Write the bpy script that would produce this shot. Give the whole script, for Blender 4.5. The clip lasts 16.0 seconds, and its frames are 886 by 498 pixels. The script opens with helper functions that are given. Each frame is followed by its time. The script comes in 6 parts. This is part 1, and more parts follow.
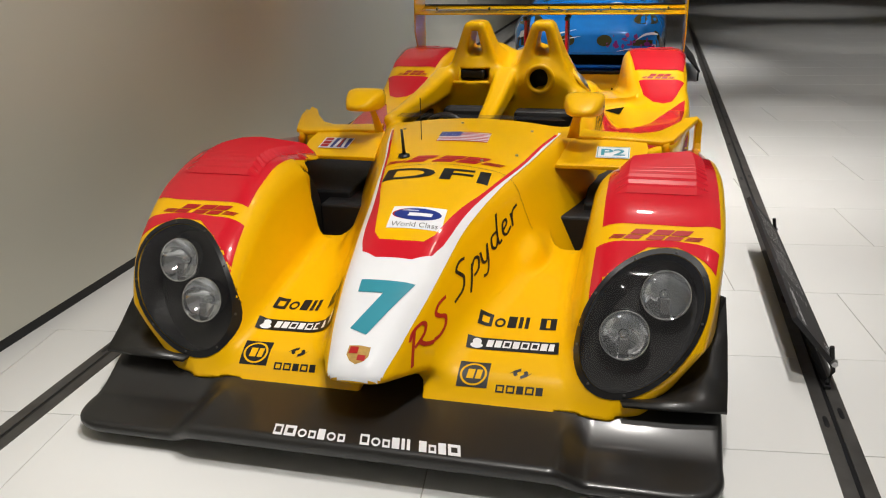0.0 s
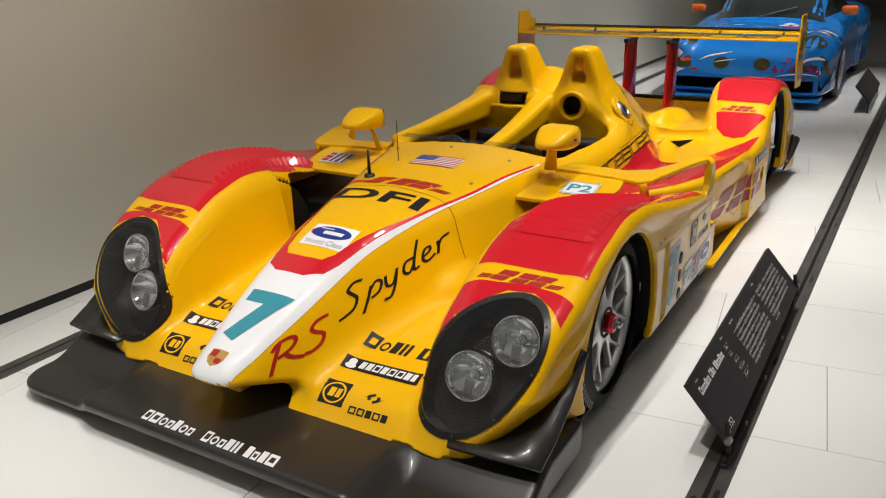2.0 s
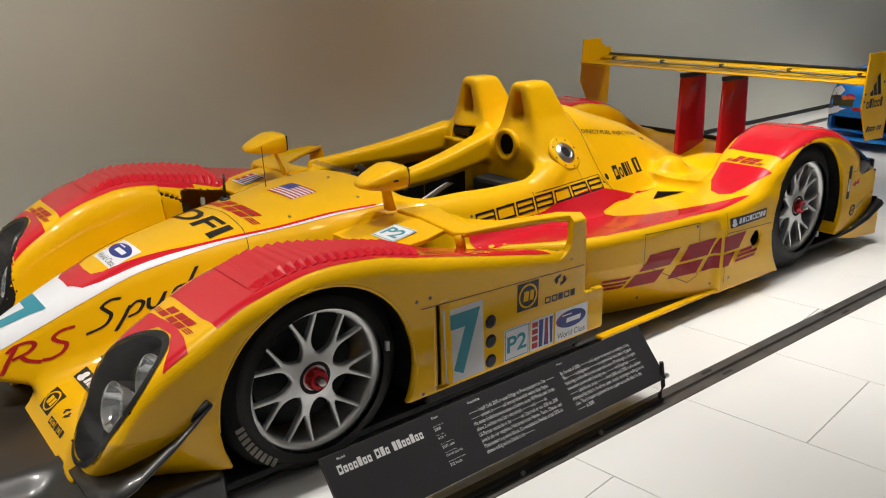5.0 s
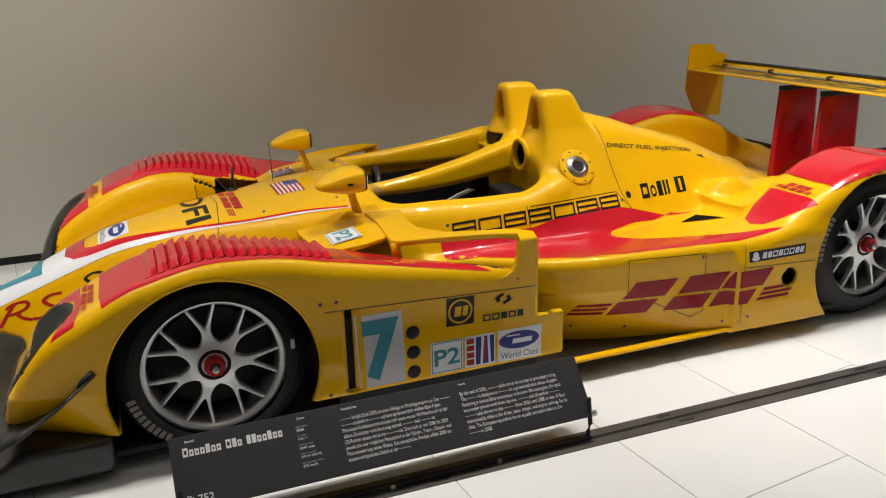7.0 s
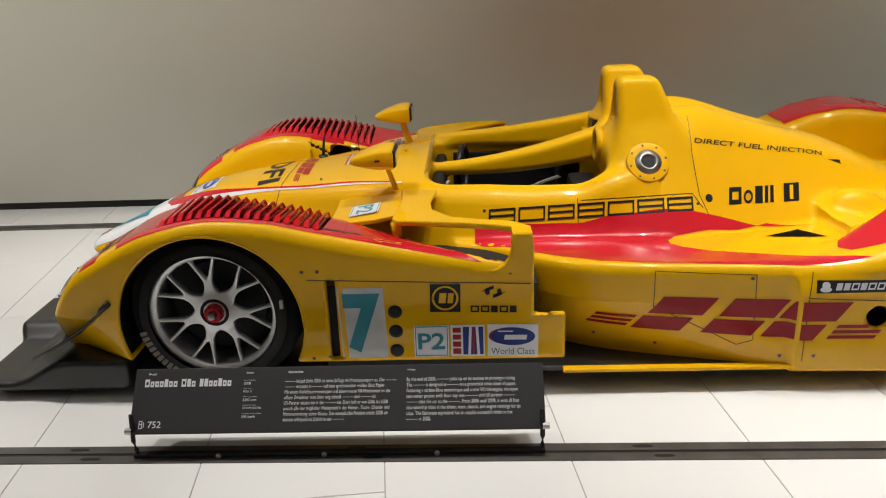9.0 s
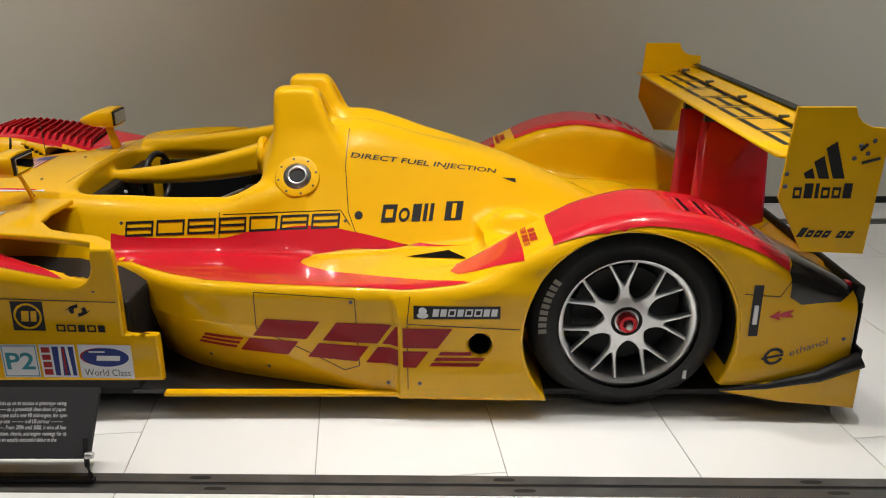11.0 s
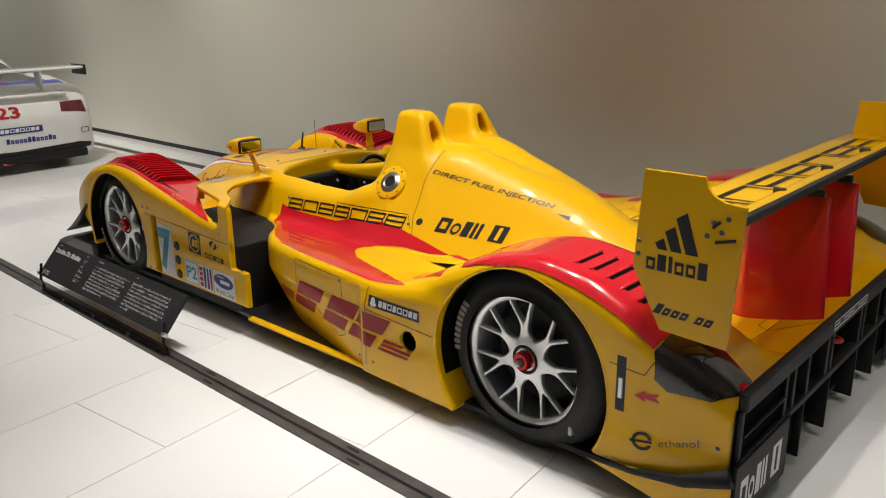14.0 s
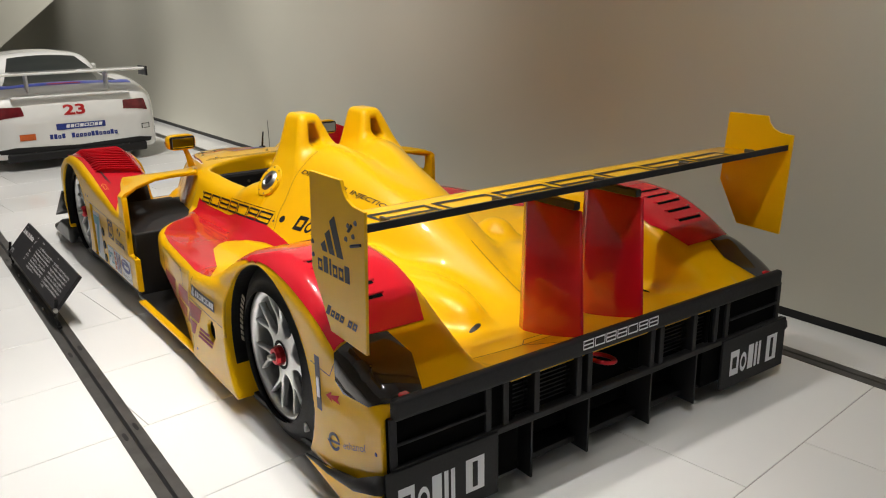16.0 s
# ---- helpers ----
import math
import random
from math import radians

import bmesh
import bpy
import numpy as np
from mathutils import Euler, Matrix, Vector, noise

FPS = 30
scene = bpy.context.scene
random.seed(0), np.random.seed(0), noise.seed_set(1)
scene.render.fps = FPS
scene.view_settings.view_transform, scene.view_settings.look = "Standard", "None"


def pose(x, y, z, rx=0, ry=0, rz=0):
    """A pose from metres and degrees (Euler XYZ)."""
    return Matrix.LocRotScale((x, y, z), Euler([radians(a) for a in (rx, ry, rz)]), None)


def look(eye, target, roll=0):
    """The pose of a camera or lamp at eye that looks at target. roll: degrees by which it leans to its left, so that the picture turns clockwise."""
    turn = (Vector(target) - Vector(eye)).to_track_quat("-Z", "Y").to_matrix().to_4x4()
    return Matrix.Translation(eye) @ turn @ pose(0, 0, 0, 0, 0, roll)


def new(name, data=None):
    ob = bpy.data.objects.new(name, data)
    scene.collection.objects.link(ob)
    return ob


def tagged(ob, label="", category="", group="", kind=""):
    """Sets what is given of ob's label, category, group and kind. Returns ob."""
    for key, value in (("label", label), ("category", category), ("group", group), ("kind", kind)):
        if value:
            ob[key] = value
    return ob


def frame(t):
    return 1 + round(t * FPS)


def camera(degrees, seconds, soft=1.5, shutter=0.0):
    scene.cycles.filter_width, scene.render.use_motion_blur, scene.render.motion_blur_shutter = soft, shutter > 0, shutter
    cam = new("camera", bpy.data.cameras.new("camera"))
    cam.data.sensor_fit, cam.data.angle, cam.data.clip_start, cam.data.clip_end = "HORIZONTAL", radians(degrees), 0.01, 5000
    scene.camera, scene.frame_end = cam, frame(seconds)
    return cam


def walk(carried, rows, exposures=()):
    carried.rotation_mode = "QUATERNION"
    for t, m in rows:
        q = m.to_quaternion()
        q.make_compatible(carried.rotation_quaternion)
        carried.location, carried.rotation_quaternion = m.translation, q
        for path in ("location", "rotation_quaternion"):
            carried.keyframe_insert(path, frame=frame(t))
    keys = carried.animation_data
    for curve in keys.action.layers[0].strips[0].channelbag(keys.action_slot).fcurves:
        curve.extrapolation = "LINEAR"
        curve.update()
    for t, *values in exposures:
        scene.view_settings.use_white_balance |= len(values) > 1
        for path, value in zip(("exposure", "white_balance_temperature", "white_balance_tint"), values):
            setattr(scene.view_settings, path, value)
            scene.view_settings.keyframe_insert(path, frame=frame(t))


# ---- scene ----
cam = camera(57.6, 16.0, 1.1)
METRES, EYE, TILT, LEAN, TURN = 8.0, 1.5, 0.0, 0.0, 0.0
PATH = [
    (0, (0.687, -2.76, 1.423), (0.24, -0.944, 0.715), -1.3),
    (0.5, (0.915, -2.641, 1.432), (0.368, -0.861, 0.702), -0.6),
    (1, (1.149, -2.538, 1.448), (0.477, -0.812, 0.694), -0.9),
    (1.5, (1.45, -2.469, 1.477), (0.653, -0.798, 0.72), -1.1),
    (2, (1.703, -2.384, 1.476), (0.741, -0.768, 0.797), -1.2),
    (2.5, (1.947, -2.219, 1.474), (0.904, -0.658, 0.784), -0.6),
    (3, (2.185, -2.044, 1.484), (1.059, -0.542, 0.794), -0.7),
    (3.5, (2.44, -1.841, 1.494), (1.196, -0.425, 0.825), -1.1),
    (4, (2.622, -1.609, 1.471), (1.273, -0.296, 0.795), -1.8),
    (4.5, (2.784, -1.306, 1.474), (1.374, -0.047, 0.823), -0.4),
    (4.7, (2.851, -1.216, 1.475), (1.412, 0.018, 0.838), -0.8),
    (6.8, (3.393, -0.291, 1.512), (1.644, 0.435, 0.87), -0.9),
    (7, (3.454, -0.173, 1.508), (1.684, 0.516, 0.881), -1.3),
    (7.5, (3.561, 0.066, 1.494), (1.724, 0.56, 0.878), -0.8),
    (8, (3.548, 0.349, 1.487), (1.683, 0.658, 0.834), -1.6),
    (8.5, (3.559, 0.63, 1.496), (1.682, 0.8, 0.827), -2.5),
    (9, (3.614, 0.955, 1.522), (1.734, 0.878, 0.845), -2.1),
    (9.5, (3.58, 1.219, 1.536), (1.7, 1.127, 0.859), -1.0),
    (10, (3.529, 1.65, 1.506), (1.635, 1.704, 0.864), 1.2),
    (10.2, (3.517, 1.76, 1.509), (1.627, 1.838, 0.859), 0.5),
    (12.3, (3.313, 3.227, 1.521), (1.504, 2.677, 0.868), -0.3),
    (12.5, (3.295, 3.372, 1.522), (1.522, 2.697, 0.891), -0.0),
    (13, (3.181, 3.697, 1.516), (1.473, 2.858, 0.902), 0.7),
    (13.5, (3.078, 4.023, 1.529), (1.507, 2.954, 0.904), 0.2),
    (14, (3.018, 4.403, 1.549), (1.607, 3.114, 0.958), -0.7),
    (14.5, (2.872, 4.662, 1.53), (1.503, 3.319, 0.964), -1.5),
    (15, (2.647, 4.937, 1.539), (1.335, 3.553, 0.938), -1.2),
    (15.5, (2.325, 5.214, 1.548), (1.109, 3.74, 0.956), -1.5),
    (16, (2.01, 5.381, 1.526), (0.888, 3.827, 0.954), -0.9),
]
walk(cam, [(t, look(eye, target, roll)) for t, eye, target, roll in PATH], [(0, 0.0), (4.7, 0.0), (7, -0.1), (13, -0.1), (14.5, 0.0), (16, 0.08)])

# ---- world and light ----
world = bpy.data.worlds.new("world")
scene.world = world
world.use_nodes = True
world.node_tree.nodes["Background"].inputs[0].default_value = (0.9, 0.92, 1.0, 1)
world.node_tree.nodes["Background"].inputs[1].default_value = 0.018


def spot(x, y, z, tx, ty, tz, power, size=70, radius=0.07, blend=0.6, colour=(1.0, 0.96, 0.905)):
    """A ceiling spotlight aimed at a point."""
    data = bpy.data.lights.new("spotlight", "SPOT")
    data.energy, data.spot_size, data.spot_blend, data.shadow_soft_size, data.color = power, radians(size), blend, radius, colour
    ob = new("spotlight", data)
    ob.matrix_world = look((x, y, z), (tx, ty, tz))
    return ob


LIGHT = 0.89
# the row of ceiling spotlights over the three cars, then those of the aisle and the far hall
for x, y, tx, ty, p in [(0.5, -2.1, 0.6, -1.4, 380), (2.1, 0.3, 1.6, 0.4, 35), (0.8, 1.95, 1.2, 2.0, 340), (1.0, 3.3, 1.6, 3.4, 380),
                        (0.8, -0.9, 0.4, -0.4, 340), (0.8, 1.3, 0.3, 1.4, 250), (0.5, 2.9, 0.2, 2.6, 290), (1.3, 4.1, 1.1, 4.1, 70),
                        (3.1, -0.9, 3.1, -0.9, 15), (3.0, 1.8, 3.0, 1.8, 120), (3.0, 4.4, 3.2, 4.4, 120),
                        (0.9, 5.85, 0.2, 7.0, 420), (0.9, 8.2, 0.2, 8.0, 380), (0.9, -2.2, 0.2, -4.2, 520), (0.8, -6.2, 0.2, -5.6, 380), (3.0, -3.6, 2.4, -3.0, 120), (3.2, 7.0, 3.0, 7.4, 230), (3.6, 10.0, 3.6, 10.5, 260), (3.6, 15.0, 3.6, 15.5, 260), (3.6, 22.0, 3.6, 22.5, 240), (3.6, 30.0, 3.6, 30.5, 240)]:
    spot(x, y, 4.4, tx, ty, 0.3, p * LIGHT, 58, 0.06, 0.75)
# wall washers beside the neighbouring cars
for y, z, p in ((-1.3, 2.0, 400), (0.9, 1.8, 75), (2.9, 1.2, 20), (4.9, 1.2, 260), (-3.9, 2.0, 300), (-6.6, 2.0, 260), (-9.8, 2.0, 260), (6.8, 2.0, 130), (9.6, 2.0, 200)):
    spot(1.0, y, 4.4, -1.6, y, z, p * LIGHT, 80, 0.08, 0.9)
# unseen extra lamp, added only to brighten the far west wall
spot(-4.6, -14.5, 5.6, -6.4, -19, 2.2, 2200 * LIGHT, 110, 0.1, 0.9)


def area(x, y, z, tx, ty, tz, sx, sy, power, colour=(1, 1, 1)):
    data = bpy.data.lights.new("ambient_fill", "AREA")
    data.shape, data.size, data.size_y, data.energy, data.color = "RECTANGLE", sx, sy, power, colour
    ob = new("ambient_fill", data)
    ob.matrix_world = look((x, y, z), (tx, ty, tz))
    return ob


# unseen broad panel added as weak fill to lift the ambient light
area(4.0, 1.0, 4.55, 4.0, 1.0, 0, 5, 18, 22, (0.97, 0.98, 1.0))


# ---- materials ----
def nodes_of(name):
    m = bpy.data.materials.new(name)
    m.use_nodes = True
    nt = m.node_tree
    return m, nt, nt.nodes["Principled BSDF"]


def noise_node(nt, scale, detail=4.0, rough=0.5):
    co = nt.nodes.new("ShaderNodeTexCoord")
    n = nt.nodes.new("ShaderNodeTexNoise")
    n.inputs["Scale"].default_value, n.inputs["Detail"].default_value, n.inputs["Roughness"].default_value = scale, detail, rough
    nt.links.new(co.outputs["Object"], n.inputs["Vector"])
    return n


def mixed(nt, fac, a, b, lo=0.3, hi=0.7):
    ramp = nt.nodes.new("ShaderNodeMapRange")
    ramp.inputs[1].default_value, ramp.inputs[2].default_value = lo, hi
    nt.links.new(fac, ramp.inputs[0])
    mix = nt.nodes.new("ShaderNodeMix")
    mix.data_type = "RGBA"
    nt.links.new(ramp.outputs[0], mix.inputs[0])
    mix.inputs[6].default_value, mix.inputs[7].default_value = (*a, 1), (*b, 1)
    return mix.outputs[2]


def bumped(nt, b, height, strength, distance):
    bump = nt.nodes.new("ShaderNodeBump")
    bump.inputs["Strength"].default_value, bump.inputs["Distance"].default_value = strength, distance
    nt.links.new(height, bump.inputs["Height"])
    nt.links.new(bump.outputs[0], b.inputs["Normal"])


def plain(name, colour, rough=0.5, metal=0.0, coat=0.0, vary=0.12, scale=6.0, bump=0.0, fine=120.0):
    """A surface with soft large-scale variation, fine grain in its gloss and, if asked, fine relief."""
    m, nt, b = nodes_of(name)
    n = noise_node(nt, scale)
    lo = tuple(c * (1 - vary) for c in colour)
    hi = tuple(min(1.0, c * (1 + vary)) for c in colour)
    nt.links.new(mixed(nt, n.outputs[0], lo, hi), b.inputs["Base Color"])
    g = noise_node(nt, fine, 3)
    r = nt.nodes.new("ShaderNodeMapRange")
    r.inputs[3].default_value, r.inputs[4].default_value = rough * 0.85, min(1.0, rough * 1.15)
    nt.links.new(g.outputs[0], r.inputs[0])
    nt.links.new(r.outputs[0], b.inputs["Roughness"])
    b.inputs["Metallic"].default_value = metal
    b.inputs["Specular IOR Level"].default_value = 0.12 if coat > 0.14 else 0.4
    b.inputs["Coat Weight"].default_value, b.inputs["Coat Roughness"].default_value = coat, 0.03
    if bump:
        bumped(nt, b, g.outputs[0], bump, 0.002)
    return m


def carbon_weave(name, colour, rough):
    """Clear-coated twill weave."""
    m, nt, b = nodes_of(name)
    co = nt.nodes.new("ShaderNodeTexCoord")
    turn = nt.nodes.new("ShaderNodeMapping")
    turn.inputs["Rotation"].default_value = (0, 0, radians(45))
    nt.links.new(co.outputs["Object"], turn.inputs[0])
    w = nt.nodes.new("ShaderNodeTexWave")
    w.inputs["Scale"].default_value, w.inputs["Distortion"].default_value = 130.0, 0.3
    nt.links.new(turn.outputs[0], w.inputs[0])
    n = noise_node(nt, 5)
    mix = nt.nodes.new("ShaderNodeMix")
    mix.data_type = "RGBA"
    nt.links.new(w.outputs["Fac"], mix.inputs[0])
    mix.inputs[6].default_value = (*[c * 0.55 for c in colour], 1)
    mix.inputs[7].default_value = (*[c * 1.6 for c in colour], 1)
    nt.links.new(mix.outputs[2], b.inputs["Base Color"])
    r = nt.nodes.new("ShaderNodeMapRange")
    r.inputs[3].default_value, r.inputs[4].default_value = rough * 0.7, rough * 1.4
    nt.links.new(n.outputs[0], r.inputs[0])
    nt.links.new(r.outputs[0], b.inputs["Roughness"])
    b.inputs["Coat Weight"].default_value, b.inputs["Coat Roughness"].default_value = 0.3, 0.14
    return m


YELLOW = plain("yellow_paint", (0.82, 0.452, 0.001), 0.35, coat=0.55, vary=0.03, scale=2)
RED = plain("red_paint", (0.58, 0.010, 0.022), 0.25, coat=0.9, vary=0.04, scale=2)
DARK_RED = plain("dark_red_vinyl", (0.30, 0.010, 0.014), 0.45, coat=0.25, vary=0.04)
WHITE = plain("white_vinyl", (0.78, 0.79, 0.82), 0.3, coat=0.5, vary=0.03)
BLACK = plain("black_vinyl", (0.008, 0.008, 0.009), 0.4, vary=0.1)
TEAL = plain("teal_vinyl", (0.035, 0.26, 0.34), 0.35, vary=0.05)
BLUE = plain("blue_vinyl", (0.015, 0.035, 0.22), 0.35, vary=0.05)
SCRIPT_RED = plain("script_red_vinyl", (0.40, 0.012, 0.012), 0.35, vary=0.05)
GOLD = plain("gold_vinyl", (0.45, 0.27, 0.07), 0.35, vary=0.2, scale=90)
CARBON = carbon_weave("carbon_weave", (0.012, 0.0113, 0.011), 0.38)
DULL = plain("black_composite", (0.006, 0.006, 0.007), 0.6, vary=0.2, bump=0.2)
RUBBER = plain("tyre_rubber", (0.016, 0.016, 0.017), 0.62, vary=0.25, scale=12, bump=0.3)
RIM = plain("magnesium_rim", (0.80, 0.80, 0.81), 0.36, metal=0.8, coat=0.15, vary=0.05, scale=20, fine=30)
STEEL = plain("brushed_steel", (0.55, 0.55, 0.55), 0.3, metal=1.0, vary=0.1)
ANODISED = plain("red_anodised", (0.55, 0.03, 0.04), 0.3, metal=0.8, vary=0.1)
CHROME = plain("lamp_reflector", (0.86, 0.87, 0.88), 0.06, metal=1.0, vary=0.03)
WALL = plain("wall_paint", (0.54, 0.53, 0.458), 0.42, vary=0.025, scale=0.7, bump=0.05)
CEIL = plain("ceiling_paint", (0.72, 0.71, 0.69), 0.8, vary=0.03, scale=0.7)
TILE = plain("white_floor_tile", (0.74, 0.74, 0.73), 0.10, vary=0.02, scale=1.3)
JOINT = plain("tile_joint", (0.36, 0.35, 0.33), 0.7, vary=0.1)
RAIL = plain("rail_steel", (0.11, 0.105, 0.10), 0.42, metal=0.6, vary=0.2, scale=9)
SIGN = plain("sign_black", (0.018, 0.017, 0.019), 0.6, vary=0.1)
SILVER = plain("silver_print", (0.62, 0.62, 0.63), 0.4, vary=0.06)


def glass(name, colour, rough=0.02, alpha=0.3):
    m, nt, b = nodes_of(name)
    b.inputs["Base Color"].default_value = (*colour, 1)
    b.inputs["Roughness"].default_value, b.inputs["Alpha"].default_value = rough, alpha
    b.inputs["Coat Weight"].default_value = 0.5
    return m


# near-black without gloss: painted shade for openings, also the coupe's bumper black
VOID = plain("shade_and_trim_black", (0.003, 0.003, 0.003), 0.95, vary=0.2)
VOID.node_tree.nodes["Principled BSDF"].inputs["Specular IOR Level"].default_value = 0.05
LENS = glass("smoked_lens", (0.045, 0.045, 0.048), 0.03, 0.22)
CLEAR = glass("clear_lens", (0.8, 0.85, 0.9), 0.02, 0.12)
MIRROR = plain("mirror_glass", (0.75, 0.76, 0.78), 0.02, metal=1.0, vary=0.02)


# ---- mesh helpers ----
def part(name, bm, material, parent=None, label="", smooth=False):
    """Link a bmesh (or mesh) as one object under a thing or a part."""
    if isinstance(bm, bpy.types.Mesh):
        me = bm
    else:
        me = bpy.data.meshes.new(name)
        bm.normal_update()
        bm.to_mesh(me)
        bm.free()
    if smooth:
        me.shade_smooth()
    if material is not None and not me.materials:
        me.materials.append(material)
    ob = new(name, me)
    if parent is not None:
        ob.parent = parent
    return tagged(ob, label)


def thing(name, label, category, group="", kind="", at=(0, 0, 0)):
    ob = new(name)
    ob.empty_display_size = 0.1
    ob.location = at
    return tagged(ob, label, category, group, kind)


def box_bm(x0, x1, y0, y1, z0, z1, bevel=0.0, seg=2, bm=None):
    own = bm is None
    bm = bm or bmesh.new()
    r = bmesh.ops.create_cube(bm, size=1)
    for v in r["verts"]:
        v.co = Vector((x0 + (v.co.x + 0.5) * (x1 - x0), y0 + (v.co.y + 0.5) * (y1 - y0), z0 + (v.co.z + 0.5) * (z1 - z0)))
    if bevel:
        es = list({e for v in r["verts"] for e in v.link_edges})
        bmesh.ops.bevel(bm, geom=es, offset=bevel, segments=seg, affect="EDGES", profile=0.5)
    return bm


def prism_bm(outline, depth, m=None, bevel=0.0):
    """A plate from a 2D outline (x, y), depth along z, then laid by the matrix m."""
    bm = bmesh.new()
    vs = [bm.verts.new((a, b, 0)) for a, b in outline]
    f = bm.faces.new(vs)
    bm.normal_update()
    if f.normal.z < 0:
        bmesh.ops.reverse_faces(bm, faces=[f])
    r = bmesh.ops.extrude_face_region(bm, geom=[f])
    for v in r["geom"]:
        if isinstance(v, bmesh.types.BMVert):
            v.co.z += depth
    bmesh.ops.recalc_face_normals(bm, faces=bm.faces)
    if bevel:
        bmesh.ops.bevel(bm, geom=[e for e in bm.edges if len(e.link_faces) == 2 and e.calc_face_angle() > 0.5], offset=bevel, segments=2, affect="EDGES", profile=0.5)
    if m is not None:
        bm.transform(m)
    return bm


def lathe_bm(profile, n=48, axis="x", arc=(0, 360)):
    """Turn (along, radius) pairs round the x axis."""
    bm = bmesh.new()
    a0, a1 = radians(arc[0]), radians(arc[1])
    full = abs(arc[1] - arc[0]) >= 360
    rings = []
    for i in range(n if full else n + 1):
        a = a0 + (a1 - a0) * i / n
        rings.append([bm.verts.new((u, r * math.cos(a), r * math.sin(a))) for u, r in profile])
    for i in range(n):
        p, q = rings[i], rings[(i + 1) % len(rings)]
        for j in range(len(profile) - 1):
            bm.faces.new((p[j], q[j], q[j + 1], p[j + 1]))
    bmesh.ops.remove_doubles(bm, verts=bm.verts, dist=1e-5)
    bmesh.ops.recalc_face_normals(bm, faces=bm.faces)
    return bm


def tube_bm(points, radius, n=10, closed_ends=True, flat=1.0):
    """A round (or flattened) bar along points."""
    bm = bmesh.new()
    pts = [Vector(p) for p in points]
    rings = []
    for i, p in enumerate(pts):
        d = (pts[min(i + 1, len(pts) - 1)] - pts[max(i - 1, 0)]).normalized()
        side = d.cross(Vector((0, 0, 1)))
        side = side.normalized() if side.length > 1e-4 else Vector((1, 0, 0))
        up = side.cross(d).normalized()
        r = radius[i] if isinstance(radius, (list, tuple)) else radius
        rings.append([bm.verts.new(p + r * (math.cos(a) * side + flat * math.sin(a) * up)) for a in np.linspace(0, 2 * math.pi, n, endpoint=False)])
    for a, b in zip(rings, rings[1:]):
        for j in range(n):
            bm.faces.new((a[j], a[(j + 1) % n], b[(j + 1) % n], b[j]))
    if closed_ends:
        bm.faces.new(rings[0][::-1])
        bm.faces.new(rings[-1])
    bmesh.ops.recalc_face_normals(bm, faces=bm.faces)
    return bm


def curve(*pairs):
    """A smooth monotone curve through (u, value) pairs, as a function of arrays."""
    u, v = np.array(pairs, float).T
    h, d = np.diff(u), np.diff(v) / np.diff(u)
    m = np.zeros_like(v)
    m[0], m[-1] = d[0], d[-1]
    for i in range(1, len(u) - 1):
        if d[i - 1] * d[i] > 0:
            w1, w2 = 2 * h[i] + h[i - 1], h[i] + 2 * h[i - 1]
            m[i] = (w1 + w2) / (w1 / d[i - 1] + w2 / d[i])

    def at(y):
        y = np.clip(np.asarray(y, float), u[0], u[-1])
        i = np.clip(np.searchsorted(u, y) - 1, 0, len(u) - 2)
        s = (y - u[i]) / h[i]
        return ((1 + 2 * s) * (1 - s) ** 2 * v[i] + s * (1 - s) ** 2 * h[i] * m[i] + s * s * (3 - 2 * s) * v[i + 1] + s * s * (s - 1) * h[i] * m[i + 1])
    return at


def smin(a, b, k):
    h = np.clip(0.5 + 0.5 * (b - a) / k, 0, 1)
    return b * (1 - h) + a * h - k * h * (1 - h)


def smax(a, b, k):
    return -smin(-a, -b, k)


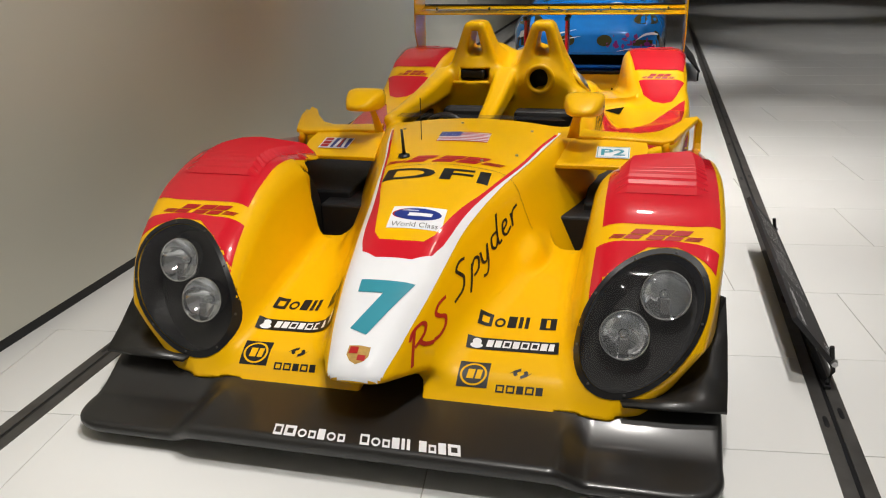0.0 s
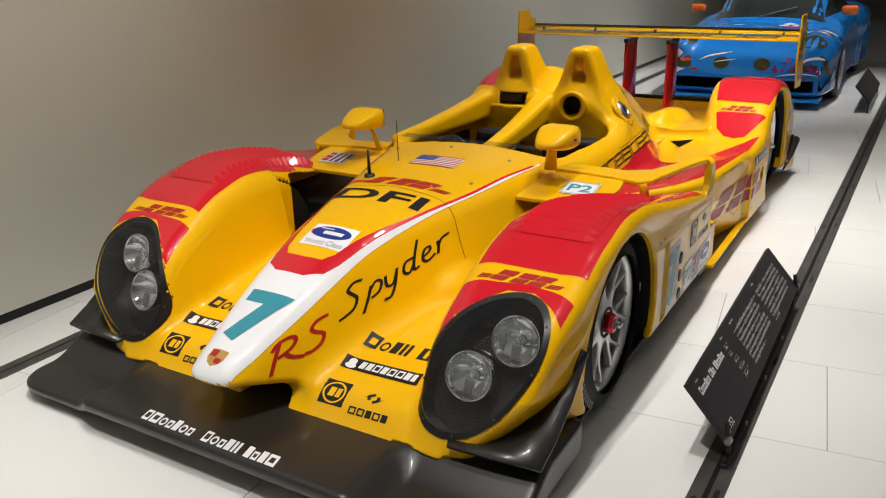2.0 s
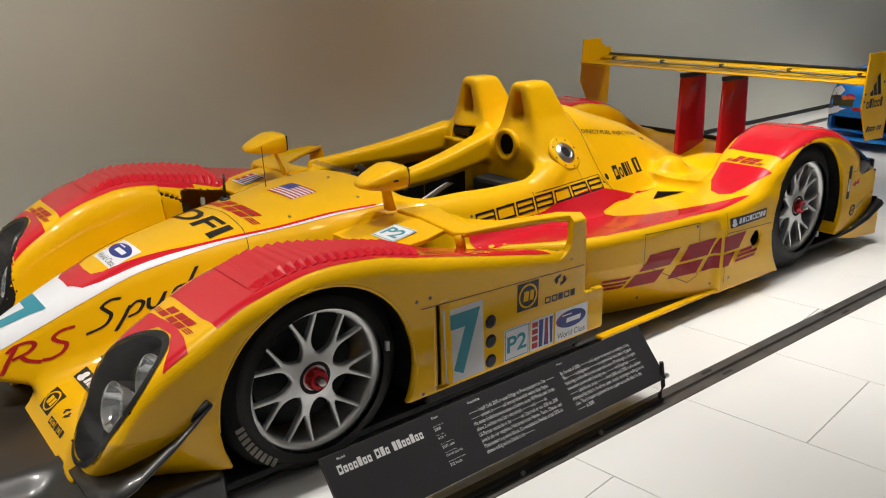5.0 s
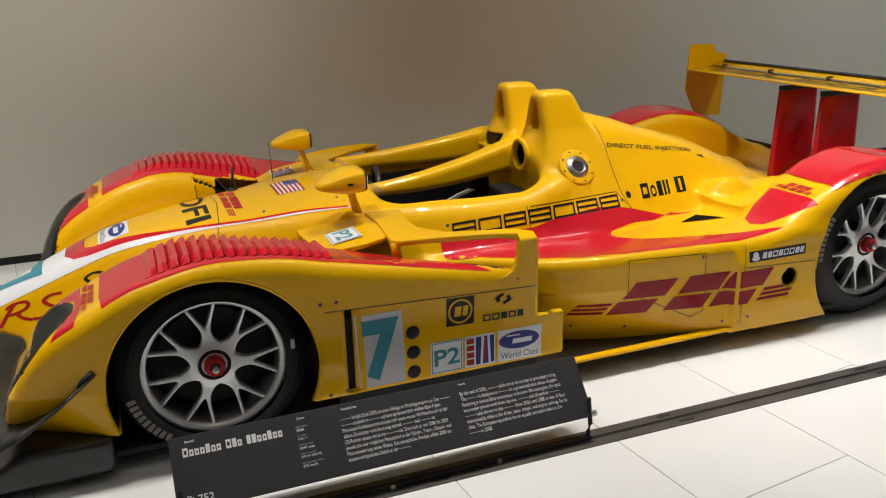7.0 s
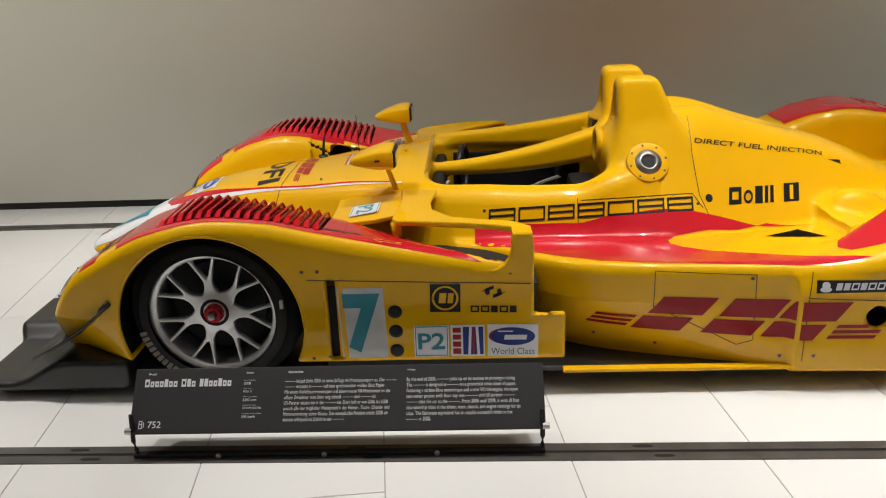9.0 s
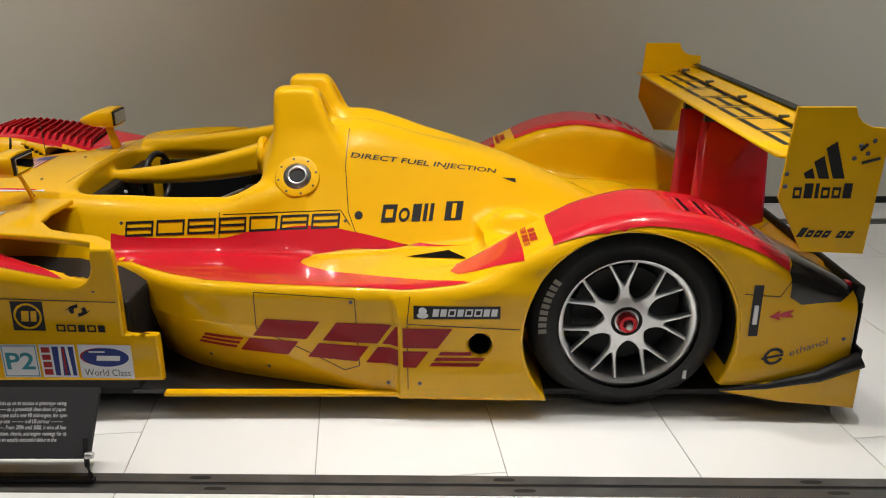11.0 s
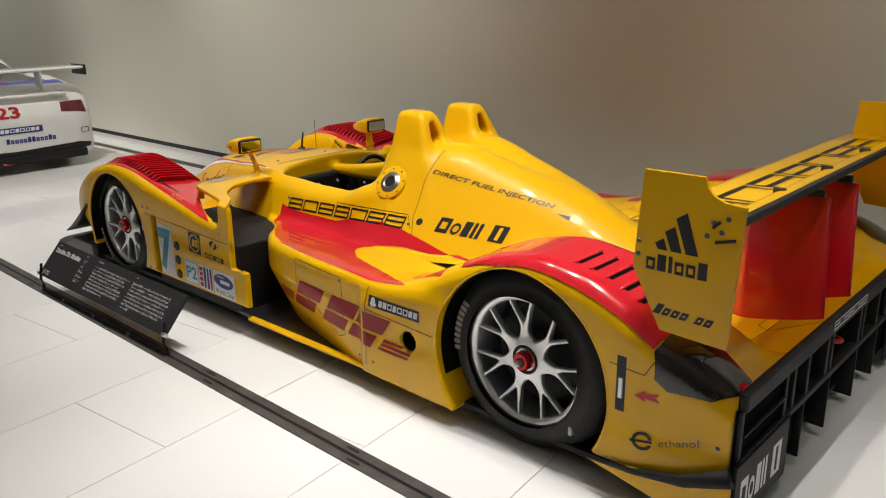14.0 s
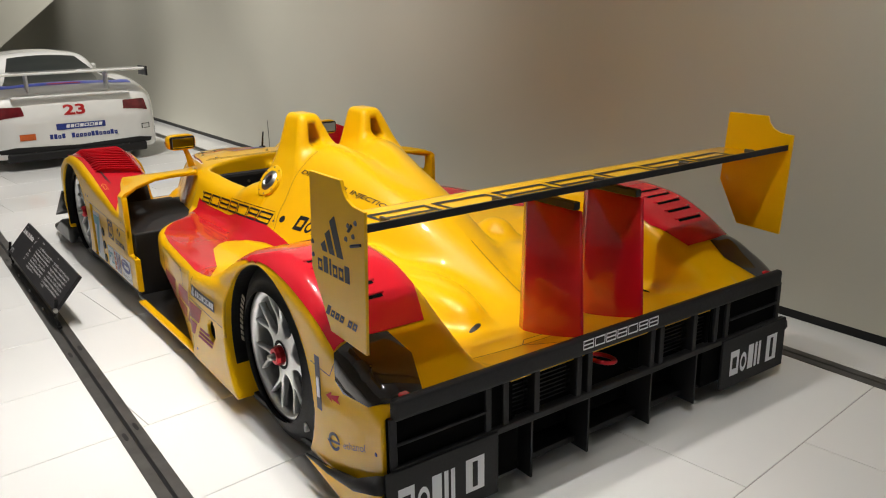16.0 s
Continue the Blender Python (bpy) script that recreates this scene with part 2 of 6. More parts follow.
def skin(f, lo, hi, res, e=0.004):
    """The surface f = 0 of a solid (negative inside) as points, quads and normals."""
    ax = [np.arange(a, b + res, res) for a, b in zip(lo, hi)]
    g = f(ax[0][:, None, None], ax[1][None, :, None], ax[2][None, None, :]).astype(np.float32)
    g = np.broadcast_to(g, tuple(len(a) for a in ax))
    s = g < 0
    n = [len(a) - 1 for a in ax]
    count = np.zeros(n, np.int8)
    for i in (0, 1):
        for j in (0, 1):
            for k in (0, 1):
                count += s[i:n[0] + i, j:n[1] + j, k:n[2] + k]
    cells = np.argwhere((count > 0) & (count < 8))
    index = np.full(n, -1, np.int64)
    index[tuple(cells.T)] = np.arange(len(cells))
    acc, num = np.zeros((len(cells), 3)), np.zeros(len(cells))
    corners = [(i, j, k) for i in (0, 1) for j in (0, 1) for k in (0, 1)]
    for a in corners:
        for d in range(3):
            if a[d] == 0:
                b = tuple(1 if e == d else a[e] for e in range(3))
                ga, gb = g[tuple((cells + a).T)], g[tuple((cells + b).T)]
                hit = (ga < 0) != (gb < 0)
                tt = np.where(hit, ga / np.where(hit, ga - gb, 1), 0)
                p = np.array(a, float)[None] + tt[:, None] * (np.array(b) - np.array(a))[None]
                acc += np.where(hit[:, None], p, 0)
                num += hit
    pts = np.array(lo)[None] + (cells + acc / num[:, None]) * res
    quads = []
    for d in range(3):
        e1, e2 = (d + 1) % 3, (d + 2) % 3
        lo_s = [slice(None)] * 3
        hi_s = [slice(None)] * 3
        lo_s[d], hi_s[d] = slice(0, -1), slice(1, None)
        cross = np.argwhere(s[tuple(lo_s)] != s[tuple(hi_s)])
        keep = (cross[:, e1] > 0) & (cross[:, e2] > 0) & (cross[:, e1] < n[e1]) & (cross[:, e2] < n[e2])
        cross = cross[keep]
        inside = s[tuple(cross.T)]
        step = np.eye(3, dtype=int)
        ids = [index[tuple((cross - o).T)] for o in (0 * step[e1], step[e1], step[e1] + step[e2], step[e2])]
        q = np.stack(ids, 1)
        q[~inside] = q[~inside][:, ::-1]
        quads.append(q)
    quads = np.concatenate(quads)

    def slope(p):
        cols = []
        for d in range(3):
            o = np.zeros(3)
            o[d] = e
            cols.append((f(*(p + o).T) - f(*(p - o).T)) / (2 * e))
        return np.stack(cols, 1)
    for _ in range(2):
        gr = slope(pts)
        step = f(*pts.T)[:, None] * gr / np.maximum((gr ** 2).sum(1, keepdims=True), 0.2)
        pts = pts - np.clip(step, -res * 0.4, res * 0.4)
    gr = slope(pts)
    return pts, quads, gr / np.maximum(np.linalg.norm(gr, axis=1, keepdims=True), 1e-6)


def skin_mesh(name, pts, quads, normals):
    used, inv = np.unique(quads, return_inverse=True)
    me = bpy.data.meshes.new(name)
    me.from_pydata(pts[used].tolist(), [], inv.reshape(quads.shape).tolist())
    me.shade_smooth()
    me.normals_split_custom_set_from_vertices(normals[used].tolist())
    return me


# ---- marks laid on a surface ----
def shape(*outlines):
    """A flat mesh from outlines in a unit square."""
    bm = bmesh.new()
    for o in outlines:
        bm.faces.new([bm.verts.new((a, c, 0)) for a, c in o])
    bmesh.ops.remove_doubles(bm, verts=bm.verts, dist=1e-5)
    return bm


def rect(x0, y0, x1, y1, slant=0.0):
    return [(x0 + slant * y0, y0), (x1 + slant * y0, y0), (x1 + slant * y1, y1), (x0 + slant * y1, y1)]


def oval(cx, cy, rx, ry, n=28):
    return [(cx + rx * math.cos(a), cy + ry * math.sin(a)) for a in np.linspace(0, 2 * math.pi, n, endpoint=False)]


def ring(outer, inner):
    return [[outer[i], outer[(i + 1) % len(outer)], inner[(i + 1) % len(inner)], inner[i]] for i in range(len(outer))]


def frame_box(x0, y0, x1, y1, sx, sy, slant=0.0):
    """An open box of strokes sx and sy wide."""
    return ring(rect(x0, y0, x1, y1, slant), rect(x0 + sx, y0 + sy, x1 - sx, y1 - sy, slant))


def blocks(spec, slant=0.0, stroke=0.22):
    """A row of plain block forms in a unit square: o an open box, b a solid bar, t a thin bar, u a low bar, gap by a space."""
    wide = {"O": 2.0, "E": 2.0, "o": 1.0, "b": 0.8, "t": 0.35, "u": 0.8, "r": 1.0, " ": 0.5, "w": 1.3}
    total = sum(wide[c] + 0.22 for c in spec) - 0.22
    out, x = [], 0.0
    for c in spec:
        w = wide[c] / total
        s = stroke * 0.9 / total
        if c in "OE":
            out.append(frame_box(x, 0, x + w, 1, s, stroke, slant) + ([rect(x + s, 0.5 - stroke / 2, x + w - s, 0.5 + stroke / 2, slant)] if c == "E" else []))
        elif c == "o":
            out.append(frame_box(x, 0, x + w, 1, s, stroke, slant))
        elif c == "w":
            out.append(frame_box(x, 0, x + w, 1, s * 1.6, stroke * 1.2, slant))
        elif c == "r":
            out.append(ring(oval(x + w / 2, 0.4, w / 2, 0.4, 20), oval(x + w / 2, 0.4, w / 3.4, 0.22, 20)))
        elif c == "u":
            out.append(frame_box(x, 0, x + w, 0.74, s, stroke * 0.9, slant))
        elif c in "bt":
            out.append([rect(x, 0, x + w, 1, slant)])
        x += w + 0.22 / total
    return out


def courier_mark(stripes=True):
    """Three slanted blocks with a slit between speed stripes, as plain forms."""
    out = []
    for x in (0.16, 0.40, 0.60):
        out.append(rect(x, 0.0, x + 0.17, 0.42, 0.10))
        out.append(rect(x + 0.005, 0.5, x + 0.19, 1.0, 0.10))
    if stripes:
        for y in (0.04, 0.18, 0.32):
            out.append(rect(0.0, y, 0.14, y + 0.09, 0.10))
            out.append(rect(0.81, y, 0.97, y + 0.09, 0.10))
    return [[o] for o in out]


def letters(text, bold=0.0, align="LEFT", spacing=1.0):
    """Text as a flat mesh, scaled into a unit square; returns the mesh and its width over its height."""
    cu = bpy.data.curves.new("letters", "FONT")
    cu.body, cu.resolution_u, cu.offset, cu.align_x, cu.space_character, cu.space_line = text, 3, bold, align, spacing, 1.05
    ob = bpy.data.objects.new("letters", cu)
    me = ob.to_mesh()
    bm = bmesh.new()
    bm.from_mesh(me)
    ob.to_mesh_clear()
    bpy.data.objects.remove(ob)
    xs, ys = [v.co.x for v in bm.verts], [v.co.y for v in bm.verts]
    x0, x1, y0, y1 = min(xs), max(xs), min(ys), max(ys)
    for v in bm.verts:
        v.co = ((v.co.x - x0) / (x1 - x0), (v.co.y - y0) / (y1 - y0), 0)
    return bm, (x1 - x0) / (y1 - y0)


def lay(name, bm, o, u, v, material, parent, tree, cell=0.02, lift=0.0014, label="", reach=0.14):
    """Lay a unit-square mesh over the parallelogram o, u, v and press it onto a surface along its normal."""
    if isinstance(bm, list):
        for group in bm:
            made = lay(name, shape(*group), o, u, v, material, parent, tree, cell, lift, label, reach)
        return made
    o, u, v = Vector(o), Vector(u), Vector(v)
    n = u.cross(v).normalized()
    for k, axis, size in ((0, (1, 0, 0), u.length), (1, (0, 1, 0), v.length)):
        cuts = int(size / cell)
        for i in range(1, cuts):
            at = [0, 0, 0]
            at[k] = i / cuts
            bmesh.ops.bisect_plane(bm, geom=bm.verts[:] + bm.edges[:] + bm.faces[:], plane_co=at, plane_no=axis)
    lost = []
    for w in bm.verts:
        p = o + u * w.co.x + v * w.co.y
        if tree is None:
            w.co = p + n * lift
            continue
        hit, nor, _, _ = tree.ray_cast(p + n * reach, -n, 2 * reach)
        if hit is None:
            lost.append(w)
            w.co = p
        else:
            w.co = hit + (nor if nor.dot(n) > 0 else -nor) * lift
    if lost:
        bmesh.ops.delete(bm, geom=lost, context="VERTS")
    for f in bm.faces:
        f.smooth = True
    return part(name, bm, material, parent, label)


def plan_shape(points):
    """An outline given in plan, fitted into a unit square: the mesh, its corner and its sides."""
    xs, ys = [p[0] for p in points], [p[1] for p in points]
    x0, x1, y0, y1 = min(xs), max(xs), min(ys), max(ys)
    return shape([((x - x0) / (x1 - x0), (y - y0) / (y1 - y0)) for x, y in points]), (x0, y0), (x1 - x0, y1 - y0)


def tree_of(points, quads):
    from mathutils.bvhtree import BVHTree
    return BVHTree.FromPolygons([Vector(p) for p in points], quads.tolist(), all_triangles=False)


# ---- hall ----
def hall():
    side = Matrix(((0, 0, 1, -0.25), (1, 0, 0, 0), (0, 1, 0, 0), (0, 0, 0, 1)))
    wall = part("wall_west", prism_bm([(42, 0.05), (42, 6.2), (-5.0, 6.2), (-5.6, 2.85), (-12.2, 1.82), (-22, 0.35), (-22, 0.05)], 0.25, side), WALL)
    wall.matrix_world = pose(-1.61, 0, 0, 0, 0, 0.3)
    tagged(wall, "tall smooth off-white painted gallery wall", "wall", kind="structure")
    gap = part("baseboard", box_bm(-0.22, -0.015, -22, 42, -0.02, 0.05), BLACK)
    gap.matrix_world = wall.matrix_world
    tagged(gap, "black recessed shadow gap under the wall", "baseboard", kind="structure")
    for name, x0, x1, y0, y1 in [("wall_east", 9.0, 9.2, -22, 42), ("wall_south", -8.2, 9.2, -22.2, -22), ("wall_north", -2.2, 9.2, 42, 42.2), ("wall_far_west", -8.2, -8.0, -22, -3.8), ("wall_return", -8.2, -1.86, -4.0, -3.8)]:
        tagged(part(name, box_bm(x0, x1, y0, y1, -0.02, 6.2), WALL), "plain off-white painted gallery wall", "wall", kind="structure")
    tagged(part("ceiling", box_bm(-8.2, 9.2, -22.2, 42.2, 6.2, 6.4), CEIL), "plain white hall ceiling", "ceiling", kind="structure")
    tagged(part("ground", box_bm(-8.2, 9.2, -22.2, 42.2, -0.3, -0.003), JOINT), "grey joint bed under the floor tiles", "floor", kind="structure")


def floor_rail(name, x, y0, y1, turn, holes):
    """Two dark steel strips with a slot between, let into the floor; oval holes in both."""
    rail = thing(name, "dark steel floor rail of two slotted strips", "floor rail", "floor rails")
    rail.matrix_world = pose(x, 0, 0, 0, 0, turn)
    for s in (-1, 1):
        part("rail_strip", box_bm(min(s * 0.007, s * 0.048), max(s * 0.007, s * 0.048), y0, y1, -0.004, 0.004, 0.001, 1), RAIL, rail)
    part("rail_slot", box_bm(-0.007, 0.007, y0, y1, -0.004, 0.0012), BLACK, rail)
    mesh = None
    for i in range(holes):
        for s in (-1, 1):
            y = -6.0 + i * 0.94
            if mesh is None:
                bm = prism_bm([(0.008 * math.cos(a), 0.022 * math.sin(a) + (0.012 if math.sin(a) > 0 else -0.012)) for a in np.linspace(0, 2 * math.pi, 16, endpoint=False)], 0.0006)
                h = part("rail_hole", bm, BLACK, rail)
                mesh = h.data
            else:
                h = part("rail_hole", mesh, None, rail)
            h.location = (s * 0.027, y + 0.03 * s, 0.0043)
    return rail


hall()
floor_rail("floor_rail", 1.352, -16, 40, -0.6, 16)
floor_rail("floor_rail", -1.205, -16, 30, 0.6, 16)


# ---- racing car ----
NOSE_T = curve((-0.90, 0.27), (-0.85, 0.315), (-0.75, 0.36), (-0.585, 0.44), (-0.453, 0.50), (-0.257, 0.574), (0, 0.622), (0.22, 0.648), (0.5, 0.682), (0.75, 0.69), (1.0, 0.684), (1.2, 0.675), (1.37, 0.676), (1.5, 0.715), (1.65, 0.75))
NOSE_W = curve((-0.9, 0.07), (-0.75, 0.10), (-0.585, 0.125), (-0.24, 0.165), (0.15, 0.26), (0.5, 0.355), (0.75, 0.42), (1.1, 0.455), (1.5, 0.44), (1.65, 0.40))
NOSE_B = curve((-0.92, 0.27), (-0.8, 0.24), (-0.66, 0.2), (-0.45, 0.1))
VALLEY = curve((-0.75, 0.08), (-0.70, 0.12), (-0.62, 0.20), (-0.35, 0.27), (-0.1, 0.31), (0.1, 0.325), (0.3, 0.32))
FEND_T = curve((-0.72, 0.03), (-0.68, 0.16), (-0.62, 0.34), (-0.52, 0.48), (-0.386, 0.565), (-0.208, 0.648), (0.03, 0.69), (0.2, 0.678), (0.4, 0.637), (0.68, 0.585), (0.95, 0.54), (1.3, 0.49))
FEND_O = curve((-0.72, 0.80), (-0.62, 0.91), (-0.5, 0.95), (-0.3, 0.977), (0, 0.985), (1.3, 0.985))
FEND_I = curve((-0.72, 0.60), (-0.5, 0.57), (0, 0.58), (0.4, 0.61), (1.2, 0.70))
POD_O = curve((0.80, 0.54), (1.0, 0.61), (1.10, 0.69), (1.20, 0.79), (1.34, 0.875), (1.52, 0.92), (1.75, 0.945), (2.0, 0.965), (2.6, 0.985))
COVER_T = curve((1.45, 0.72), (1.6, 0.83), (1.75, 0.885), (1.88, 0.905), (2.17, 0.832), (2.4, 0.76), (2.555, 0.70), (2.78, 0.60), (2.95, 0.52), (3.15, 0.44), (3.4, 0.36))
COVER_W = curve((1.45, 0.32), (1.67, 0.27), (2.0, 0.18), (2.5, 0.13), (3.0, 0.08), (3.4, 0.04))
REAR_T = curve((2.1, 0.42), (2.3, 0.50), (2.45, 0.57), (2.6, 0.645), (2.75, 0.705), (2.93, 0.735), (3.1, 0.715), (3.25, 0.66), (3.4, 0.575), (3.65, 0.45))
REAR_I = curve((2.1, 0.80), (2.35, 0.70), (2.6, 0.62), (3.0, 0.58), (3.65, 0.57))
DECK_T = curve((2.4, 0.48), (2.8, 0.45), (3.1, 0.40), (3.3, 0.385), (3.45, 0.41), (3.65, 0.462))
FEND_EDGE = curve((0.40, 0.58), (0.44, 0.62), (0.50, 0.70), (0.62, 0.795), (0.80, 0.893), (0.95, 0.945), (1.0, 0.955), (1.3, 0.955))
LAMP_C, LAMP_U, LAMP_N = np.array((0.736, -0.546, 0.368)), np.array((0.506, 0.475, 0.72)), np.array((0.05, -0.846, 0.531))
LAMP_W = np.cross(LAMP_N, LAMP_U)


def lamp_frame(ax, y, z):
    """Along, across and out of the headlamp's oval."""
    q = (ax - LAMP_C[0], y - LAMP_C[1], z - LAMP_C[2])
    return [sum(a * b for a, b in zip(q, e)) for e in (LAMP_U, LAMP_W, LAMP_N)]


AXLE_F, AXLE_R = (-0.008, 0.315), (2.872, 0.338)


def nose_lean(y):
    return 0.05 * np.clip(0.3 - y, 0, 1)


def body_solid(x, y, z, pockets=True):
    ax = np.abs(x)
    # nose and cockpit tub
    t, w = NOSE_T(y), NOSE_W(y)
    nx = np.abs(x + nose_lean(y))
    spread = 0.28 + 0.2 * np.clip((y + 0.85) / 0.6, 0, 1) - 0.1 * np.clip(y, 0, 1)
    d = smax((z - t + 0.10 * nx ** 2 / w), (nx - w - spread * (t - z)) * 0.85, 0.055)
    d = smax(d, -0.90 - y, 0.05)
    d = smax(d, NOSE_B(y) - z, 0.03)
    nose = np.maximum(d, y - 1.7)
    # low deck between nose and fenders
    v = np.maximum((z - VALLEY(y)) * 0.9, 0.1 + 0.025 * np.clip((ax - 0.25) / 0.38, 0, 1) - z)
    v = np.maximum(v, np.maximum(ax - 0.66, np.maximum(-0.705 - y, y - 0.14)))
    v = smin(v, np.sqrt(((ax - 0.335) / 0.055) ** 2 + ((y - 0.03) / 0.10) ** 2 + ((z - 0.325) / 0.055) ** 2) * 0.055 - 0.055, 0.03)
    cavity = np.maximum(np.maximum(ax - 0.10, y + 0.5), z - 0.2)
    v = np.maximum(v, -cavity)
    # front fender with its side panel
    f = smax(z - FEND_T(y) + 0.11 * np.clip((y + 0.1) / 0.3, 0, 1) * np.clip(0.95 - ax, 0, 1), ax - FEND_O(y) + 0.11 * np.clip((0.32 - z) / 0.17, 0, 1) * np.clip((-0.33 - y) / 0.22, 0, 1), 0.06)
    inner = FEND_I(y) - 0.18 * np.clip(FEND_T(y) - z, 0, 1) * (y < 0.1)
    f = smax(f, (inner - ax) * 0.95, 0.10)
    f = smax(f, 0.155 - 0.015 * (y > 0.2) - 0.03 * np.clip((-0.48 - y) / 0.12, 0, 1) - z, 0.02)
    f = np.maximum(f, y - np.where(z > 0.32, 1.163, 1.275))
    hollow = np.maximum(np.maximum(ax - 0.955, 0.2 - y), np.maximum(z - FEND_T(y) + 0.035 + 0.11 * np.clip((y + 0.1) / 0.3, 0, 1) * np.clip(0.95 - ax, 0, 1), 0.4 - ax))
    f = np.maximum(f, -hollow)
    open_back = np.maximum(ax - FEND_EDGE(y), 0.425 - y)
    f = np.maximum(f, -open_back)
    scoop = np.maximum(np.maximum(0.948 + (y - 0.43) * 0.75 - ax, np.abs(z - 0.31) - 0.155), np.abs(y - 0.455) - 0.03)
    f = np.maximum(f, -scoop)
    wheel_f = np.maximum(np.sqrt((y - AXLE_F[0]) ** 2 + (z - AXLE_F[1] + 0.02) ** 2) - 0.338, 0.6 - ax)
    # side pod
    top = 0.445 + 0.035 * np.clip((ax - 0.5) / 0.45, 0, 1)
    under = 0.55 * np.clip(0.33 - z, 0, 1) * np.clip((2.0 - y) / 0.8, 0, 1)
    p = smax(z - top, ax - POD_O(y) + under, 0.05)
    p = smax(p, 0.84 - y, 0.05)
    p = np.maximum(np.maximum(p, 0.085 - z), y - 2.75)
    inlet = np.maximum(np.maximum(y - 1.25, np.abs(ax - 0.54) - 0.06), np.abs(z - 0.29) - 0.10)
    p = np.maximum(p, -inlet)
    # engine cover
    t, w = COVER_T(y), COVER_W(y)
    t = t - 0.07 * np.exp(-(x / 0.075) ** 2) * np.clip((2.5 - y) / 0.7, 0, 1)
    e = smax(z - t + 0.25 * np.maximum(ax - 0.15, 0) ** 2, (ax - w - 0.75 * (t - z)) * 0.8, 0.12)
    e = np.maximum(np.maximum(smax(e, 1.50 - y, 0.05), 0.3 - z), y - 3.45)
    e = smin(e, np.sqrt(((ax - 0.36) / 0.075) ** 2 + ((y - 2.53) / 0.11) ** 2 + ((z - 0.49) / 0.085) ** 2) * 0.075 - 0.075, 0.06)
    e = smin(e, np.sqrt(((ax - 0.30) / 0.13) ** 2 + ((y - 2.90) / 0.32) ** 2 + ((z - 0.42) / 0.10) ** 2) * 0.10 - 0.10, 0.09)
    # rear fender and deck
    r = smax(z - REAR_T(y), ax - 0.985 + 0.04 * np.clip(y - 3.3, 0, 1), 0.09)
    r = smax(r, (REAR_I(y) - ax - 0.15 * np.clip(REAR_T(y) - z, 0, 1)) * 0.95, 0.085)
    r = np.maximum(np.maximum(r, np.where(y < 2.6, 0.09, 0.13) - z), np.maximum(y - 3.635, 2.1 - y))
    deck = DECK_T(y) + 0.06 * ax ** 2 * np.clip((3.6 - y) / 0.4, 0, 1)
    k = np.maximum(np.maximum(z - deck, deck - 0.06 - z), np.maximum(ax - 0.66, np.maximum(2.4 - y, y - 3.64)))
    wheel_r = np.maximum(np.sqrt((y - AXLE_R[0]) ** 2 + (z - AXLE_R[1] + 0.02) ** 2) - 0.362, 0.67 - ax)
    # roll hoops with the headrest fairings
    hx = ax - 0.18
    half = 0.052 + 0.35 * (1.035 - z)
    hoop = smax(smax(z - 1.035, np.abs(hx) - half, 0.03), np.maximum(1.56 - y, y - 1.735 - 0.42 * (1.03 - z)), 0.04)
    gap = np.maximum(np.abs(hx) - (0.015 + 0.24 * (0.985 - z)), np.maximum(z - 0.985, 0.845 - z))
    hoop = np.maximum(smax(hoop, -gap, 0.02), 0.6 - z)
    bulge = np.sqrt((hx / 0.14) ** 2 + ((y - 1.66) / 0.18) ** 2 + ((z - 0.735) / 0.135) ** 2) * 0.13 - 0.13
    # the two head guards that run forward from the hoops
    def guard(x0, y0, z0, x1, y1, z1, wd):
        s = np.clip((y - y0) / (y1 - y0), 0, 1)
        gx, gz = x0 + (x1 - x0) * s, z0 + (z1 - z0) * s * s
        return smax(smax(np.abs(x - gx) - wd * (0.62 + 0.55 * s), np.abs(z - gz) - 0.026 - 0.048 * s, 0.035), np.maximum(y0 - y, y - y1), 0.035)
    cockpit = smax(smax(ax - 0.395, np.maximum(0.77 - y, y - 1.52), 0.12), 0.33 - z, 0.05)
    body = smin(smin(nose, v, 0.06), f, 0.05)
    body = smin(body, smin(p, e, 0.02), 0.022)
    body = smin(body, smin(r, k, 0.06), 0.06)
    body = smax(body, -cockpit, 0.022)
    heads = smin(hoop, np.maximum(bulge, 1.47 - y), 0.05)
    body = smin(body, heads, 0.05)
    body = smin(body, guard(-0.02, 0.76, 0.61, -0.01, 1.58, 0.735, 0.05), 0.03)
    body = smin(body, guard(-0.43, 0.76, 0.665, -0.34, 1.58, 0.73, 0.045), 0.03)
    mouth_r = np.maximum(np.sqrt((x - 0.17) ** 2 + (z - 0.75) ** 2) - 0.052, np.maximum(1.3 - y, y - 1.68))
    mouth_l = smax(np.maximum(np.abs(x + 0.17) - 0.075, np.abs(z - 0.765) - 0.03), np.maximum(1.3 - y, y - 1.68), 0.03)
    body = smax(body, -np.minimum(mouth_r, mouth_l), 0.015)
    body = smax(body, -np.minimum(wheel_f, wheel_r), 0.012)
    vent = np.maximum(np.sqrt((y - 2.366) ** 2 + (z - 0.289) ** 2) - 0.04, 0.85 - ax)
    body = np.maximum(body, -vent)
    body = np.maximum(body, y - 3.637)
    if not pockets:
        return body
    u, w, n = lamp_frame(ax, y, z)
    pocket = np.maximum((np.sqrt((u / 0.240) ** 2 + (w / 0.153) ** 2) - 1) * 0.153, np.maximum(-0.085 - n, n - 0.2))
    return np.maximum(body, -pocket)


BODY = skin(body_solid, (-1.03, -0.95, 0.05), (1.03, 3.70, 1.07), 0.0112)


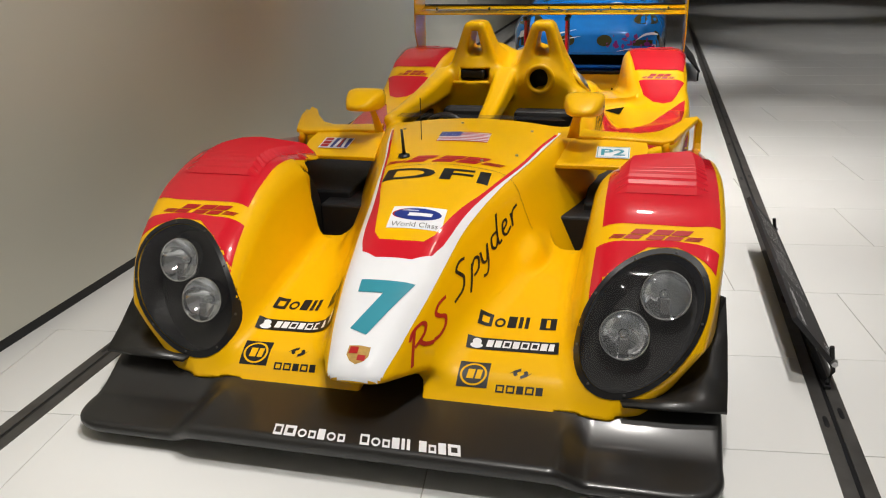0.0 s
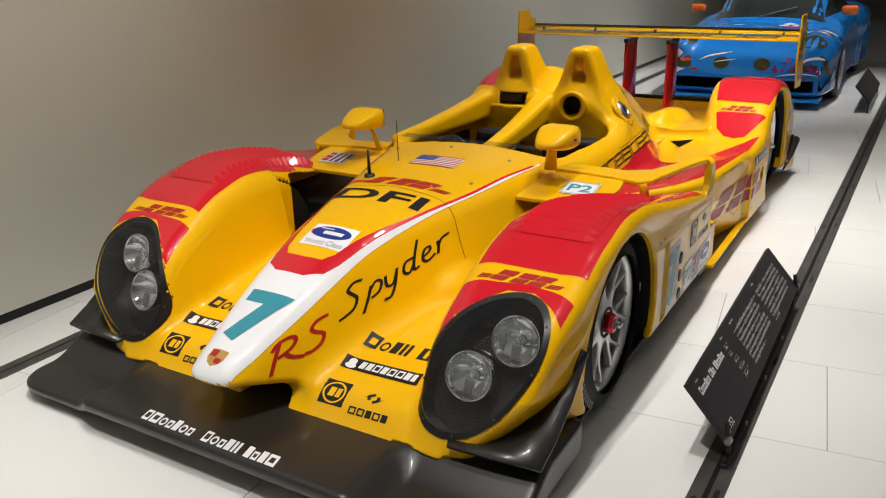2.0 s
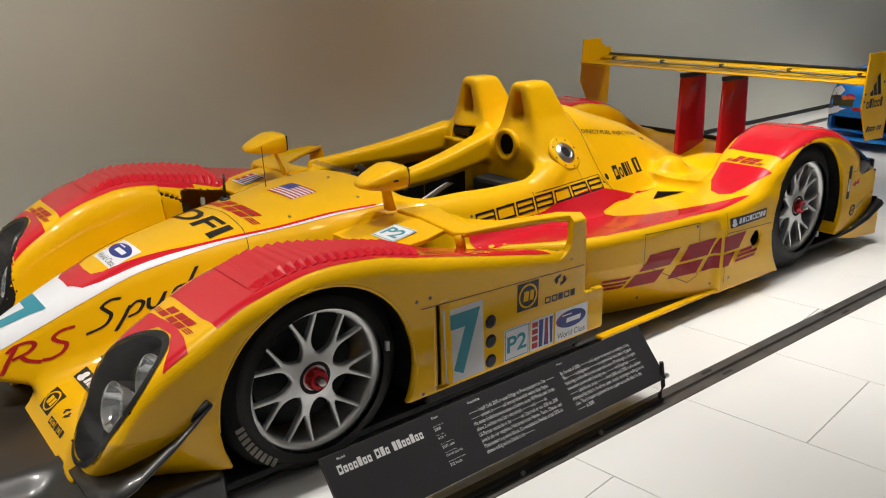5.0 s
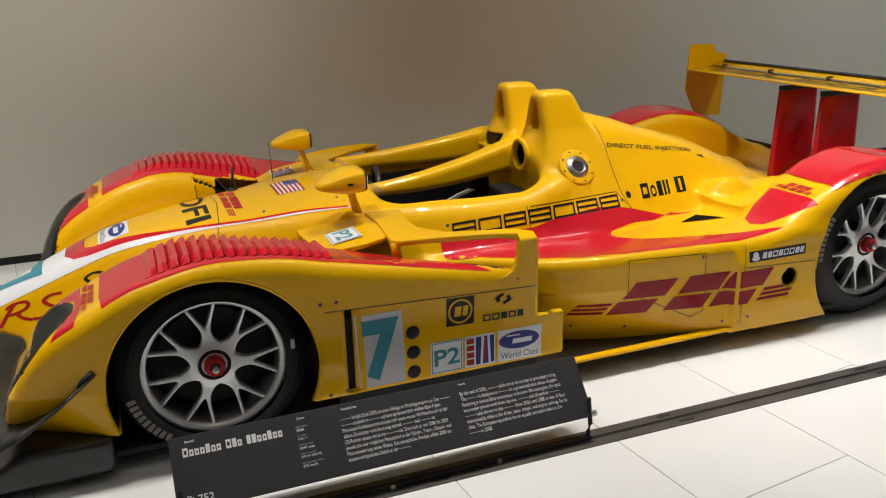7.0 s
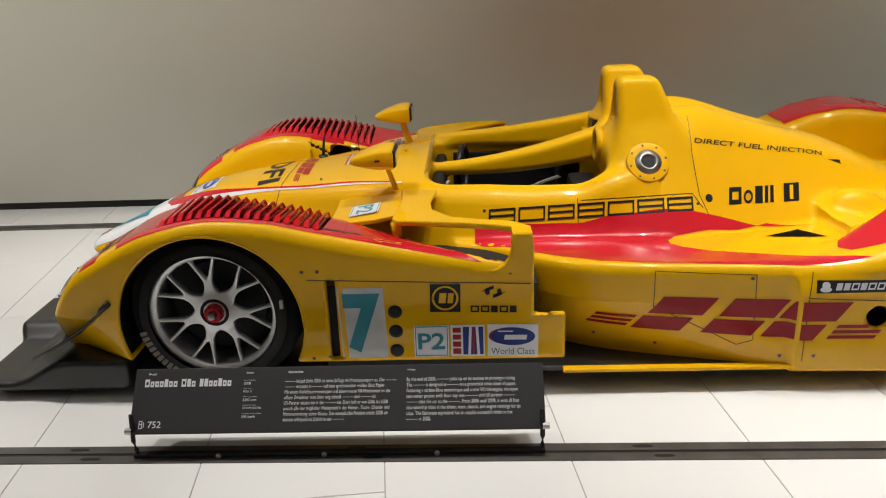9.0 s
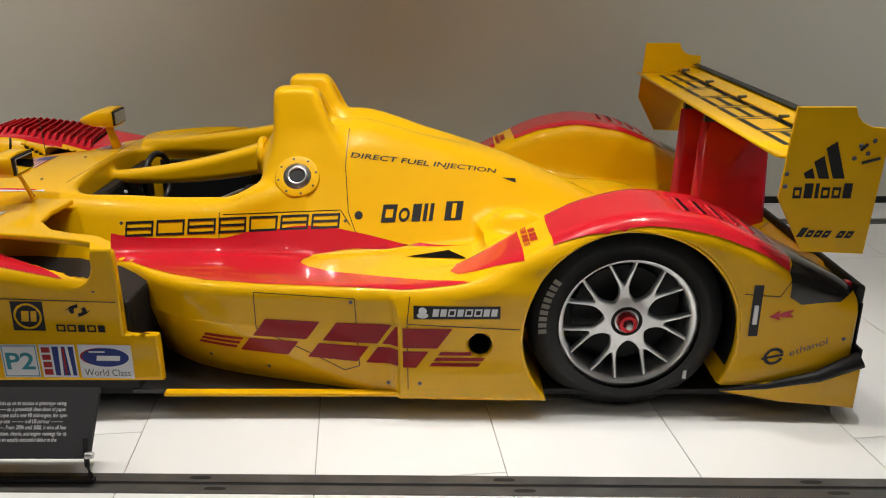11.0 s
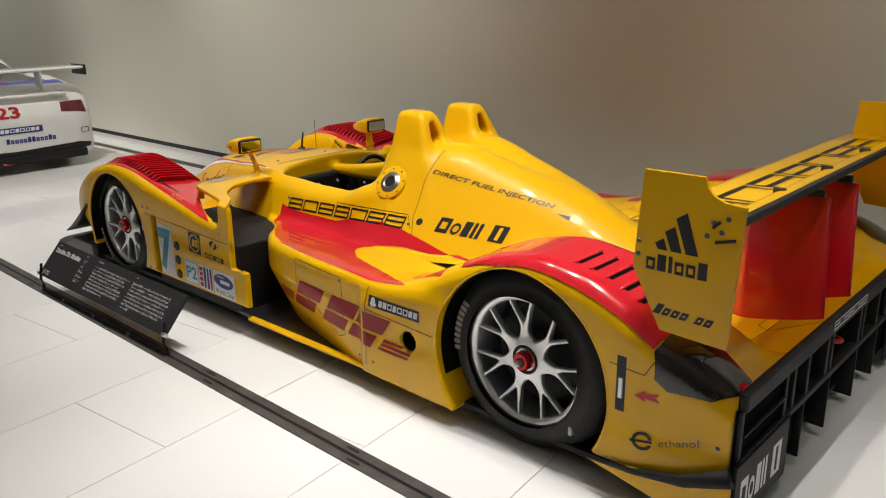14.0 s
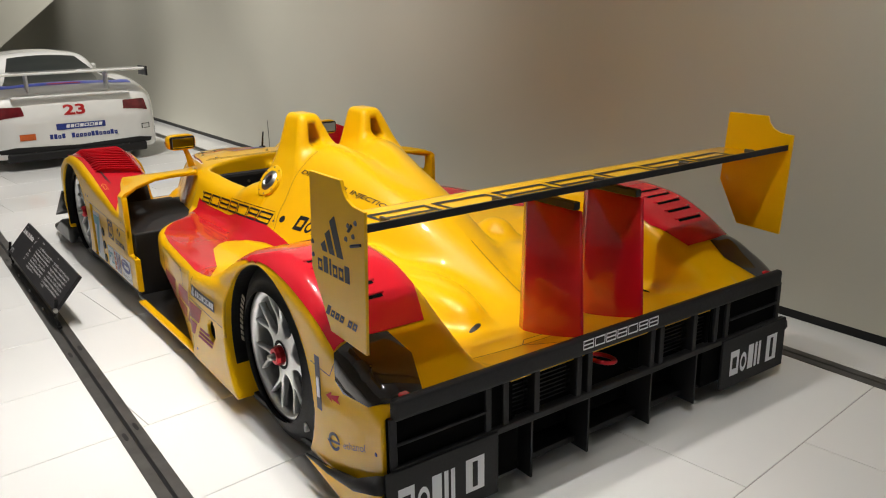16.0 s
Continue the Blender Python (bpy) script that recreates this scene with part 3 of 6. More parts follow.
def region(c):
    """Which panel of the bodywork a spot belongs to."""
    ax = np.abs(c[:, 0])
    r = np.zeros(len(c), int)                              # nose
    r[(c[:, 1] > 0.05)] = 1                                # scuttle and cockpit
    r[(c[:, 1] > 1.87) | ((c[:, 1] > 1.42) & (c[:, 2] > 0.72))] = 2   # engine cover
    side = np.where(c[:, 0] > 0, 0, 10)
    r = np.where((ax > 0.56) & (c[:, 1] < 1.18), 3 + side, r)
    r = np.where((ax > 0.56) & (c[:, 1] >= 1.18), 4 + side, r)
    r = np.where((ax > 0.56) & (c[:, 1] >= 2.13), 5 + side, r)
    return r


car = thing("race_car", "low open yellow and red prototype racing car on the tiled floor", "racing car")
pts, quads, nrm = BODY
which = region(pts[quads].mean(1))
for code, name in {0: "nose_panel", 1: "cockpit_tub", 2: "engine_cover", 3: "front_fender", 13: "front_fender", 4: "side_pod", 14: "side_pod", 5: "rear_fender", 15: "rear_fender"}.items():
    q = quads[which == code]
    part(name, skin_mesh(name, pts, q, nrm), YELLOW, car)


def splitter_solid(x, y, z):
    ax = np.abs(x)
    out = np.clip((ax - 0.52) / 0.10, 0, 1)
    out = out * out * (3 - 2 * out)
    front = -0.985 + 0.03 * out + 0.35 * np.clip(ax - 0.8, 0, 1) ** 2
    rise = np.clip((y + 0.80) / 0.22, 0, 1)
    top = 0.125 - 0.05 * out + 0.085 * rise * rise * (3 - 2 * rise) * out
    bot = 0.075 - 0.04 * out
    d = smax(smax(z - top, bot - z, 0.02), smax(ax - 0.98, front - y, 0.12), 0.025)
    return smax(d, y + 0.345, 0.03)


sp, sq, sn = skin(splitter_solid, (-1.02, -1.0, 0.01), (1.02, -0.34, 0.26), 0.0125)
part("front_splitter", skin_mesh("front_splitter", sp, sq, sn), CARBON, car, "black woven carbon front splitter", True)
part("underfloor", box_bm(-0.93, 0.93, -0.36, 3.6, 0.06, 0.085, 0.004), DULL, car)
for s in (1, -1):
    part("side_sill", box_bm(min(s * 0.955, s * 0.99), max(s * 0.955, s * 0.99), 1.27, 2.52, 0.084, 0.099, 0.005), YELLOW, car)
    part("floor_edge", box_bm(min(s * 0.60, s * 0.956), max(s * 0.60, s * 0.956), 1.15, 2.4, 0.078, 0.096, 0.003), CARBON, car, "black woven carbon floor edge")


SPOKE_W = curve((0.05, 0.028), (0.085, 0.0195), (0.105, 0.0140), (0.13, 0.0088), (0.16, 0.0066), (0.20, 0.0057), (0.24, 0.0064))
SPOKE_U = curve((0.0, -0.020), (0.05, -0.018), (0.09, -0.024), (0.13, -0.024), (0.18, -0.017), (0.235, -0.012))


def wheel_face_solid(u, y, z):
    """Seven spokes that fork towards the rim, filleted into a round hub."""
    r = np.sqrt(y * y + z * z) + 1e-9
    sector = 2 * math.pi / 7
    a = np.arctan2(y, z)
    side = r * np.sin(np.abs(a - sector * np.round(a / sector)))
    fork = np.clip(r - 0.105, 0, 1) * 0.41
    arm = np.abs(side - fork) - SPOKE_W(r)
    top = SPOKE_U(r)
    web = smin(smin(arm, side - SPOKE_W(r) + 0.6 * np.clip(r - 0.112, 0, 1), 0.012), r - 0.075, 0.022)
    web = smin(web, 0.2205 - r, 0.010)
    d = smax(web, u - top, 0.008)
    return smax(smax(d, top - 0.027 - u, 0.006), smax(r - 0.226, 0.022 - r, 0.004), 0.004)


WHEEL_FACE = None


def wheel(axle, radius, x_out, width, rim_r, side, name):
    """Slick tyre on a split-spoke rim with a red centre nut."""
    hub = thing(name, "", "")
    ob = part("tyre", lathe_bm([(0.02, rim_r - 0.008), (0.0, rim_r + 0.004), (0.004, rim_r + 0.03), (-0.004, radius - 0.05), (-0.02, radius - 0.018), (-0.045, radius - 0.003), (-width / 2, radius), (-width + 0.045, radius - 0.003), (-width + 0.02, radius - 0.02), (-width, radius - 0.06), (-width, rim_r)], 72), RUBBER, hub, smooth=True)
    part("rim", lathe_bm([(-0.03, rim_r - 0.03), (-0.012, rim_r - 0.028), (-0.004, rim_r - 0.016), (-0.006, rim_r), (-0.03, rim_r), (-0.2, rim_r - 0.01), (-0.2, rim_r - 0.02), (-0.03, rim_r - 0.03)], 72), RIM, hub, smooth=True)
    part("brake_drum", lathe_bm([(-0.16, 0), (-0.16, rim_r - 0.03)], 40), BLACK, hub)
    part("brake_disc", lathe_bm([(-0.10, 0.08), (-0.10, 0.175), (-0.13, 0.175)], 40), DULL, hub)
    part("hub_face", lathe_bm([(-0.03, 0.0), (-0.03, 0.030), (-0.014, 0.046), (-0.013, 0.050), (-0.016, 0.054)], 40), DULL, hub, smooth=True)
    part("centre_nut", lathe_bm([(0.012, 0.018), (0.012, 0.03), (0.0, 0.036), (-0.03, 0.036)], 10), ANODISED, hub)
    part("axle_end", lathe_bm([(0.035, 0.0), (0.035, 0.010), (0.025, 0.013), (-0.02, 0.013)], 16), STEEL, hub, smooth=True)
    face = part("wheel_face", WHEEL_FACE or skin_mesh("wheel_face", *skin(wheel_face_solid, (-0.085, -0.245, -0.245), (0.004, 0.245, 0.245), 0.003, 0.0015)), RIM, hub, "satin magnesium face of seven forked spokes")
    face.matrix_basis = Matrix.Diagonal((1, rim_r / 0.243, rim_r / 0.243, 1))
    hub.matrix_basis = pose(side * x_out, axle[0], radius, 7, 0, 0 if side > 0 else 180)
    hub.parent = car
    return hub


for side in (1, -1):
    hub = wheel(AXLE_F, 0.322, 0.935, 0.29, 0.243, side, "front_wheel")
    WHEEL_FACE = [o for o in hub.children if o.name.startswith("wheel_face")][0].data
    wheel(AXLE_R, 0.342, 0.940, 0.26, 0.247, side, "rear_wheel")
    for (y0, z0), r in ((AXLE_F, 0.336), (AXLE_R, 0.360)):
        x0 = 0.60 if r < 0.35 else 0.674
        bm = lathe_bm([(x0, 0.05), (x0, r), (0.965, r)], 48, arc=(-20, 200))
        bm.transform(Matrix.Diagonal((side, 1, 1, 1)))
        bm.transform(pose(0, y0, z0 - 0.02))
        part("arch_liner", bm, BLACK, car)


# ---- the car's marks ----
SKIN = tree_of(BODY[0], BODY[1])


# rolled edges of the wheel arches
for side in (1, -1):
    for (y0, z0), rr in ((AXLE_F, 0.338), (AXLE_R, 0.362)):
        line = []
        for k in np.linspace(-2, 182, 46):
            yy, zz = y0 + (rr + 0.006) * math.cos(radians(k)), z0 - 0.02 + (rr + 0.006) * math.sin(radians(k))
            hit, _, _, _ = SKIN.ray_cast(Vector((side * 1.2, yy, zz)), Vector((-side, 0, 0)), 0.5)
            if hit is not None and abs(hit.x) > 0.88:
                line.append((hit.x - side * 0.005, yy, zz))
        part("arch_lip", tube_bm(line, 0.0075, 8), YELLOW, car, smooth=True)


def mark(name, bm, o, u, v, material, parent=None, cell=0.025, lift=0.0014, label=""):
    return lay(name, bm, o, u, v, material, parent or car, SKIN, cell, lift, label)


def plan_mark(name, points, material, cell=0.02, lift=0.0014, side=1, label="", lean=False):
    """A painted field given in plan, pressed down onto the bodywork."""
    bm, (x0, y0), (w, d) = plan_shape([(side * x - (float(nose_lean(y)) if lean else 0), y) for x, y in points])
    ob = lay(name, bm, (x0, y0, 0.60), (w, 0, 0), (0, d, 0), material, car, SKIN, cell, lift, label, reach=0.5)
    if y0 < -0.35 and abs(x0 + w / 2) > 0.5:
        cut = bmesh.new()
        cut.from_mesh(ob.data)
        gone = []
        for q in cut.verts:
            u, across, _ = lamp_frame(abs(q.co.x), q.co.y, q.co.z)
            if (u / 0.240) ** 2 + (across / 0.153) ** 2 < 1.0:
                gone.append(q)
        bmesh.ops.delete(cut, geom=gone, context="VERTS")
        cut.to_mesh(ob.data)
        cut.free()
    return ob


WHITE_EDGE = curve((-0.90, 0.068), (-0.84, 0.085), (-0.70, 0.115), (-0.56, 0.140), (-0.24, 0.182), (0.16, 0.262), (0.45, 0.334), (0.66, 0.376))
RED_EDGE = curve((-0.475, 0.06), (-0.45, 0.105), (-0.40, 0.128), (-0.19, 0.166), (0.22, 0.266), (0.62, 0.361))


def band(edge, inner, ys):
    """Half of a stripe between two edges that are functions of y."""
    return [(edge(y), y) for y in ys] + [(inner(y), y) for y in ys[::-1]]


ys = list(np.linspace(-0.855, -0.40, 14)) + list(np.linspace(-0.30, 0.66, 14))
for s in (1, -1):
    head = [(0.0, -0.855)] + [(float(WHITE_EDGE(y)), y) for y in ys] + [(float(WHITE_EDGE(0.66)) - 0.012, 0.66)]
    back = [(float(RED_EDGE(y)) + 0.004, y) for y in np.linspace(0.62, -0.44, 20)] + [(0.06, -0.47), (0.0, -0.475)]
    plan_mark("white_nose_stripe", head + back, WHITE, 0.012, 0.0022, s, "white painted nose stripe", True)
    red = [(0.0, -0.475), (0.06, -0.475)] + [(float(RED_EDGE(y)) + 0.004, y) for y in np.linspace(-0.44, 0.62, 20)]
    red += [(float(RED_EDGE(y)) - 0.006 - 0.03 * max(0.0, min(1.0, (-0.05 - y) / 0.3)), y) for y in np.linspace(0.62, -0.36, 18)] + [(0.075, -0.395), (0.0, -0.40)]
    plan_mark("red_nose_line", red, RED, 0.012, 0.0026, s, "red painted nose line", True)
    # fenders
    plan_mark("red_fender_panel", [(0.605, -0.325), (0.69, -0.325), (0.77, -0.325), (0.875, -0.326), (0.957, -0.318), (0.958, -0.12), (0.952, 0.19), (0.952, 0.45), (0.962, 0.70), (0.972, 0.98), (0.90, 0.80), (0.80, 0.62), (0.70, 0.50), (0.625, 0.42), (0.615, 0.1), (0.606, -0.2)], RED, 0.018, 0.0014, s, "red painted fender top")
    plan_mark("red_lamp_panel", [(0.582, -0.545), (0.592, -0.392), (0.697, -0.388), (0.804, -0.379), (0.888, -0.388), (0.95, -0.404), (0.94, -0.475), (0.894, -0.436), (0.83, -0.402), (0.745, -0.408), (0.664, -0.470), (0.62, -0.52)], RED, 0.007, 0.0016, s, "red painted field over the headlamp")
    plan_mark("red_rear_panel", [(0.66, 2.605), (0.76, 2.60), (0.86, 2.60), (0.955, 2.605), (0.968, 2.75), (0.972, 2.95), (0.975, 3.15), (0.972, 3.38), (0.90, 3.40), (0.76, 3.40), (0.66, 3.40), (0.60, 3.25), (0.60, 3.03), (0.625, 2.81)], RED, 0.011, 0.0036, s, "red painted rear fender top")
    plan_mark("red_rear_tongue", [(0.685, 2.505), (0.76, 2.505), (0.86, 2.507), (0.962, 2.51), (0.915, 2.36), (0.89, 2.29), (0.84, 2.265), (0.78, 2.29), (0.72, 2.38)], RED, 0.015, 0.0016, s, "red painted tongue on the rear fender")
    pod = [(0.51, 0.96), (0.515, 1.0), (0.52, 1.10), (0.518, 1.22), (0.514, 1.36), (0.510, 1.50), (0.503, 1.70), (0.492, 1.886), (0.43, 2.36), (0.445, 2.15), (0.50, 2.02), (0.53, 1.90), (0.574, 1.745), (0.61, 1.715), (0.66, 1.712), (0.71, 1.75), (0.767, 1.83), (0.82, 1.99), (0.865, 2.13), (0.965, 2.33), (0.952, 2.10), (0.928, 1.85), (0.90, 1.60), (0.865, 1.42), (0.80, 1.28), (0.73, 1.18), (0.64, 1.08), (0.585, 0.98), (0.57, 0.96)]
    plan_mark("red_pod_field", pod, RED, 0.025, 0.0016, s, "red painted flowing field on the side pod")
    # small courier marks on the fenders
    mark("courier_mark", courier_mark(), (0.625, -0.379, 0.563) if s > 0 else (-0.905, -0.379, 0.563), (0.275, 0, 0.003), (0.009, 0.037, 0.022), SCRIPT_RED, lift=0.002)
    mark("courier_mark", courier_mark(), (0.70, 2.53, 0.58) if s > 0 else (-0.90, 2.53, 0.58), (0.20, 0, 0.0), (0.006, 0.042, 0.028), SCRIPT_RED, lift=0.002)
    x0 = 0.215 if s > 0 else -0.507
    # sponsors' plates on the low front deck
    mark("oil_mark", blocks("wrbtt "), (x0 + 0.01, -0.440, 0.27), (0.19, 0.010, -0.004), (0, 0.058, 0.02), BLACK)
    mark("oil_mark_box", shape(rect(0, 0, 1, 1)), (x0 + 0.212, -0.432, 0.27), (0.052, 0.004, -0.003), (0, 0.058, 0.02), BLACK)
    mark("oil_mark_bar", shape(rect(0.38, 0.15, 0.62, 0.85)), (x0 + 0.212, -0.432, 0.27), (0.052, 0.004, -0.003), (0, 0.058, 0.02), YELLOW, lift=0.0022)
    mark("tyre_mark_plate", shape(rect(0, 0, 1, 1)), (x0 - 0.006, -0.549, 0.24), (0.290, 0.010, -0.008), (-0.003, 0.050, 0.019), BLACK)
    mark("tyre_mark", blocks("bboboobb", 0.02), (x0 + 0.056, -0.536, 0.245), (0.215, 0.008, -0.007), (-0.002, 0.030, 0.011), WHITE, lift=0.0022)
    mark("tyre_mark_blob", shape(oval(0.5, 0.62, 0.3, 0.32), oval(0.5, 0.25, 0.42, 0.25)), (x0 + 0.002, -0.545, 0.242), (0.048, 0.002, -0.002), (-0.002, 0.044, 0.016), WHITE, lift=0.0022)
    mark("gear_mark", shape(rect(0, 0, 1, 1)), (x0 - 0.014, -0.664, 0.162), (0.095, 0.003, -0.001), (0.004, 0.066, 0.05), BLACK)
    mark("gear_mark_ring", shape(*ring(oval(0.5, 0.5, 0.44, 0.44), oval(0.5, 0.5, 0.37, 0.37)), rect(0.25, 0.32, 0.48, 0.68, 0.1), rect(0.54, 0.32, 0.72, 0.68, 0.1)), (x0 - 0.014, -0.664, 0.162), (0.095, 0.003, -0.001), (0.004, 0.066, 0.05), YELLOW, lift=0.0022)
    mark("clutch_mark", blocks("oobob"), (x0 + 0.108, -0.668, 0.155), (0.142, 0.002, 0.002), (0.001, 0.016, 0.018), BLACK)
    swirl = [ring(oval(0.5, 0.5, 0.34, 0.34, 24), oval(0.5, 0.5, 0.16, 0.16, 24))[i] for i in range(24) if i not in (3, 4, 5, 15, 16, 17)]
    mark("clutch_swirl", shape(*swirl, [(0.0, 0.42), (0.2, 0.7), (0.55, 0.95), (0.35, 0.7)], [(1.0, 0.58), (0.8, 0.3), (0.45, 0.05), (0.65, 0.3)]), (x0 + 0.145, -0.640, 0.187), (0.068, 0.001, 0.001), (0, 0.040, 0.022), BLACK)

mark("white_nose_tip", shape([(0.22, 0.02), (0.78, 0.02), (0.88, 0.16), (0.93, 0.45), (1.0, 1.0), (0.0, 1.0), (0.07, 0.45), (0.12, 0.16)]), (-0.05 - 0.088, -0.950, 0.262), (0.176, 0, 0), (0, 0.120, 0.098), WHITE, cell=0.006, lift=0.003)
# race number, shield and lettering on the nose
mark("race_number", letters("7", 0.05)[0], (-0.106, -0.735, 0.31), (0.172, 0, 0), (-0.010, 0.190, 0.098), TEAL, lift=0.0044, label="teal race number seven")
mark("nose_shield", shape([(0, 1), (0, 0.45), (0.2, 0.15), (0.5, 0), (0.8, 0.15), (1, 0.45), (1, 1), (0.5, 1.05)]), (-0.078, -0.848, 0.295), (0.064, 0, 0), (-0.002, 0.056, 0.024), GOLD, lift=0.0044, label="gold and red enamel shield")
mark("shield_field", shape(rect(0.08, 0.55, 0.48, 0.95), rect(0.52, 0.2, 0.88, 0.5)), (-0.078, -0.848, 0.295), (0.064, 0, 0), (-0.002, 0.056, 0.024), SCRIPT_RED, lift=0.0052)


def series_badge(o, u, v, tree, caption=True):
    """White card with a blue oval and a grey caption."""
    lay("series_card", shape(rect(0, 0, 1, 1)), o, u, v, WHITE, car, tree, 0.02, 0.0018)
    lay("series_red", shape(oval(0.44, 0.64, 0.42, 0.27)), o, u, v, SCRIPT_RED, car, tree, 0.02, 0.0022)
    lay("series_oval", shape(oval(0.5, 0.63, 0.44, 0.28)), o, u, v, BLUE, car, tree, 0.02, 0.0026)
    lay("series_bar", shape(rect(0.26, 0.53, 0.70, 0.68, 0.12), rect(0.2, 0.77, 0.5, 0.81)), o, u, v, WHITE, car, tree, 0.02, 0.0031)
    bm, _ = letters("World Class")
    oo, uu, vv = Vector(o), Vector(u), Vector(v)
    lay("series_caption", bm, oo + uu * 0.07 + vv * 0.07, uu * 0.86, vv * 0.2, RAIL, car, tree, 0.05, 0.0024)


series_badge((-0.102, -0.338, 0.53), (0.187, 0, 0), (-0.004, 0.118, 0.042), SKIN)
mark("fuel_lettering", letters("DFI", 0.02)[0], (-0.222, 0.005, 0.58), (0.40, 0, 0), (-0.002, 0.098, 0.024), BLACK, lift=0.002, label="black block lettering")
mark("courier_mark", courier_mark(), (-0.26, 0.165, 0.62), (0.47, 0, 0), (-0.004, 0.066, 0.012), SCRIPT_RED, lift=0.002)


def flag(o, u, v):
    lay("flag_field", shape(rect(0, 0, 1, 1)), o, u, v, WHITE, car, SKIN, 0.03, 0.0016, "white flag with red stripes and a blue corner")
    lay("flag_stripes", shape(*[rect(0, i * 2 / 13, 1, (i * 2 + 1) / 13) for i in range(7)]), o, u, v, SCRIPT_RED, car, SKIN, 0.03, 0.002)
    lay("flag_corner", shape(rect(0, 6 / 13, 0.42, 1)), o, u, v, BLUE, car, SKIN, 0.03, 0.0026)
    lay("flag_dots", shape(*[oval(0.05 + 0.066 * i, 0.53 + 0.1 * j, 0.008, 0.016, 6) for i in range(6) for j in range(5)]), o, u, v, WHITE, car, SKIN, 0.2, 0.003)


flag((-0.106, 0.385, 0.665), (0.212, 0, 0), (0, 0.118, 0.013))


LINE_ORANGE = plain("orange_line", (0.75, 0.25, 0.02), 0.4)


def ribbon(line, width):
    """Quads along a flowing line, for a brush stroke."""
    out = []
    p = [Vector(q) for q in line]
    smooth = []
    for k in range(len(p) - 1):
        a, b2, c2, e = p[max(k - 1, 0)], p[k], p[k + 1], p[min(k + 2, len(p) - 1)]
        for t in (0, 0.25, 0.5, 0.75):
            smooth.append(0.5 * ((2 * b2) + (c2 - a) * t + (2 * a - 5 * b2 + 4 * c2 - e) * t * t + (3 * b2 - a - 3 * c2 + e) * t ** 3))
    smooth.append(p[-1])
    sides = []
    for k, q in enumerate(smooth):
        dr = (smooth[min(k + 1, len(smooth) - 1)] - smooth[max(k - 1, 0)]).normalized()
        sides.append((q + Vector((-dr.y, dr.x)) * width, q - Vector((-dr.y, dr.x)) * width))
    for (a, b2), (c2, e) in zip(sides, sides[1:]):
        out.append([tuple(a), tuple(c2), tuple(e), tuple(b2)])
    return out


def brush(name, o, u, v, lines, width, material):
    """A handwritten mark of flowing strokes; lines in units of the row's height, u covers the whole row."""
    quads = []
    for line in lines:
        quads += ribbon(line, width)
    long = max(x for line in lines for x, _ in line)
    mark(name, shape(*[[(x / long, y) for x, y in q] for q in quads]), o, u, v, material, cell=0.04, lift=0.002)


brush("model_script_red", (0.092, -0.742, 0.256), (0.060, 0.225, 0.045), (-0.022, 0.022, 0.080), [
    [(0.0, 0.0), (0.12, 0.45), (0.28, 0.95)], [(0.08, 0.80), (0.25, 0.98), (0.55, 0.98), (0.68, 0.80), (0.55, 0.58), (0.2, 0.48)], [(0.38, 0.52), (0.55, 0.25), (0.85, 0.02)],
    [(1.55, 0.98), (1.25, 1.0), (1.08, 0.82), (1.2, 0.6), (1.38, 0.4), (1.3, 0.12), (1.05, 0.02), (0.85, 0.08)]], 0.055, SCRIPT_RED)
brush("model_script_black", (0.150, -0.470, 0.345), (0.128, 0.520, 0.125), (-0.022, 0.020, 0.085), [
    [(0.72, 0.92), (0.5, 1.0), (0.32, 0.86), (0.42, 0.64), (0.52, 0.4), (0.38, 0.1), (0.0, 0.03)],
    [(0.62, -0.28), (0.78, 0.1), (0.92, 0.52)], [(0.85, 0.35), (1.05, 0.56), (1.2, 0.42), (1.1, 0.14), (0.88, 0.08)],
    [(1.32, 0.52), (1.32, 0.15), (1.5, 0.08), (1.68, 0.52)], [(1.66, 0.5), (1.55, 0.0), (1.38, -0.32), (1.2, -0.28)],
    [(2.16, 0.5), (1.92, 0.5), (1.84, 0.2), (2.0, 0.05), (2.16, 0.3)], [(2.36, 1.05), (2.2, 0.5), (2.14, 0.06), (2.3, 0.05)],
    [(2.42, 0.26), (2.66, 0.36), (2.66, 0.52), (2.5, 0.5), (2.42, 0.2), (2.56, 0.03), (2.8, 0.12)],
    [(2.92, 0.52), (2.92, 0.28), (2.88, 0.03)], [(2.92, 0.3), (3.06, 0.52), (3.3, 0.54)]], 0.045, BLACK)
mark("fender_slit", shape([(0, 0.3), (0.5, 0.2), (1, 0.45), (1, 0.6), (0.5, 0.7), (0, 0.75)]), (0.905, 0.395, 0.63), (0.0, 0.205, -0.036), (-0.020, 0.0, 0.004), BLACK, lift=0.004)
mark("fender_arrow", shape(*ribbon([(0, 0.5), (0.3, 0.9), (0.3, 0.7), (1.0, 0.75), (0.85, 0.5), (1.0, 0.25), (0.3, 0.3), (0.3, 0.1), (0, 0.5)], 0.035)), (0.955, 0.60, 0.59), (0.0, 0.095, -0.018), (-0.035, 0.0, 0.008), LINE_ORANGE, lift=0.004)

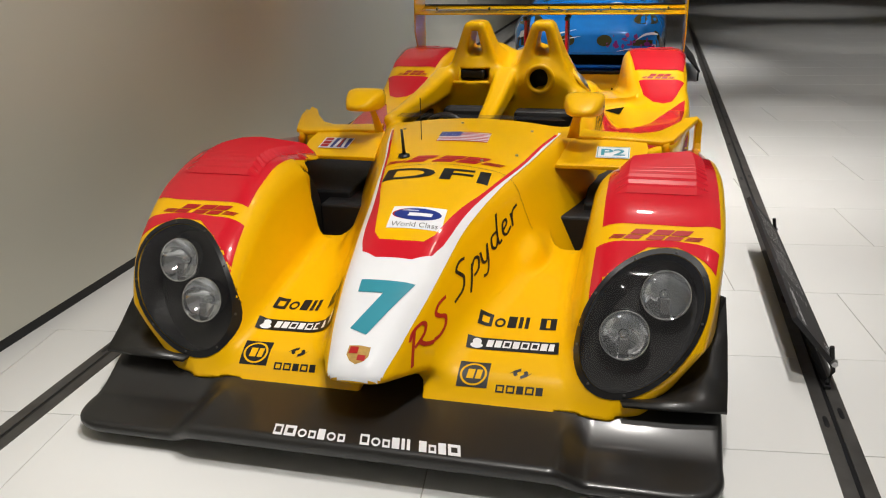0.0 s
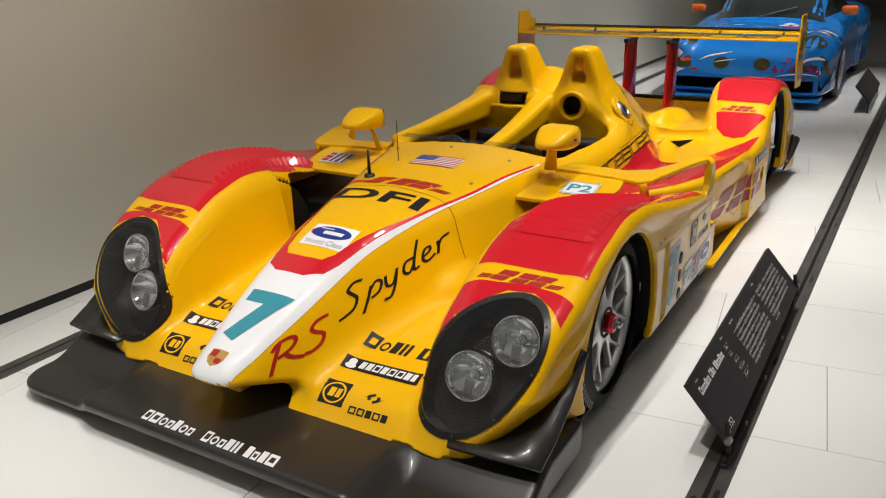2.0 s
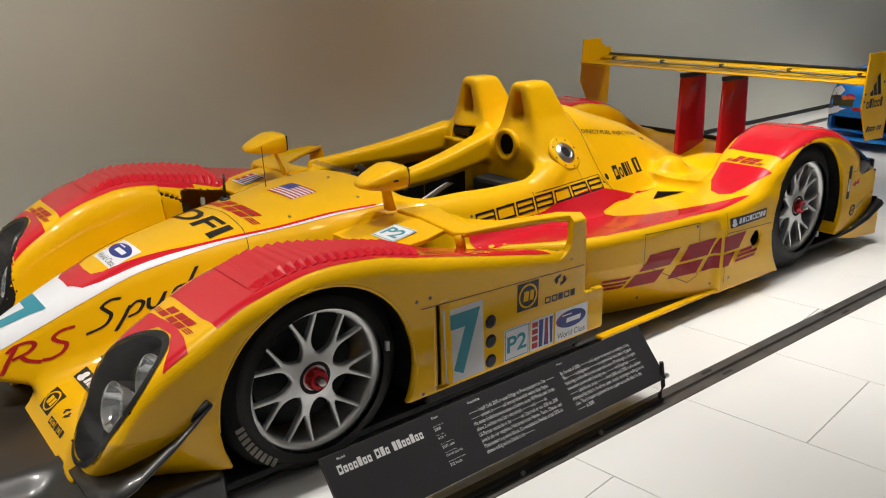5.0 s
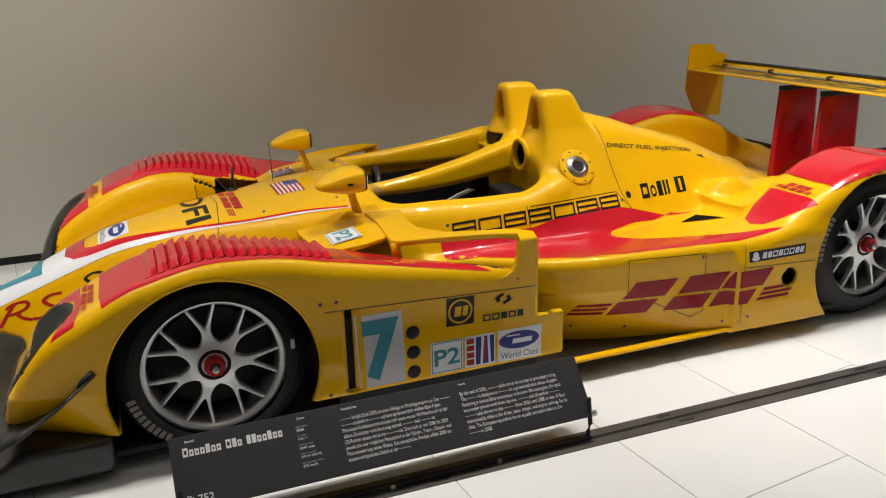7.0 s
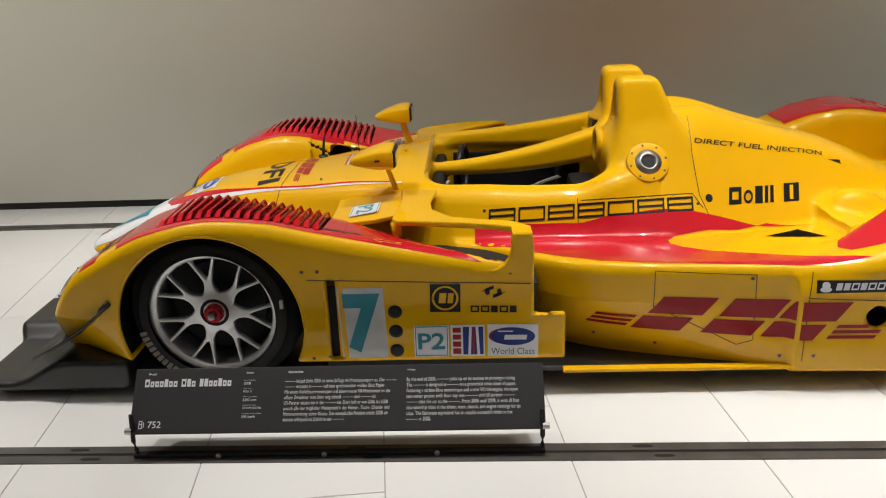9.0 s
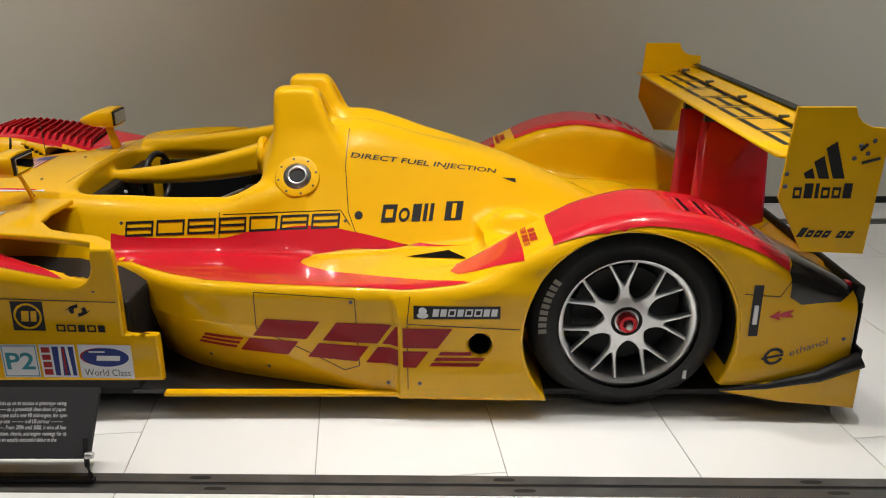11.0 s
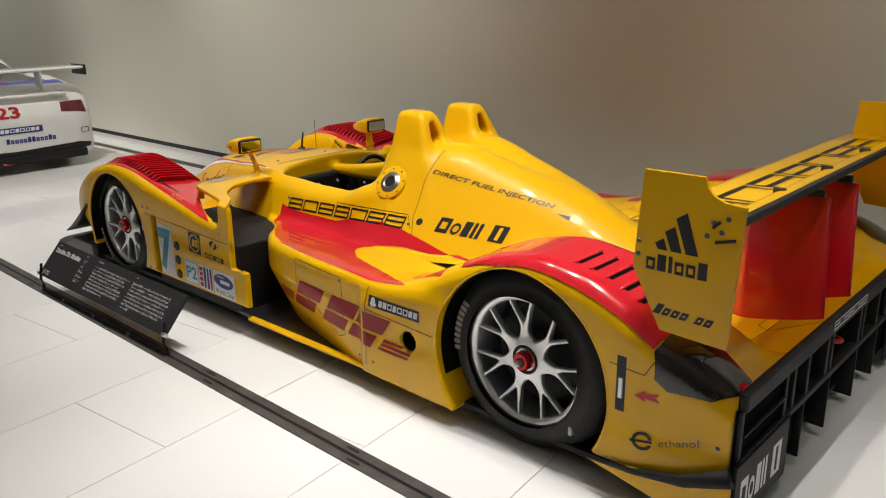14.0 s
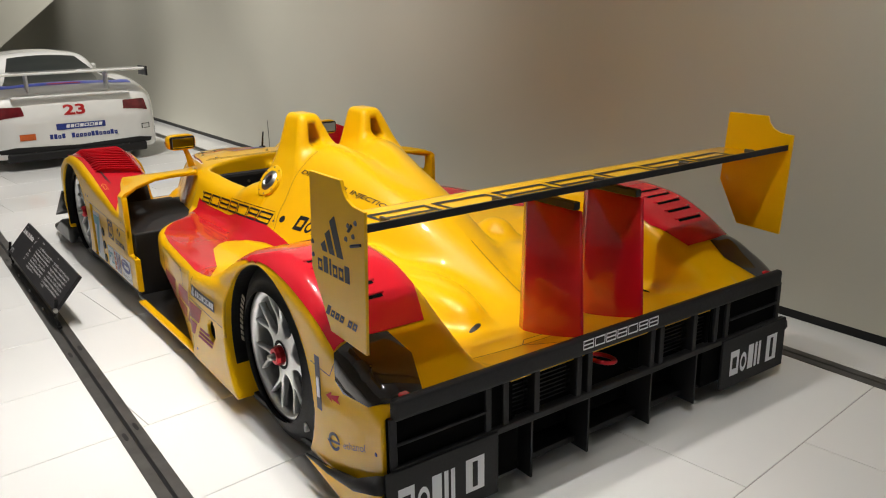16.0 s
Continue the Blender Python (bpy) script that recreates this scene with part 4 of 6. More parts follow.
# near side
mark("maker_mark", blocks("EOEEOEE", 0, 0.155), (0.525, 1.016, 0.512), (-0.034, 0.822, 0.024), (-0.02, 0.003, 0.056), BLACK, lift=0.002)
mark("injection_lettering", letters("DIRECT FUEL INJECTION", 0.012)[0], (0.318, 1.868, 0.769), (-0.130, 0.587, -0.096), (-0.022, 0.010, 0.021), BLACK, lift=0.002, label="small black lettering along the engine cover")
mark("oil_mark", blocks("wrbtt "), (0.445, 1.995, 0.545), (-0.066, 0.235, -0.011), (-0.044, 0.011, 0.062), BLACK, lift=0.002)
mark("oil_mark_box", shape(rect(0, 0, 1, 1)), (0.375, 2.245, 0.533), (-0.020, 0.070, -0.004), (-0.05, 0.011, 0.066), BLACK, lift=0.002)
mark("oil_mark_bar", shape(rect(0.38, 0.12, 0.62, 0.88)), (0.375, 2.245, 0.533), (-0.020, 0.070, -0.004), (-0.05, 0.011, 0.066), YELLOW, lift=0.0026)
mark("courier_mark", courier_mark(), (0.911, 1.357, 0.214), (0.077, 1.03, -0.012), (0.016, 0.0, 0.145), DARK_RED, lift=0.002, label="large dark red slanted block mark")
mark("tyre_mark_plate", shape(rect(0, 0, 1, 1)), (0.990, 2.142, 0.382), (0.010, 0.290, 0.003), (-0.004, 0, 0.046), BLACK)
mark("tyre_mark", blocks("bboboobb", 0.02), (0.99, 2.205, 0.393), (0.008, 0.215, 0.002), (-0.002, 0, 0.026), WHITE, lift=0.0022)
mark("tyre_mark_blob", shape(oval(0.5, 0.62, 0.3, 0.32), oval(0.5, 0.25, 0.42, 0.25)), (0.99, 2.150, 0.386), (0.002, 0.046, 0), (0, 0, 0.040), WHITE, lift=0.0022)
mark("number_board", shape(rect(0, 0, 1, 1)), (0.985, 0.468, 0.160), (0, 0.168, 0), (0, -0.008, 0.275), SILVER, label="silver race number board")
mark("race_number", letters("7", 0.05)[0], (0.985, 0.487, 0.182), (0, 0.135, 0), (0, -0.006, 0.232), TEAL, lift=0.0022, label="teal race number seven")
mark("gear_mark", shape(rect(0, 0, 1, 1)), (0.985, 0.793, 0.338), (0, 0.108, -0.002), (0, 0.003, 0.107), BLACK)
mark("gear_mark_ring", shape(*ring(oval(0.5, 0.5, 0.44, 0.44), oval(0.5, 0.5, 0.37, 0.37)), rect(0.25, 0.32, 0.48, 0.68, 0.1), rect(0.54, 0.32, 0.72, 0.68, 0.1)), (0.985, 0.793, 0.338), (0, 0.108, -0.002), (0, 0.003, 0.107), YELLOW, lift=0.0022)
mark("clutch_mark", blocks("oobob"), (0.985, 0.938, 0.334), (0, 0.163, -0.004), (0, 0, 0.026), BLACK)
mark("clutch_swirl", shape(*swirl, [(0.0, 0.42), (0.2, 0.7), (0.55, 0.95), (0.35, 0.7)], [(1.0, 0.58), (0.8, 0.3), (0.45, 0.05), (0.65, 0.3)]), (0.985, 0.973, 0.384), (0, 0.088, -0.006), (0, 0.005, 0.060), BLACK)
mark("class_card", shape(rect(0, 0, 1, 1)), (0.985, 0.731, 0.160), (0, 0.125, 0), (0, 0.001, 0.125), WHITE)
mark("class_frame", shape(*frame_box(0.03, 0.03, 0.97, 0.97, 0.025, 0.025)), (0.985, 0.731, 0.160), (0, 0.125, 0), (0, 0.001, 0.125), TEAL, lift=0.0022)
mark("class_lettering", letters("P2", 0.02)[0], (0.985, 0.745, 0.19), (0, 0.098, 0), (0, 0, 0.065), TEAL, lift=0.0022, label="teal class lettering")
mark("club_card", shape(rect(0, 0, 1, 1)), (0.985, 0.864, 0.160), (0, 0.122, -0.001), (0, 0, 0.125), WHITE)
mark("club_navy", shape(rect(0.36, 0.06, 0.96, 0.94)), (0.985, 0.864, 0.160), (0, 0.122, -0.001), (0, 0, 0.125), BLUE, lift=0.0020)
mark("club_stripe", shape(rect(0.5, 0.06, 0.58, 0.94, 0.05), rect(0.78, 0.06, 0.86, 0.94, -0.05)), (0.985, 0.864, 0.160), (0, 0.122, -0.001), (0, 0, 0.125), WHITE, lift=0.0026)
mark("club_red", shape(rect(0.06, 0.08, 0.30, 0.26), rect(0.06, 0.31, 0.30, 0.48), rect(0.06, 0.54, 0.30, 0.70), rect(0.06, 0.76, 0.30, 0.92), rect(0.64, 0.1, 0.70, 0.9)), (0.985, 0.864, 0.160), (0, 0.122, -0.001), (0, 0, 0.125), SCRIPT_RED, lift=0.0028)
series_badge((0.985, 0.996, 0.158), (-0.0, 0.182, -0.003), (0, 0.001, 0.127), SKIN)
bm, _ = letters("ethanol")
mark("ethanol_lettering", bm, (0.98, 3.421, 0.238), (-0.005, 0.125, 0.045), (0, -0.003, 0.024), RAIL, lift=0.002)
mark("ethanol_ring", shape(*[q for i, q in enumerate(ring(oval(0.5, 0.5, 0.42, 0.48), oval(0.5, 0.5, 0.28, 0.32))) if i not in (26, 27, 0)], rect(0.0, 0.42, 0.9, 0.56)), (0.984, 3.328, 0.199), (-0.003, 0.082, 0.016), (0, -0.005, 0.065), BLACK, lift=0.002)
mark("red_arrow", shape([(0, 0.5), (0.45, 1.0), (0.4, 0.68), (1.0, 0.9), (0.85, 0.5), (1.0, 0.1), (0.4, 0.32), (0.45, 0.0)]), (0.984, 3.332, 0.369), (-0.003, 0.084, 0.012), (0, -0.003, 0.036), RED, lift=0.002)

# seams between the panels
def seam(points, n, parent=car, width=0.003):
    """A thin dark joint along points on the bodywork; n is the way it faces."""
    n = Vector(n).normalized()
    bm = bmesh.new()
    prev = None
    for a, b in zip(points, points[1:]):
        a, b = Vector(a), Vector(b)
        side = n.cross(b - a).normalized() * width / 2
        count = max(2, int((b - a).length / 0.015))
        for i in range(count + 1):
            p = a + (b - a) * i / count
            hit, nor, _, _ = SKIN.ray_cast(p + n * 0.12, -n, 0.3)
            if hit is None:
                prev = None
                continue
            q = hit + nor * 0.0012
            pair = [bm.verts.new(q - side), bm.verts.new(q + side)]
            if prev:
                bm.faces.new((prev[0], prev[1], pair[1], pair[0]))
            prev = pair
        prev = None
    return part("panel_seam", bm, BLACK, parent)


seam([(-0.22, 0.128, 0.62), (0.0, 0.14, 0.63), (0.205, 0.122, 0.61)], (0, 0, 1))
seam([(0.20, 0.122, 0.62), (0.25, 0.11, 0.57), (0.30, 0.09, 0.48), (0.34, 0.08, 0.42)], (1, 0, 0.8))
seam([(0.95, 1.597, 0.452), (0.962, 1.943, 0.443), (0.960, 1.952, 0.19), (0.955, 1.898, 0.168), (0.949, 1.597, 0.316), (0.95, 1.597, 0.452)], (1, 0, 0))
seam([(0.985, 2.13, 0.455), (0.993, 2.12, 0.364), (0.997, 2.384, 0.351), (0.997, 2.52, 0.345)], (1, 0, 0))
seam([(0.98, 2.12, 0.36), (0.97, 2.12, 0.12)], (1, 0, 0))
seam([(0.50, 1.376, 0.60), (0.515, 1.376, 0.50)], (1, 0, 0.2))
seam([(0.47, 1.39, 0.585), (0.46, 1.84, 0.60), (0.47, 1.88, 0.54)], (1, 0, 0.3))
seam([(0.20, 1.86, 0.86), (0.34, 1.854, 0.741), (0.45, 1.87, 0.59), (0.49, 1.90, 0.52)], (1, 0, 0.8))
seam([(0.985, 0.36, 0.47), (0.985, 0.60, 0.46), (0.985, 1.15, 0.44)], (1, 0, 0))
seam([(0.985, 3.24, 0.47), (0.985, 3.36, 0.46), (0.97, 3.40, 0.53)], (1, 0, 0))
seam([(0.0, 2.62, 0.5), (0.0, 3.2, 0.4)], (0, 0, 1))
seam([(0.56, 3.45, 0.43), (0.30, 3.47, 0.42), (0.16, 3.47, 0.42)], (0, 0, 1))
seam([(0.15, 3.42, 0.42), (0.25, 3.42, 0.42), (0.30, 3.47, 0.42), (0.18, 3.62, 0.45)], (0, 0, 1))

# screws and dark openings
screws = [(0.985, 0.40, 0.50), (0.985, 0.345, 0.50), (0.985, 0.36, 0.16), (0.985, 0.42, 0.165), (0.96, 1.62, 0.15), (0.95, 1.40, 0.17), (0.97, 2.05, 0.13), (0.96, 1.93, 0.43), (0.97, 2.16, 0.14), (0.985, 1.08, 0.48), (0.53, 1.0, 0.56), (0.48, 1.86, 0.56), (0.985, 3.60, 0.30), (0.985, 3.58, 0.20)]
dot = None
for p in screws:
    hit, nor, _, _ = SKIN.ray_cast(Vector(p) + Vector((0.15, 0, 0)), Vector((-1, 0, 0)), 0.4)
    if hit is None:
        continue
    if dot is None:
        dot = lathe_bm([(0.0016, 0.0), (0.0016, 0.005), (0.0, 0.007)], 10)
        o = part("screw", dot, RAIL, car)
        dot = o.data
    else:
        o = part("screw", dot, None, car)
    o.matrix_basis = Matrix.Translation(hit) @ nor.to_track_quat("X", "Z").to_matrix().to_4x4()
mark("dark_latch", shape(oval(0.5, 0.5, 0.5, 0.5, 16)), (0.475, 1.895, 0.565), (-0.002, 0.032, 0), (-0.01, 0, 0.032), DULL)
mark("deck_duct", shape([(0.8, 0.0), (1.0, 1.0), (0.0, 0.7)]), (0.49, 2.10, 0.50), (0.12, 0, 0), (0, 0.23, 0), VOID, lift=0.003, label="black triangular cooling duct")
mark("cover_duct", shape([(0.0, 0.3), (1.0, 1.0), (1.0, 0.0)]), (0.20, 2.49, 0.665), (-0.012, 0.06, -0.02), (-0.016, 0, 0.016), BLACK)
for s in (1, -1):
    mark("deck_slot", shape(oval(0.5, 0.5, 0.5, 0.5)), (s * 0.33 - 0.03, 3.23, 0.42), (0.06, 0.01, 0), (0, 0.018, 0), BLACK)
    o = mark("latch_recess", shape(rect(0, 0, 1, 1)), (s * 0.985, 3.268 if s > 0 else 3.30, 0.317), (0, s * 0.032, 0), (0, 0, 0.185), BLACK)
part("latch_lever", box_bm(0.982, 0.990, 3.276, 3.292, 0.36, 0.43, 0.003), STEEL, car)
for i, z in enumerate((0.34, 0.264, 0.187)):
    part("marker_lamp", (lambda b: (b.transform(pose(0.985, 0.667, z)), b)[1])(lathe_bm([(0.001, 0.0), (0.004, 0.012), (0.004, 0.022), (0.0, 0.026)], 20)), BLACK, car, "round black marker lamp", True)
part("vent_pipe", (lambda b: (b.transform(pose(0.0, 2.366, 0.289)), b)[1])(lathe_bm([(0.86, 0.0), (0.86, 0.0395), (0.985, 0.0395)], 28)), BLACK, car)

# fuel filler
cap = part("filler_ring", lathe_bm([(0.0, 0.055), (0.005, 0.053), (0.006, 0.041), (0.012, 0.038), (0.012, 0.030), (0.002, 0.028)], 36), STEEL, car, "polished metal fuel filler ring", True)
cap.matrix_basis = Matrix.Translation((0.392, 1.670, 0.717)) @ Vector((0.80, 0.05, 0.62)).to_track_quat("X", "Z").to_matrix().to_4x4()
part("filler_plug", lathe_bm([(0.006, 0.0), (0.006, 0.026), (0.0, 0.029)], 28), DULL, cap)
part("filler_flange", lathe_bm([(-0.012, 0.088), (0.001, 0.086), (0.0025, 0.082), (0.002, 0.050)], 40), YELLOW, cap, smooth=True)
flange_screw = None
for i in range(8):
    o = part("flange_screw", flange_screw or lathe_bm([(0.0016, 0.0), (0.0016, 0.0035), (0.0, 0.005)], 8), RAIL, cap)
    flange_screw = o.data
    o.matrix_basis = pose(0.0025, 0.074 * math.cos(i * math.pi / 4 + 0.2), 0.074 * math.sin(i * math.pi / 4 + 0.2))


# ---- headlamps ----
def headlamp(s):
    lamp = thing("headlamp", "", "")
    lamp.parent = car
    lamp["label"] = "smoked oval headlamp with two round projectors"
    m = Matrix.Diagonal((s, 1, 1, 1))
    c, U, W, N = Vector(LAMP_C), Vector(LAMP_U), Vector(LAMP_W), Vector(LAMP_N)

    def flip(bm):
        if s < 0:
            bm.transform(m)
            bmesh.ops.reverse_faces(bm, faces=bm.faces)
        return bm
    def press(spots):
        """The smooth outer shape above spots on the lamp's oval."""
        p, n = np.array([tuple(q) for q in spots]), np.array(N)
        lo, hi = np.full(len(p), -0.1), np.full(len(p), 0.12)
        for _ in range(22):
            mid = (lo + hi) / 2
            inside = body_solid(*(p + mid[:, None] * n).T, False) < 0
            lo, hi = np.where(inside, mid, lo), np.where(inside, hi, mid)
        return [Vector(q) for q in p + hi[:, None] * n]
    bm = bmesh.new()
    rings = []
    ang = np.linspace(0, 2 * math.pi, 48, endpoint=False)
    rings.append([bm.verts.new(q - N * 0.003) for q in press([c + U * 0.230 * math.cos(a) + W * 0.147 * math.sin(a) for a in ang])])
    for k, depth in ((0.95, -0.08), (0.6, -0.083), (0.0, -0.083)):
        rings.append([bm.verts.new(c + U * 0.239 * k * math.cos(a) + W * 0.152 * k * math.sin(a) + N * depth) for a in ang])
    for a, b in zip(rings, rings[1:]):
        for j in range(48):
            bm.faces.new((a[j], a[(j + 1) % 48], b[(j + 1) % 48], b[j]))
    bmesh.ops.remove_doubles(bm, verts=bm.verts, dist=1e-4)
    part("lamp_bucket", flip(bm), CARBON, lamp, "black carbon lamp bucket")

    for name, k0, k1, mat, lift in (("lamp_lens", 0.0, 0.985, LENS, 0.002), ("lamp_rim", 0.965, 1.055, BLACK, 0.003)):
        bm = bmesh.new()
        steps = 8 if k0 == 0 else 2
        rings = []
        for k in np.linspace(k0, k1, steps + 1):
            rings.append([bm.verts.new(q + N * lift) for q in press([c + U * 0.240 * k * math.cos(a) + W * 0.153 * k * math.sin(a) for a in np.linspace(0, 2 * math.pi, 48, endpoint=False)])])
        for a, b in zip(rings, rings[1:]):
            for j in range(48):
                bm.faces.new((a[j], a[(j + 1) % 48], b[(j + 1) % 48], b[j]))
        bmesh.ops.remove_doubles(bm, verts=bm.verts, dist=1e-4)
        bmesh.ops.recalc_face_normals(bm, faces=bm.faces)
        o = part(name, flip(bm), mat, lamp, "", True)
        if mat is LENS:
            o.visible_shadow = False
    bolt = None
    for q in press([c + U * 0.2395 * math.cos(a) + W * 0.1527 * math.sin(a) for a in np.linspace(0.2, 2 * math.pi + 0.2, 9, endpoint=False)]):
        o = part("rim_bolt", bolt or lathe_bm([(0.004, 0.0), (0.004, 0.003), (0.0, 0.0045)], 10), RAIL, lamp)
        bolt = o.data
        at = Matrix.Translation(q + N * 0.003) @ N.to_track_quat("X", "Z").to_matrix().to_4x4()
        o.matrix_basis = at if s > 0 else Matrix.Diagonal((-1, 1, 1, 1)) @ at @ Matrix.Diagonal((1, -1, 1, 1))
    for px, py, pz in ((0.806, -0.475, 0.430), (0.692, -0.553, 0.325)):
        aim = Matrix.Translation((px, py, pz)) @ Vector((0.05, -0.93, 0.36)).to_track_quat("X", "Z").to_matrix().to_4x4()
        bowl = lathe_bm([(-0.05, 0.0), (-0.05, 0.016), (-0.03, 0.05), (0.0, 0.070), (0.006, 0.073), (0.004, 0.076), (-0.05, 0.078)], 32)
        bowl.transform(aim)
        o = part("projector", flip(bowl), CHROME, lamp, "chrome projector lamp", True)
        dome = lathe_bm([(0.016, 0.0), (0.014, 0.03), (0.008, 0.055), (0.0, 0.070)], 32)
        dome.transform(aim)
        d = part("projector_glass", flip(dome), CLEAR, o, "", True)
        d.visible_shadow = False
        bulb = lathe_bm([(-0.02, 0.0), (-0.02, 0.011), (-0.045, 0.013)], 16)
        bulb.transform(aim)
        part("bulb_shield", flip(bulb), CHROME, o, "", True)
        tip = box_bm(-0.018, -0.008, -0.014, 0.014, -0.055, -0.01, 0.003)
        tip.transform(aim)
        part("inner_vane", flip(tip), RAIL, o)


headlamp(1)
headlamp(-1)


# ---- louvres, plates, mirrors ----
def louvres(s):
    mesh = None
    for i in range(17):
        y = -0.155 + i * 0.0345
        z = float(FEND_T(y)) - 0.012
        bm = bmesh.new()
        x0, x1 = 0.635 + 0.02 * (i / 16), 0.925
        prof = [(-0.031, 0.003), (-0.008, 0.027), (0.006, 0.033), (0.009, 0.030), (0.003, 0.020), (0.000, 0.004)]
        for a, c in ((x0, x1),):
            cols = []
            for k in np.linspace(0, 1, 9):
                x = a + (c - a) * k
                drop = float(body_drop(x, y))
                lo = (0.35 if k in (0.0, 1.0) else 1.0) * min(1.0, 0.7 + 0.15 * i)
                cols.append([bm.verts.new((s * x, y + py, drop + pz * lo - 0.006)) for py, pz in prof])
            for p, q in zip(cols, cols[1:]):
                for j in range(len(prof)):
                    bm.faces.new((p[j], p[(j + 1) % len(prof)], q[(j + 1) % len(prof)], q[j]))
            bm.faces.new(cols[0])
            bm.faces.new(cols[-1][::-1])
        bmesh.ops.recalc_face_normals(bm, faces=bm.faces)
        part("louvre", bm, RED, car)
        dark = bmesh.new()
        pts = []
        for x in np.linspace(x0 + 0.01, x1 - 0.01, 9):
            d = float(body_drop(x, y + 0.014))
            pts.append((x, d))
        for (xa, da), (xb, db) in zip(pts, pts[1:]):
            dark.faces.new([dark.verts.new((s * x, yy, d + 0.003)) for x, yy, d in ((xa, y + 0.001, da), (xb, y + 0.001, db), (xb, y + 0.017, db), (xa, y + 0.017, da))])
        part("louvre_slot", dark, VOID, car)


def body_drop(x, y):
    hit, _, _, _ = SKIN.ray_cast(Vector((x, y, 1.3)), Vector((0, 0, -1)), 2)
    return hit.z if hit else 0.6


def slab(name, points, thick, material, parent, bevel=0.004, label="", smooth=False):
    """A plate over corner points in space, thickened downwards."""
    bm = bmesh.new()
    f = bm.faces.new([bm.verts.new(p) for p in points])
    bm.normal_update()
    r = bmesh.ops.extrude_face_region(bm, geom=[f])
    n = f.normal.copy()
    if n.z < 0:
        n = -n
    for v in r["geom"]:
        if isinstance(v, bmesh.types.BMVert):
            v.co -= n * thick
    bmesh.ops.recalc_face_normals(bm, faces=bm.faces)
    if bevel:
        bmesh.ops.bevel(bm, geom=[e for e in bm.edges if e.calc_face_angle(0) > 0.5], offset=bevel, segments=2, affect="EDGES", profile=0.5)
    return part(name, bm, material, parent, label)


for s in (1, -1):
    louvres(s)
    slab("cockpit_winglet", [(s * 0.38, 0.40, 0.585), (s * 0.715, 0.405, 0.585), (s * 0.745, 0.58, 0.612), (s * 0.735, 0.68, 0.628), (s * 0.42, 0.69, 0.634)], 0.018, YELLOW, car)
    # the flat bridge that spans from the tub to the side panel
    edge = [(0.44, 0.665), (0.58, 0.675), (0.80, 0.655), (0.845, 0.675), (0.865, 0.735), (0.895, 0.83), (0.925, 0.93), (0.950, 1.03), (0.962, 1.085), (0.984, 1.09), (0.984, 1.158), (0.955, 1.150), (0.905, 1.09), (0.855, 0.985), (0.785, 0.875), (0.70, 0.80), (0.60, 0.79), (0.46, 0.81)]
    lift = curve((0.44, 0.645), (0.60, 0.640), (0.80, 0.632), (0.88, 0.646), (0.93, 0.652), (0.965, 0.645), (0.984, 0.622))
    b = bmesh.new()
    tops = [b.verts.new((s * x, y, float(lift(x)))) for x, y in edge]
    lows = [b.verts.new((s * x, y, float(lift(x)) - 0.022)) for x, y in edge]
    b.faces.new(tops)
    b.faces.new(lows[::-1])
    for j in range(len(edge)):
        k = (j + 1) % len(edge)
        b.faces.new((tops[j], tops[k], lows[k], lows[j]))
    bmesh.ops.recalc_face_normals(b, faces=b.faces)
    bmesh.ops.bevel(b, geom=[e for e in b.edges if e.calc_face_angle(0) > 0.8 and abs(e.verts[0].co.z - e.verts[1].co.z) < 0.012], offset=0.007, segments=3, affect="EDGES", profile=0.5)
    part("winglet_bridge", b, YELLOW, car, smooth=True).data.set_sharp_from_angle(angle=radians(40))
    part("winglet_strut", tube_bm([(s * 0.81, 0.668, 0.622), (s * 0.815, 0.672, 0.600), (s * 0.82, 0.675, 0.565)], 0.018, 10, True, 1.0), YELLOW, car, smooth=True)
    part("panel_post", prism_bm([(1.00, 0.492), (1.035, 0.498), (1.06, 0.512), (1.076, 0.535), (1.083, 0.565), (1.083, 0.600), (1.088, 0.626), (1.150, 0.626), (1.160, 0.612), (1.163, 0.58), (1.163, 0.40), (1.05, 0.42)], 0.030, Matrix(((0, 0, s, s * 0.9545), (1, 0, 0, 0), (0, 1, 0, 0), (0, 0, 0, 1))), 0.006), YELLOW, car)
    part("inner_duct", box_bm(min(s * 0.50, s * 0.952), max(s * 0.50, s * 0.952), 0.40, 1.18, 0.09, 0.43, 0.01), DULL, car)
    part("duct_fill", box_bm(min(s * 0.30, s * 0.60), max(s * 0.30, s * 0.60), 0.30, 0.60, 0.09, 0.40, 0.01), DULL, car)
    # mirrors
    mirror = thing("wing_mirror", "", "")
    mirror.parent = car
    mirror["label"] = "yellow teardrop wing mirror on a flat stalk"
    bm = bmesh.new()
    bmesh.ops.create_uvsphere(bm, u_segments=20, v_segments=12, radius=1)
    for v in bm.verts:
        x, y, z = v.co
        if y > 0.35:
            y = 0.35
        w = 1.0 - 0.25 * max(0.0, -y)
        slim = 1.0 - 0.62 * max(0.0, -y) ** 1.3
        v.co = (0.083 * math.copysign(abs(x) ** 0.5, x) * w, 0.135 * y, 0.046 * math.copysign(abs(z) ** 0.5, z) * slim - 0.016 * max(0.0, -y))
    bm.transform(pose(s * 0.475, 0.60, 0.792))
    part("mirror_shell", bm, YELLOW, mirror, smooth=True)
    part("mirror_bezel", box_bm(s * 0.475 - 0.074, s * 0.475 + 0.074, 0.642, 0.656, 0.757, 0.828, 0.008), BLACK, mirror)
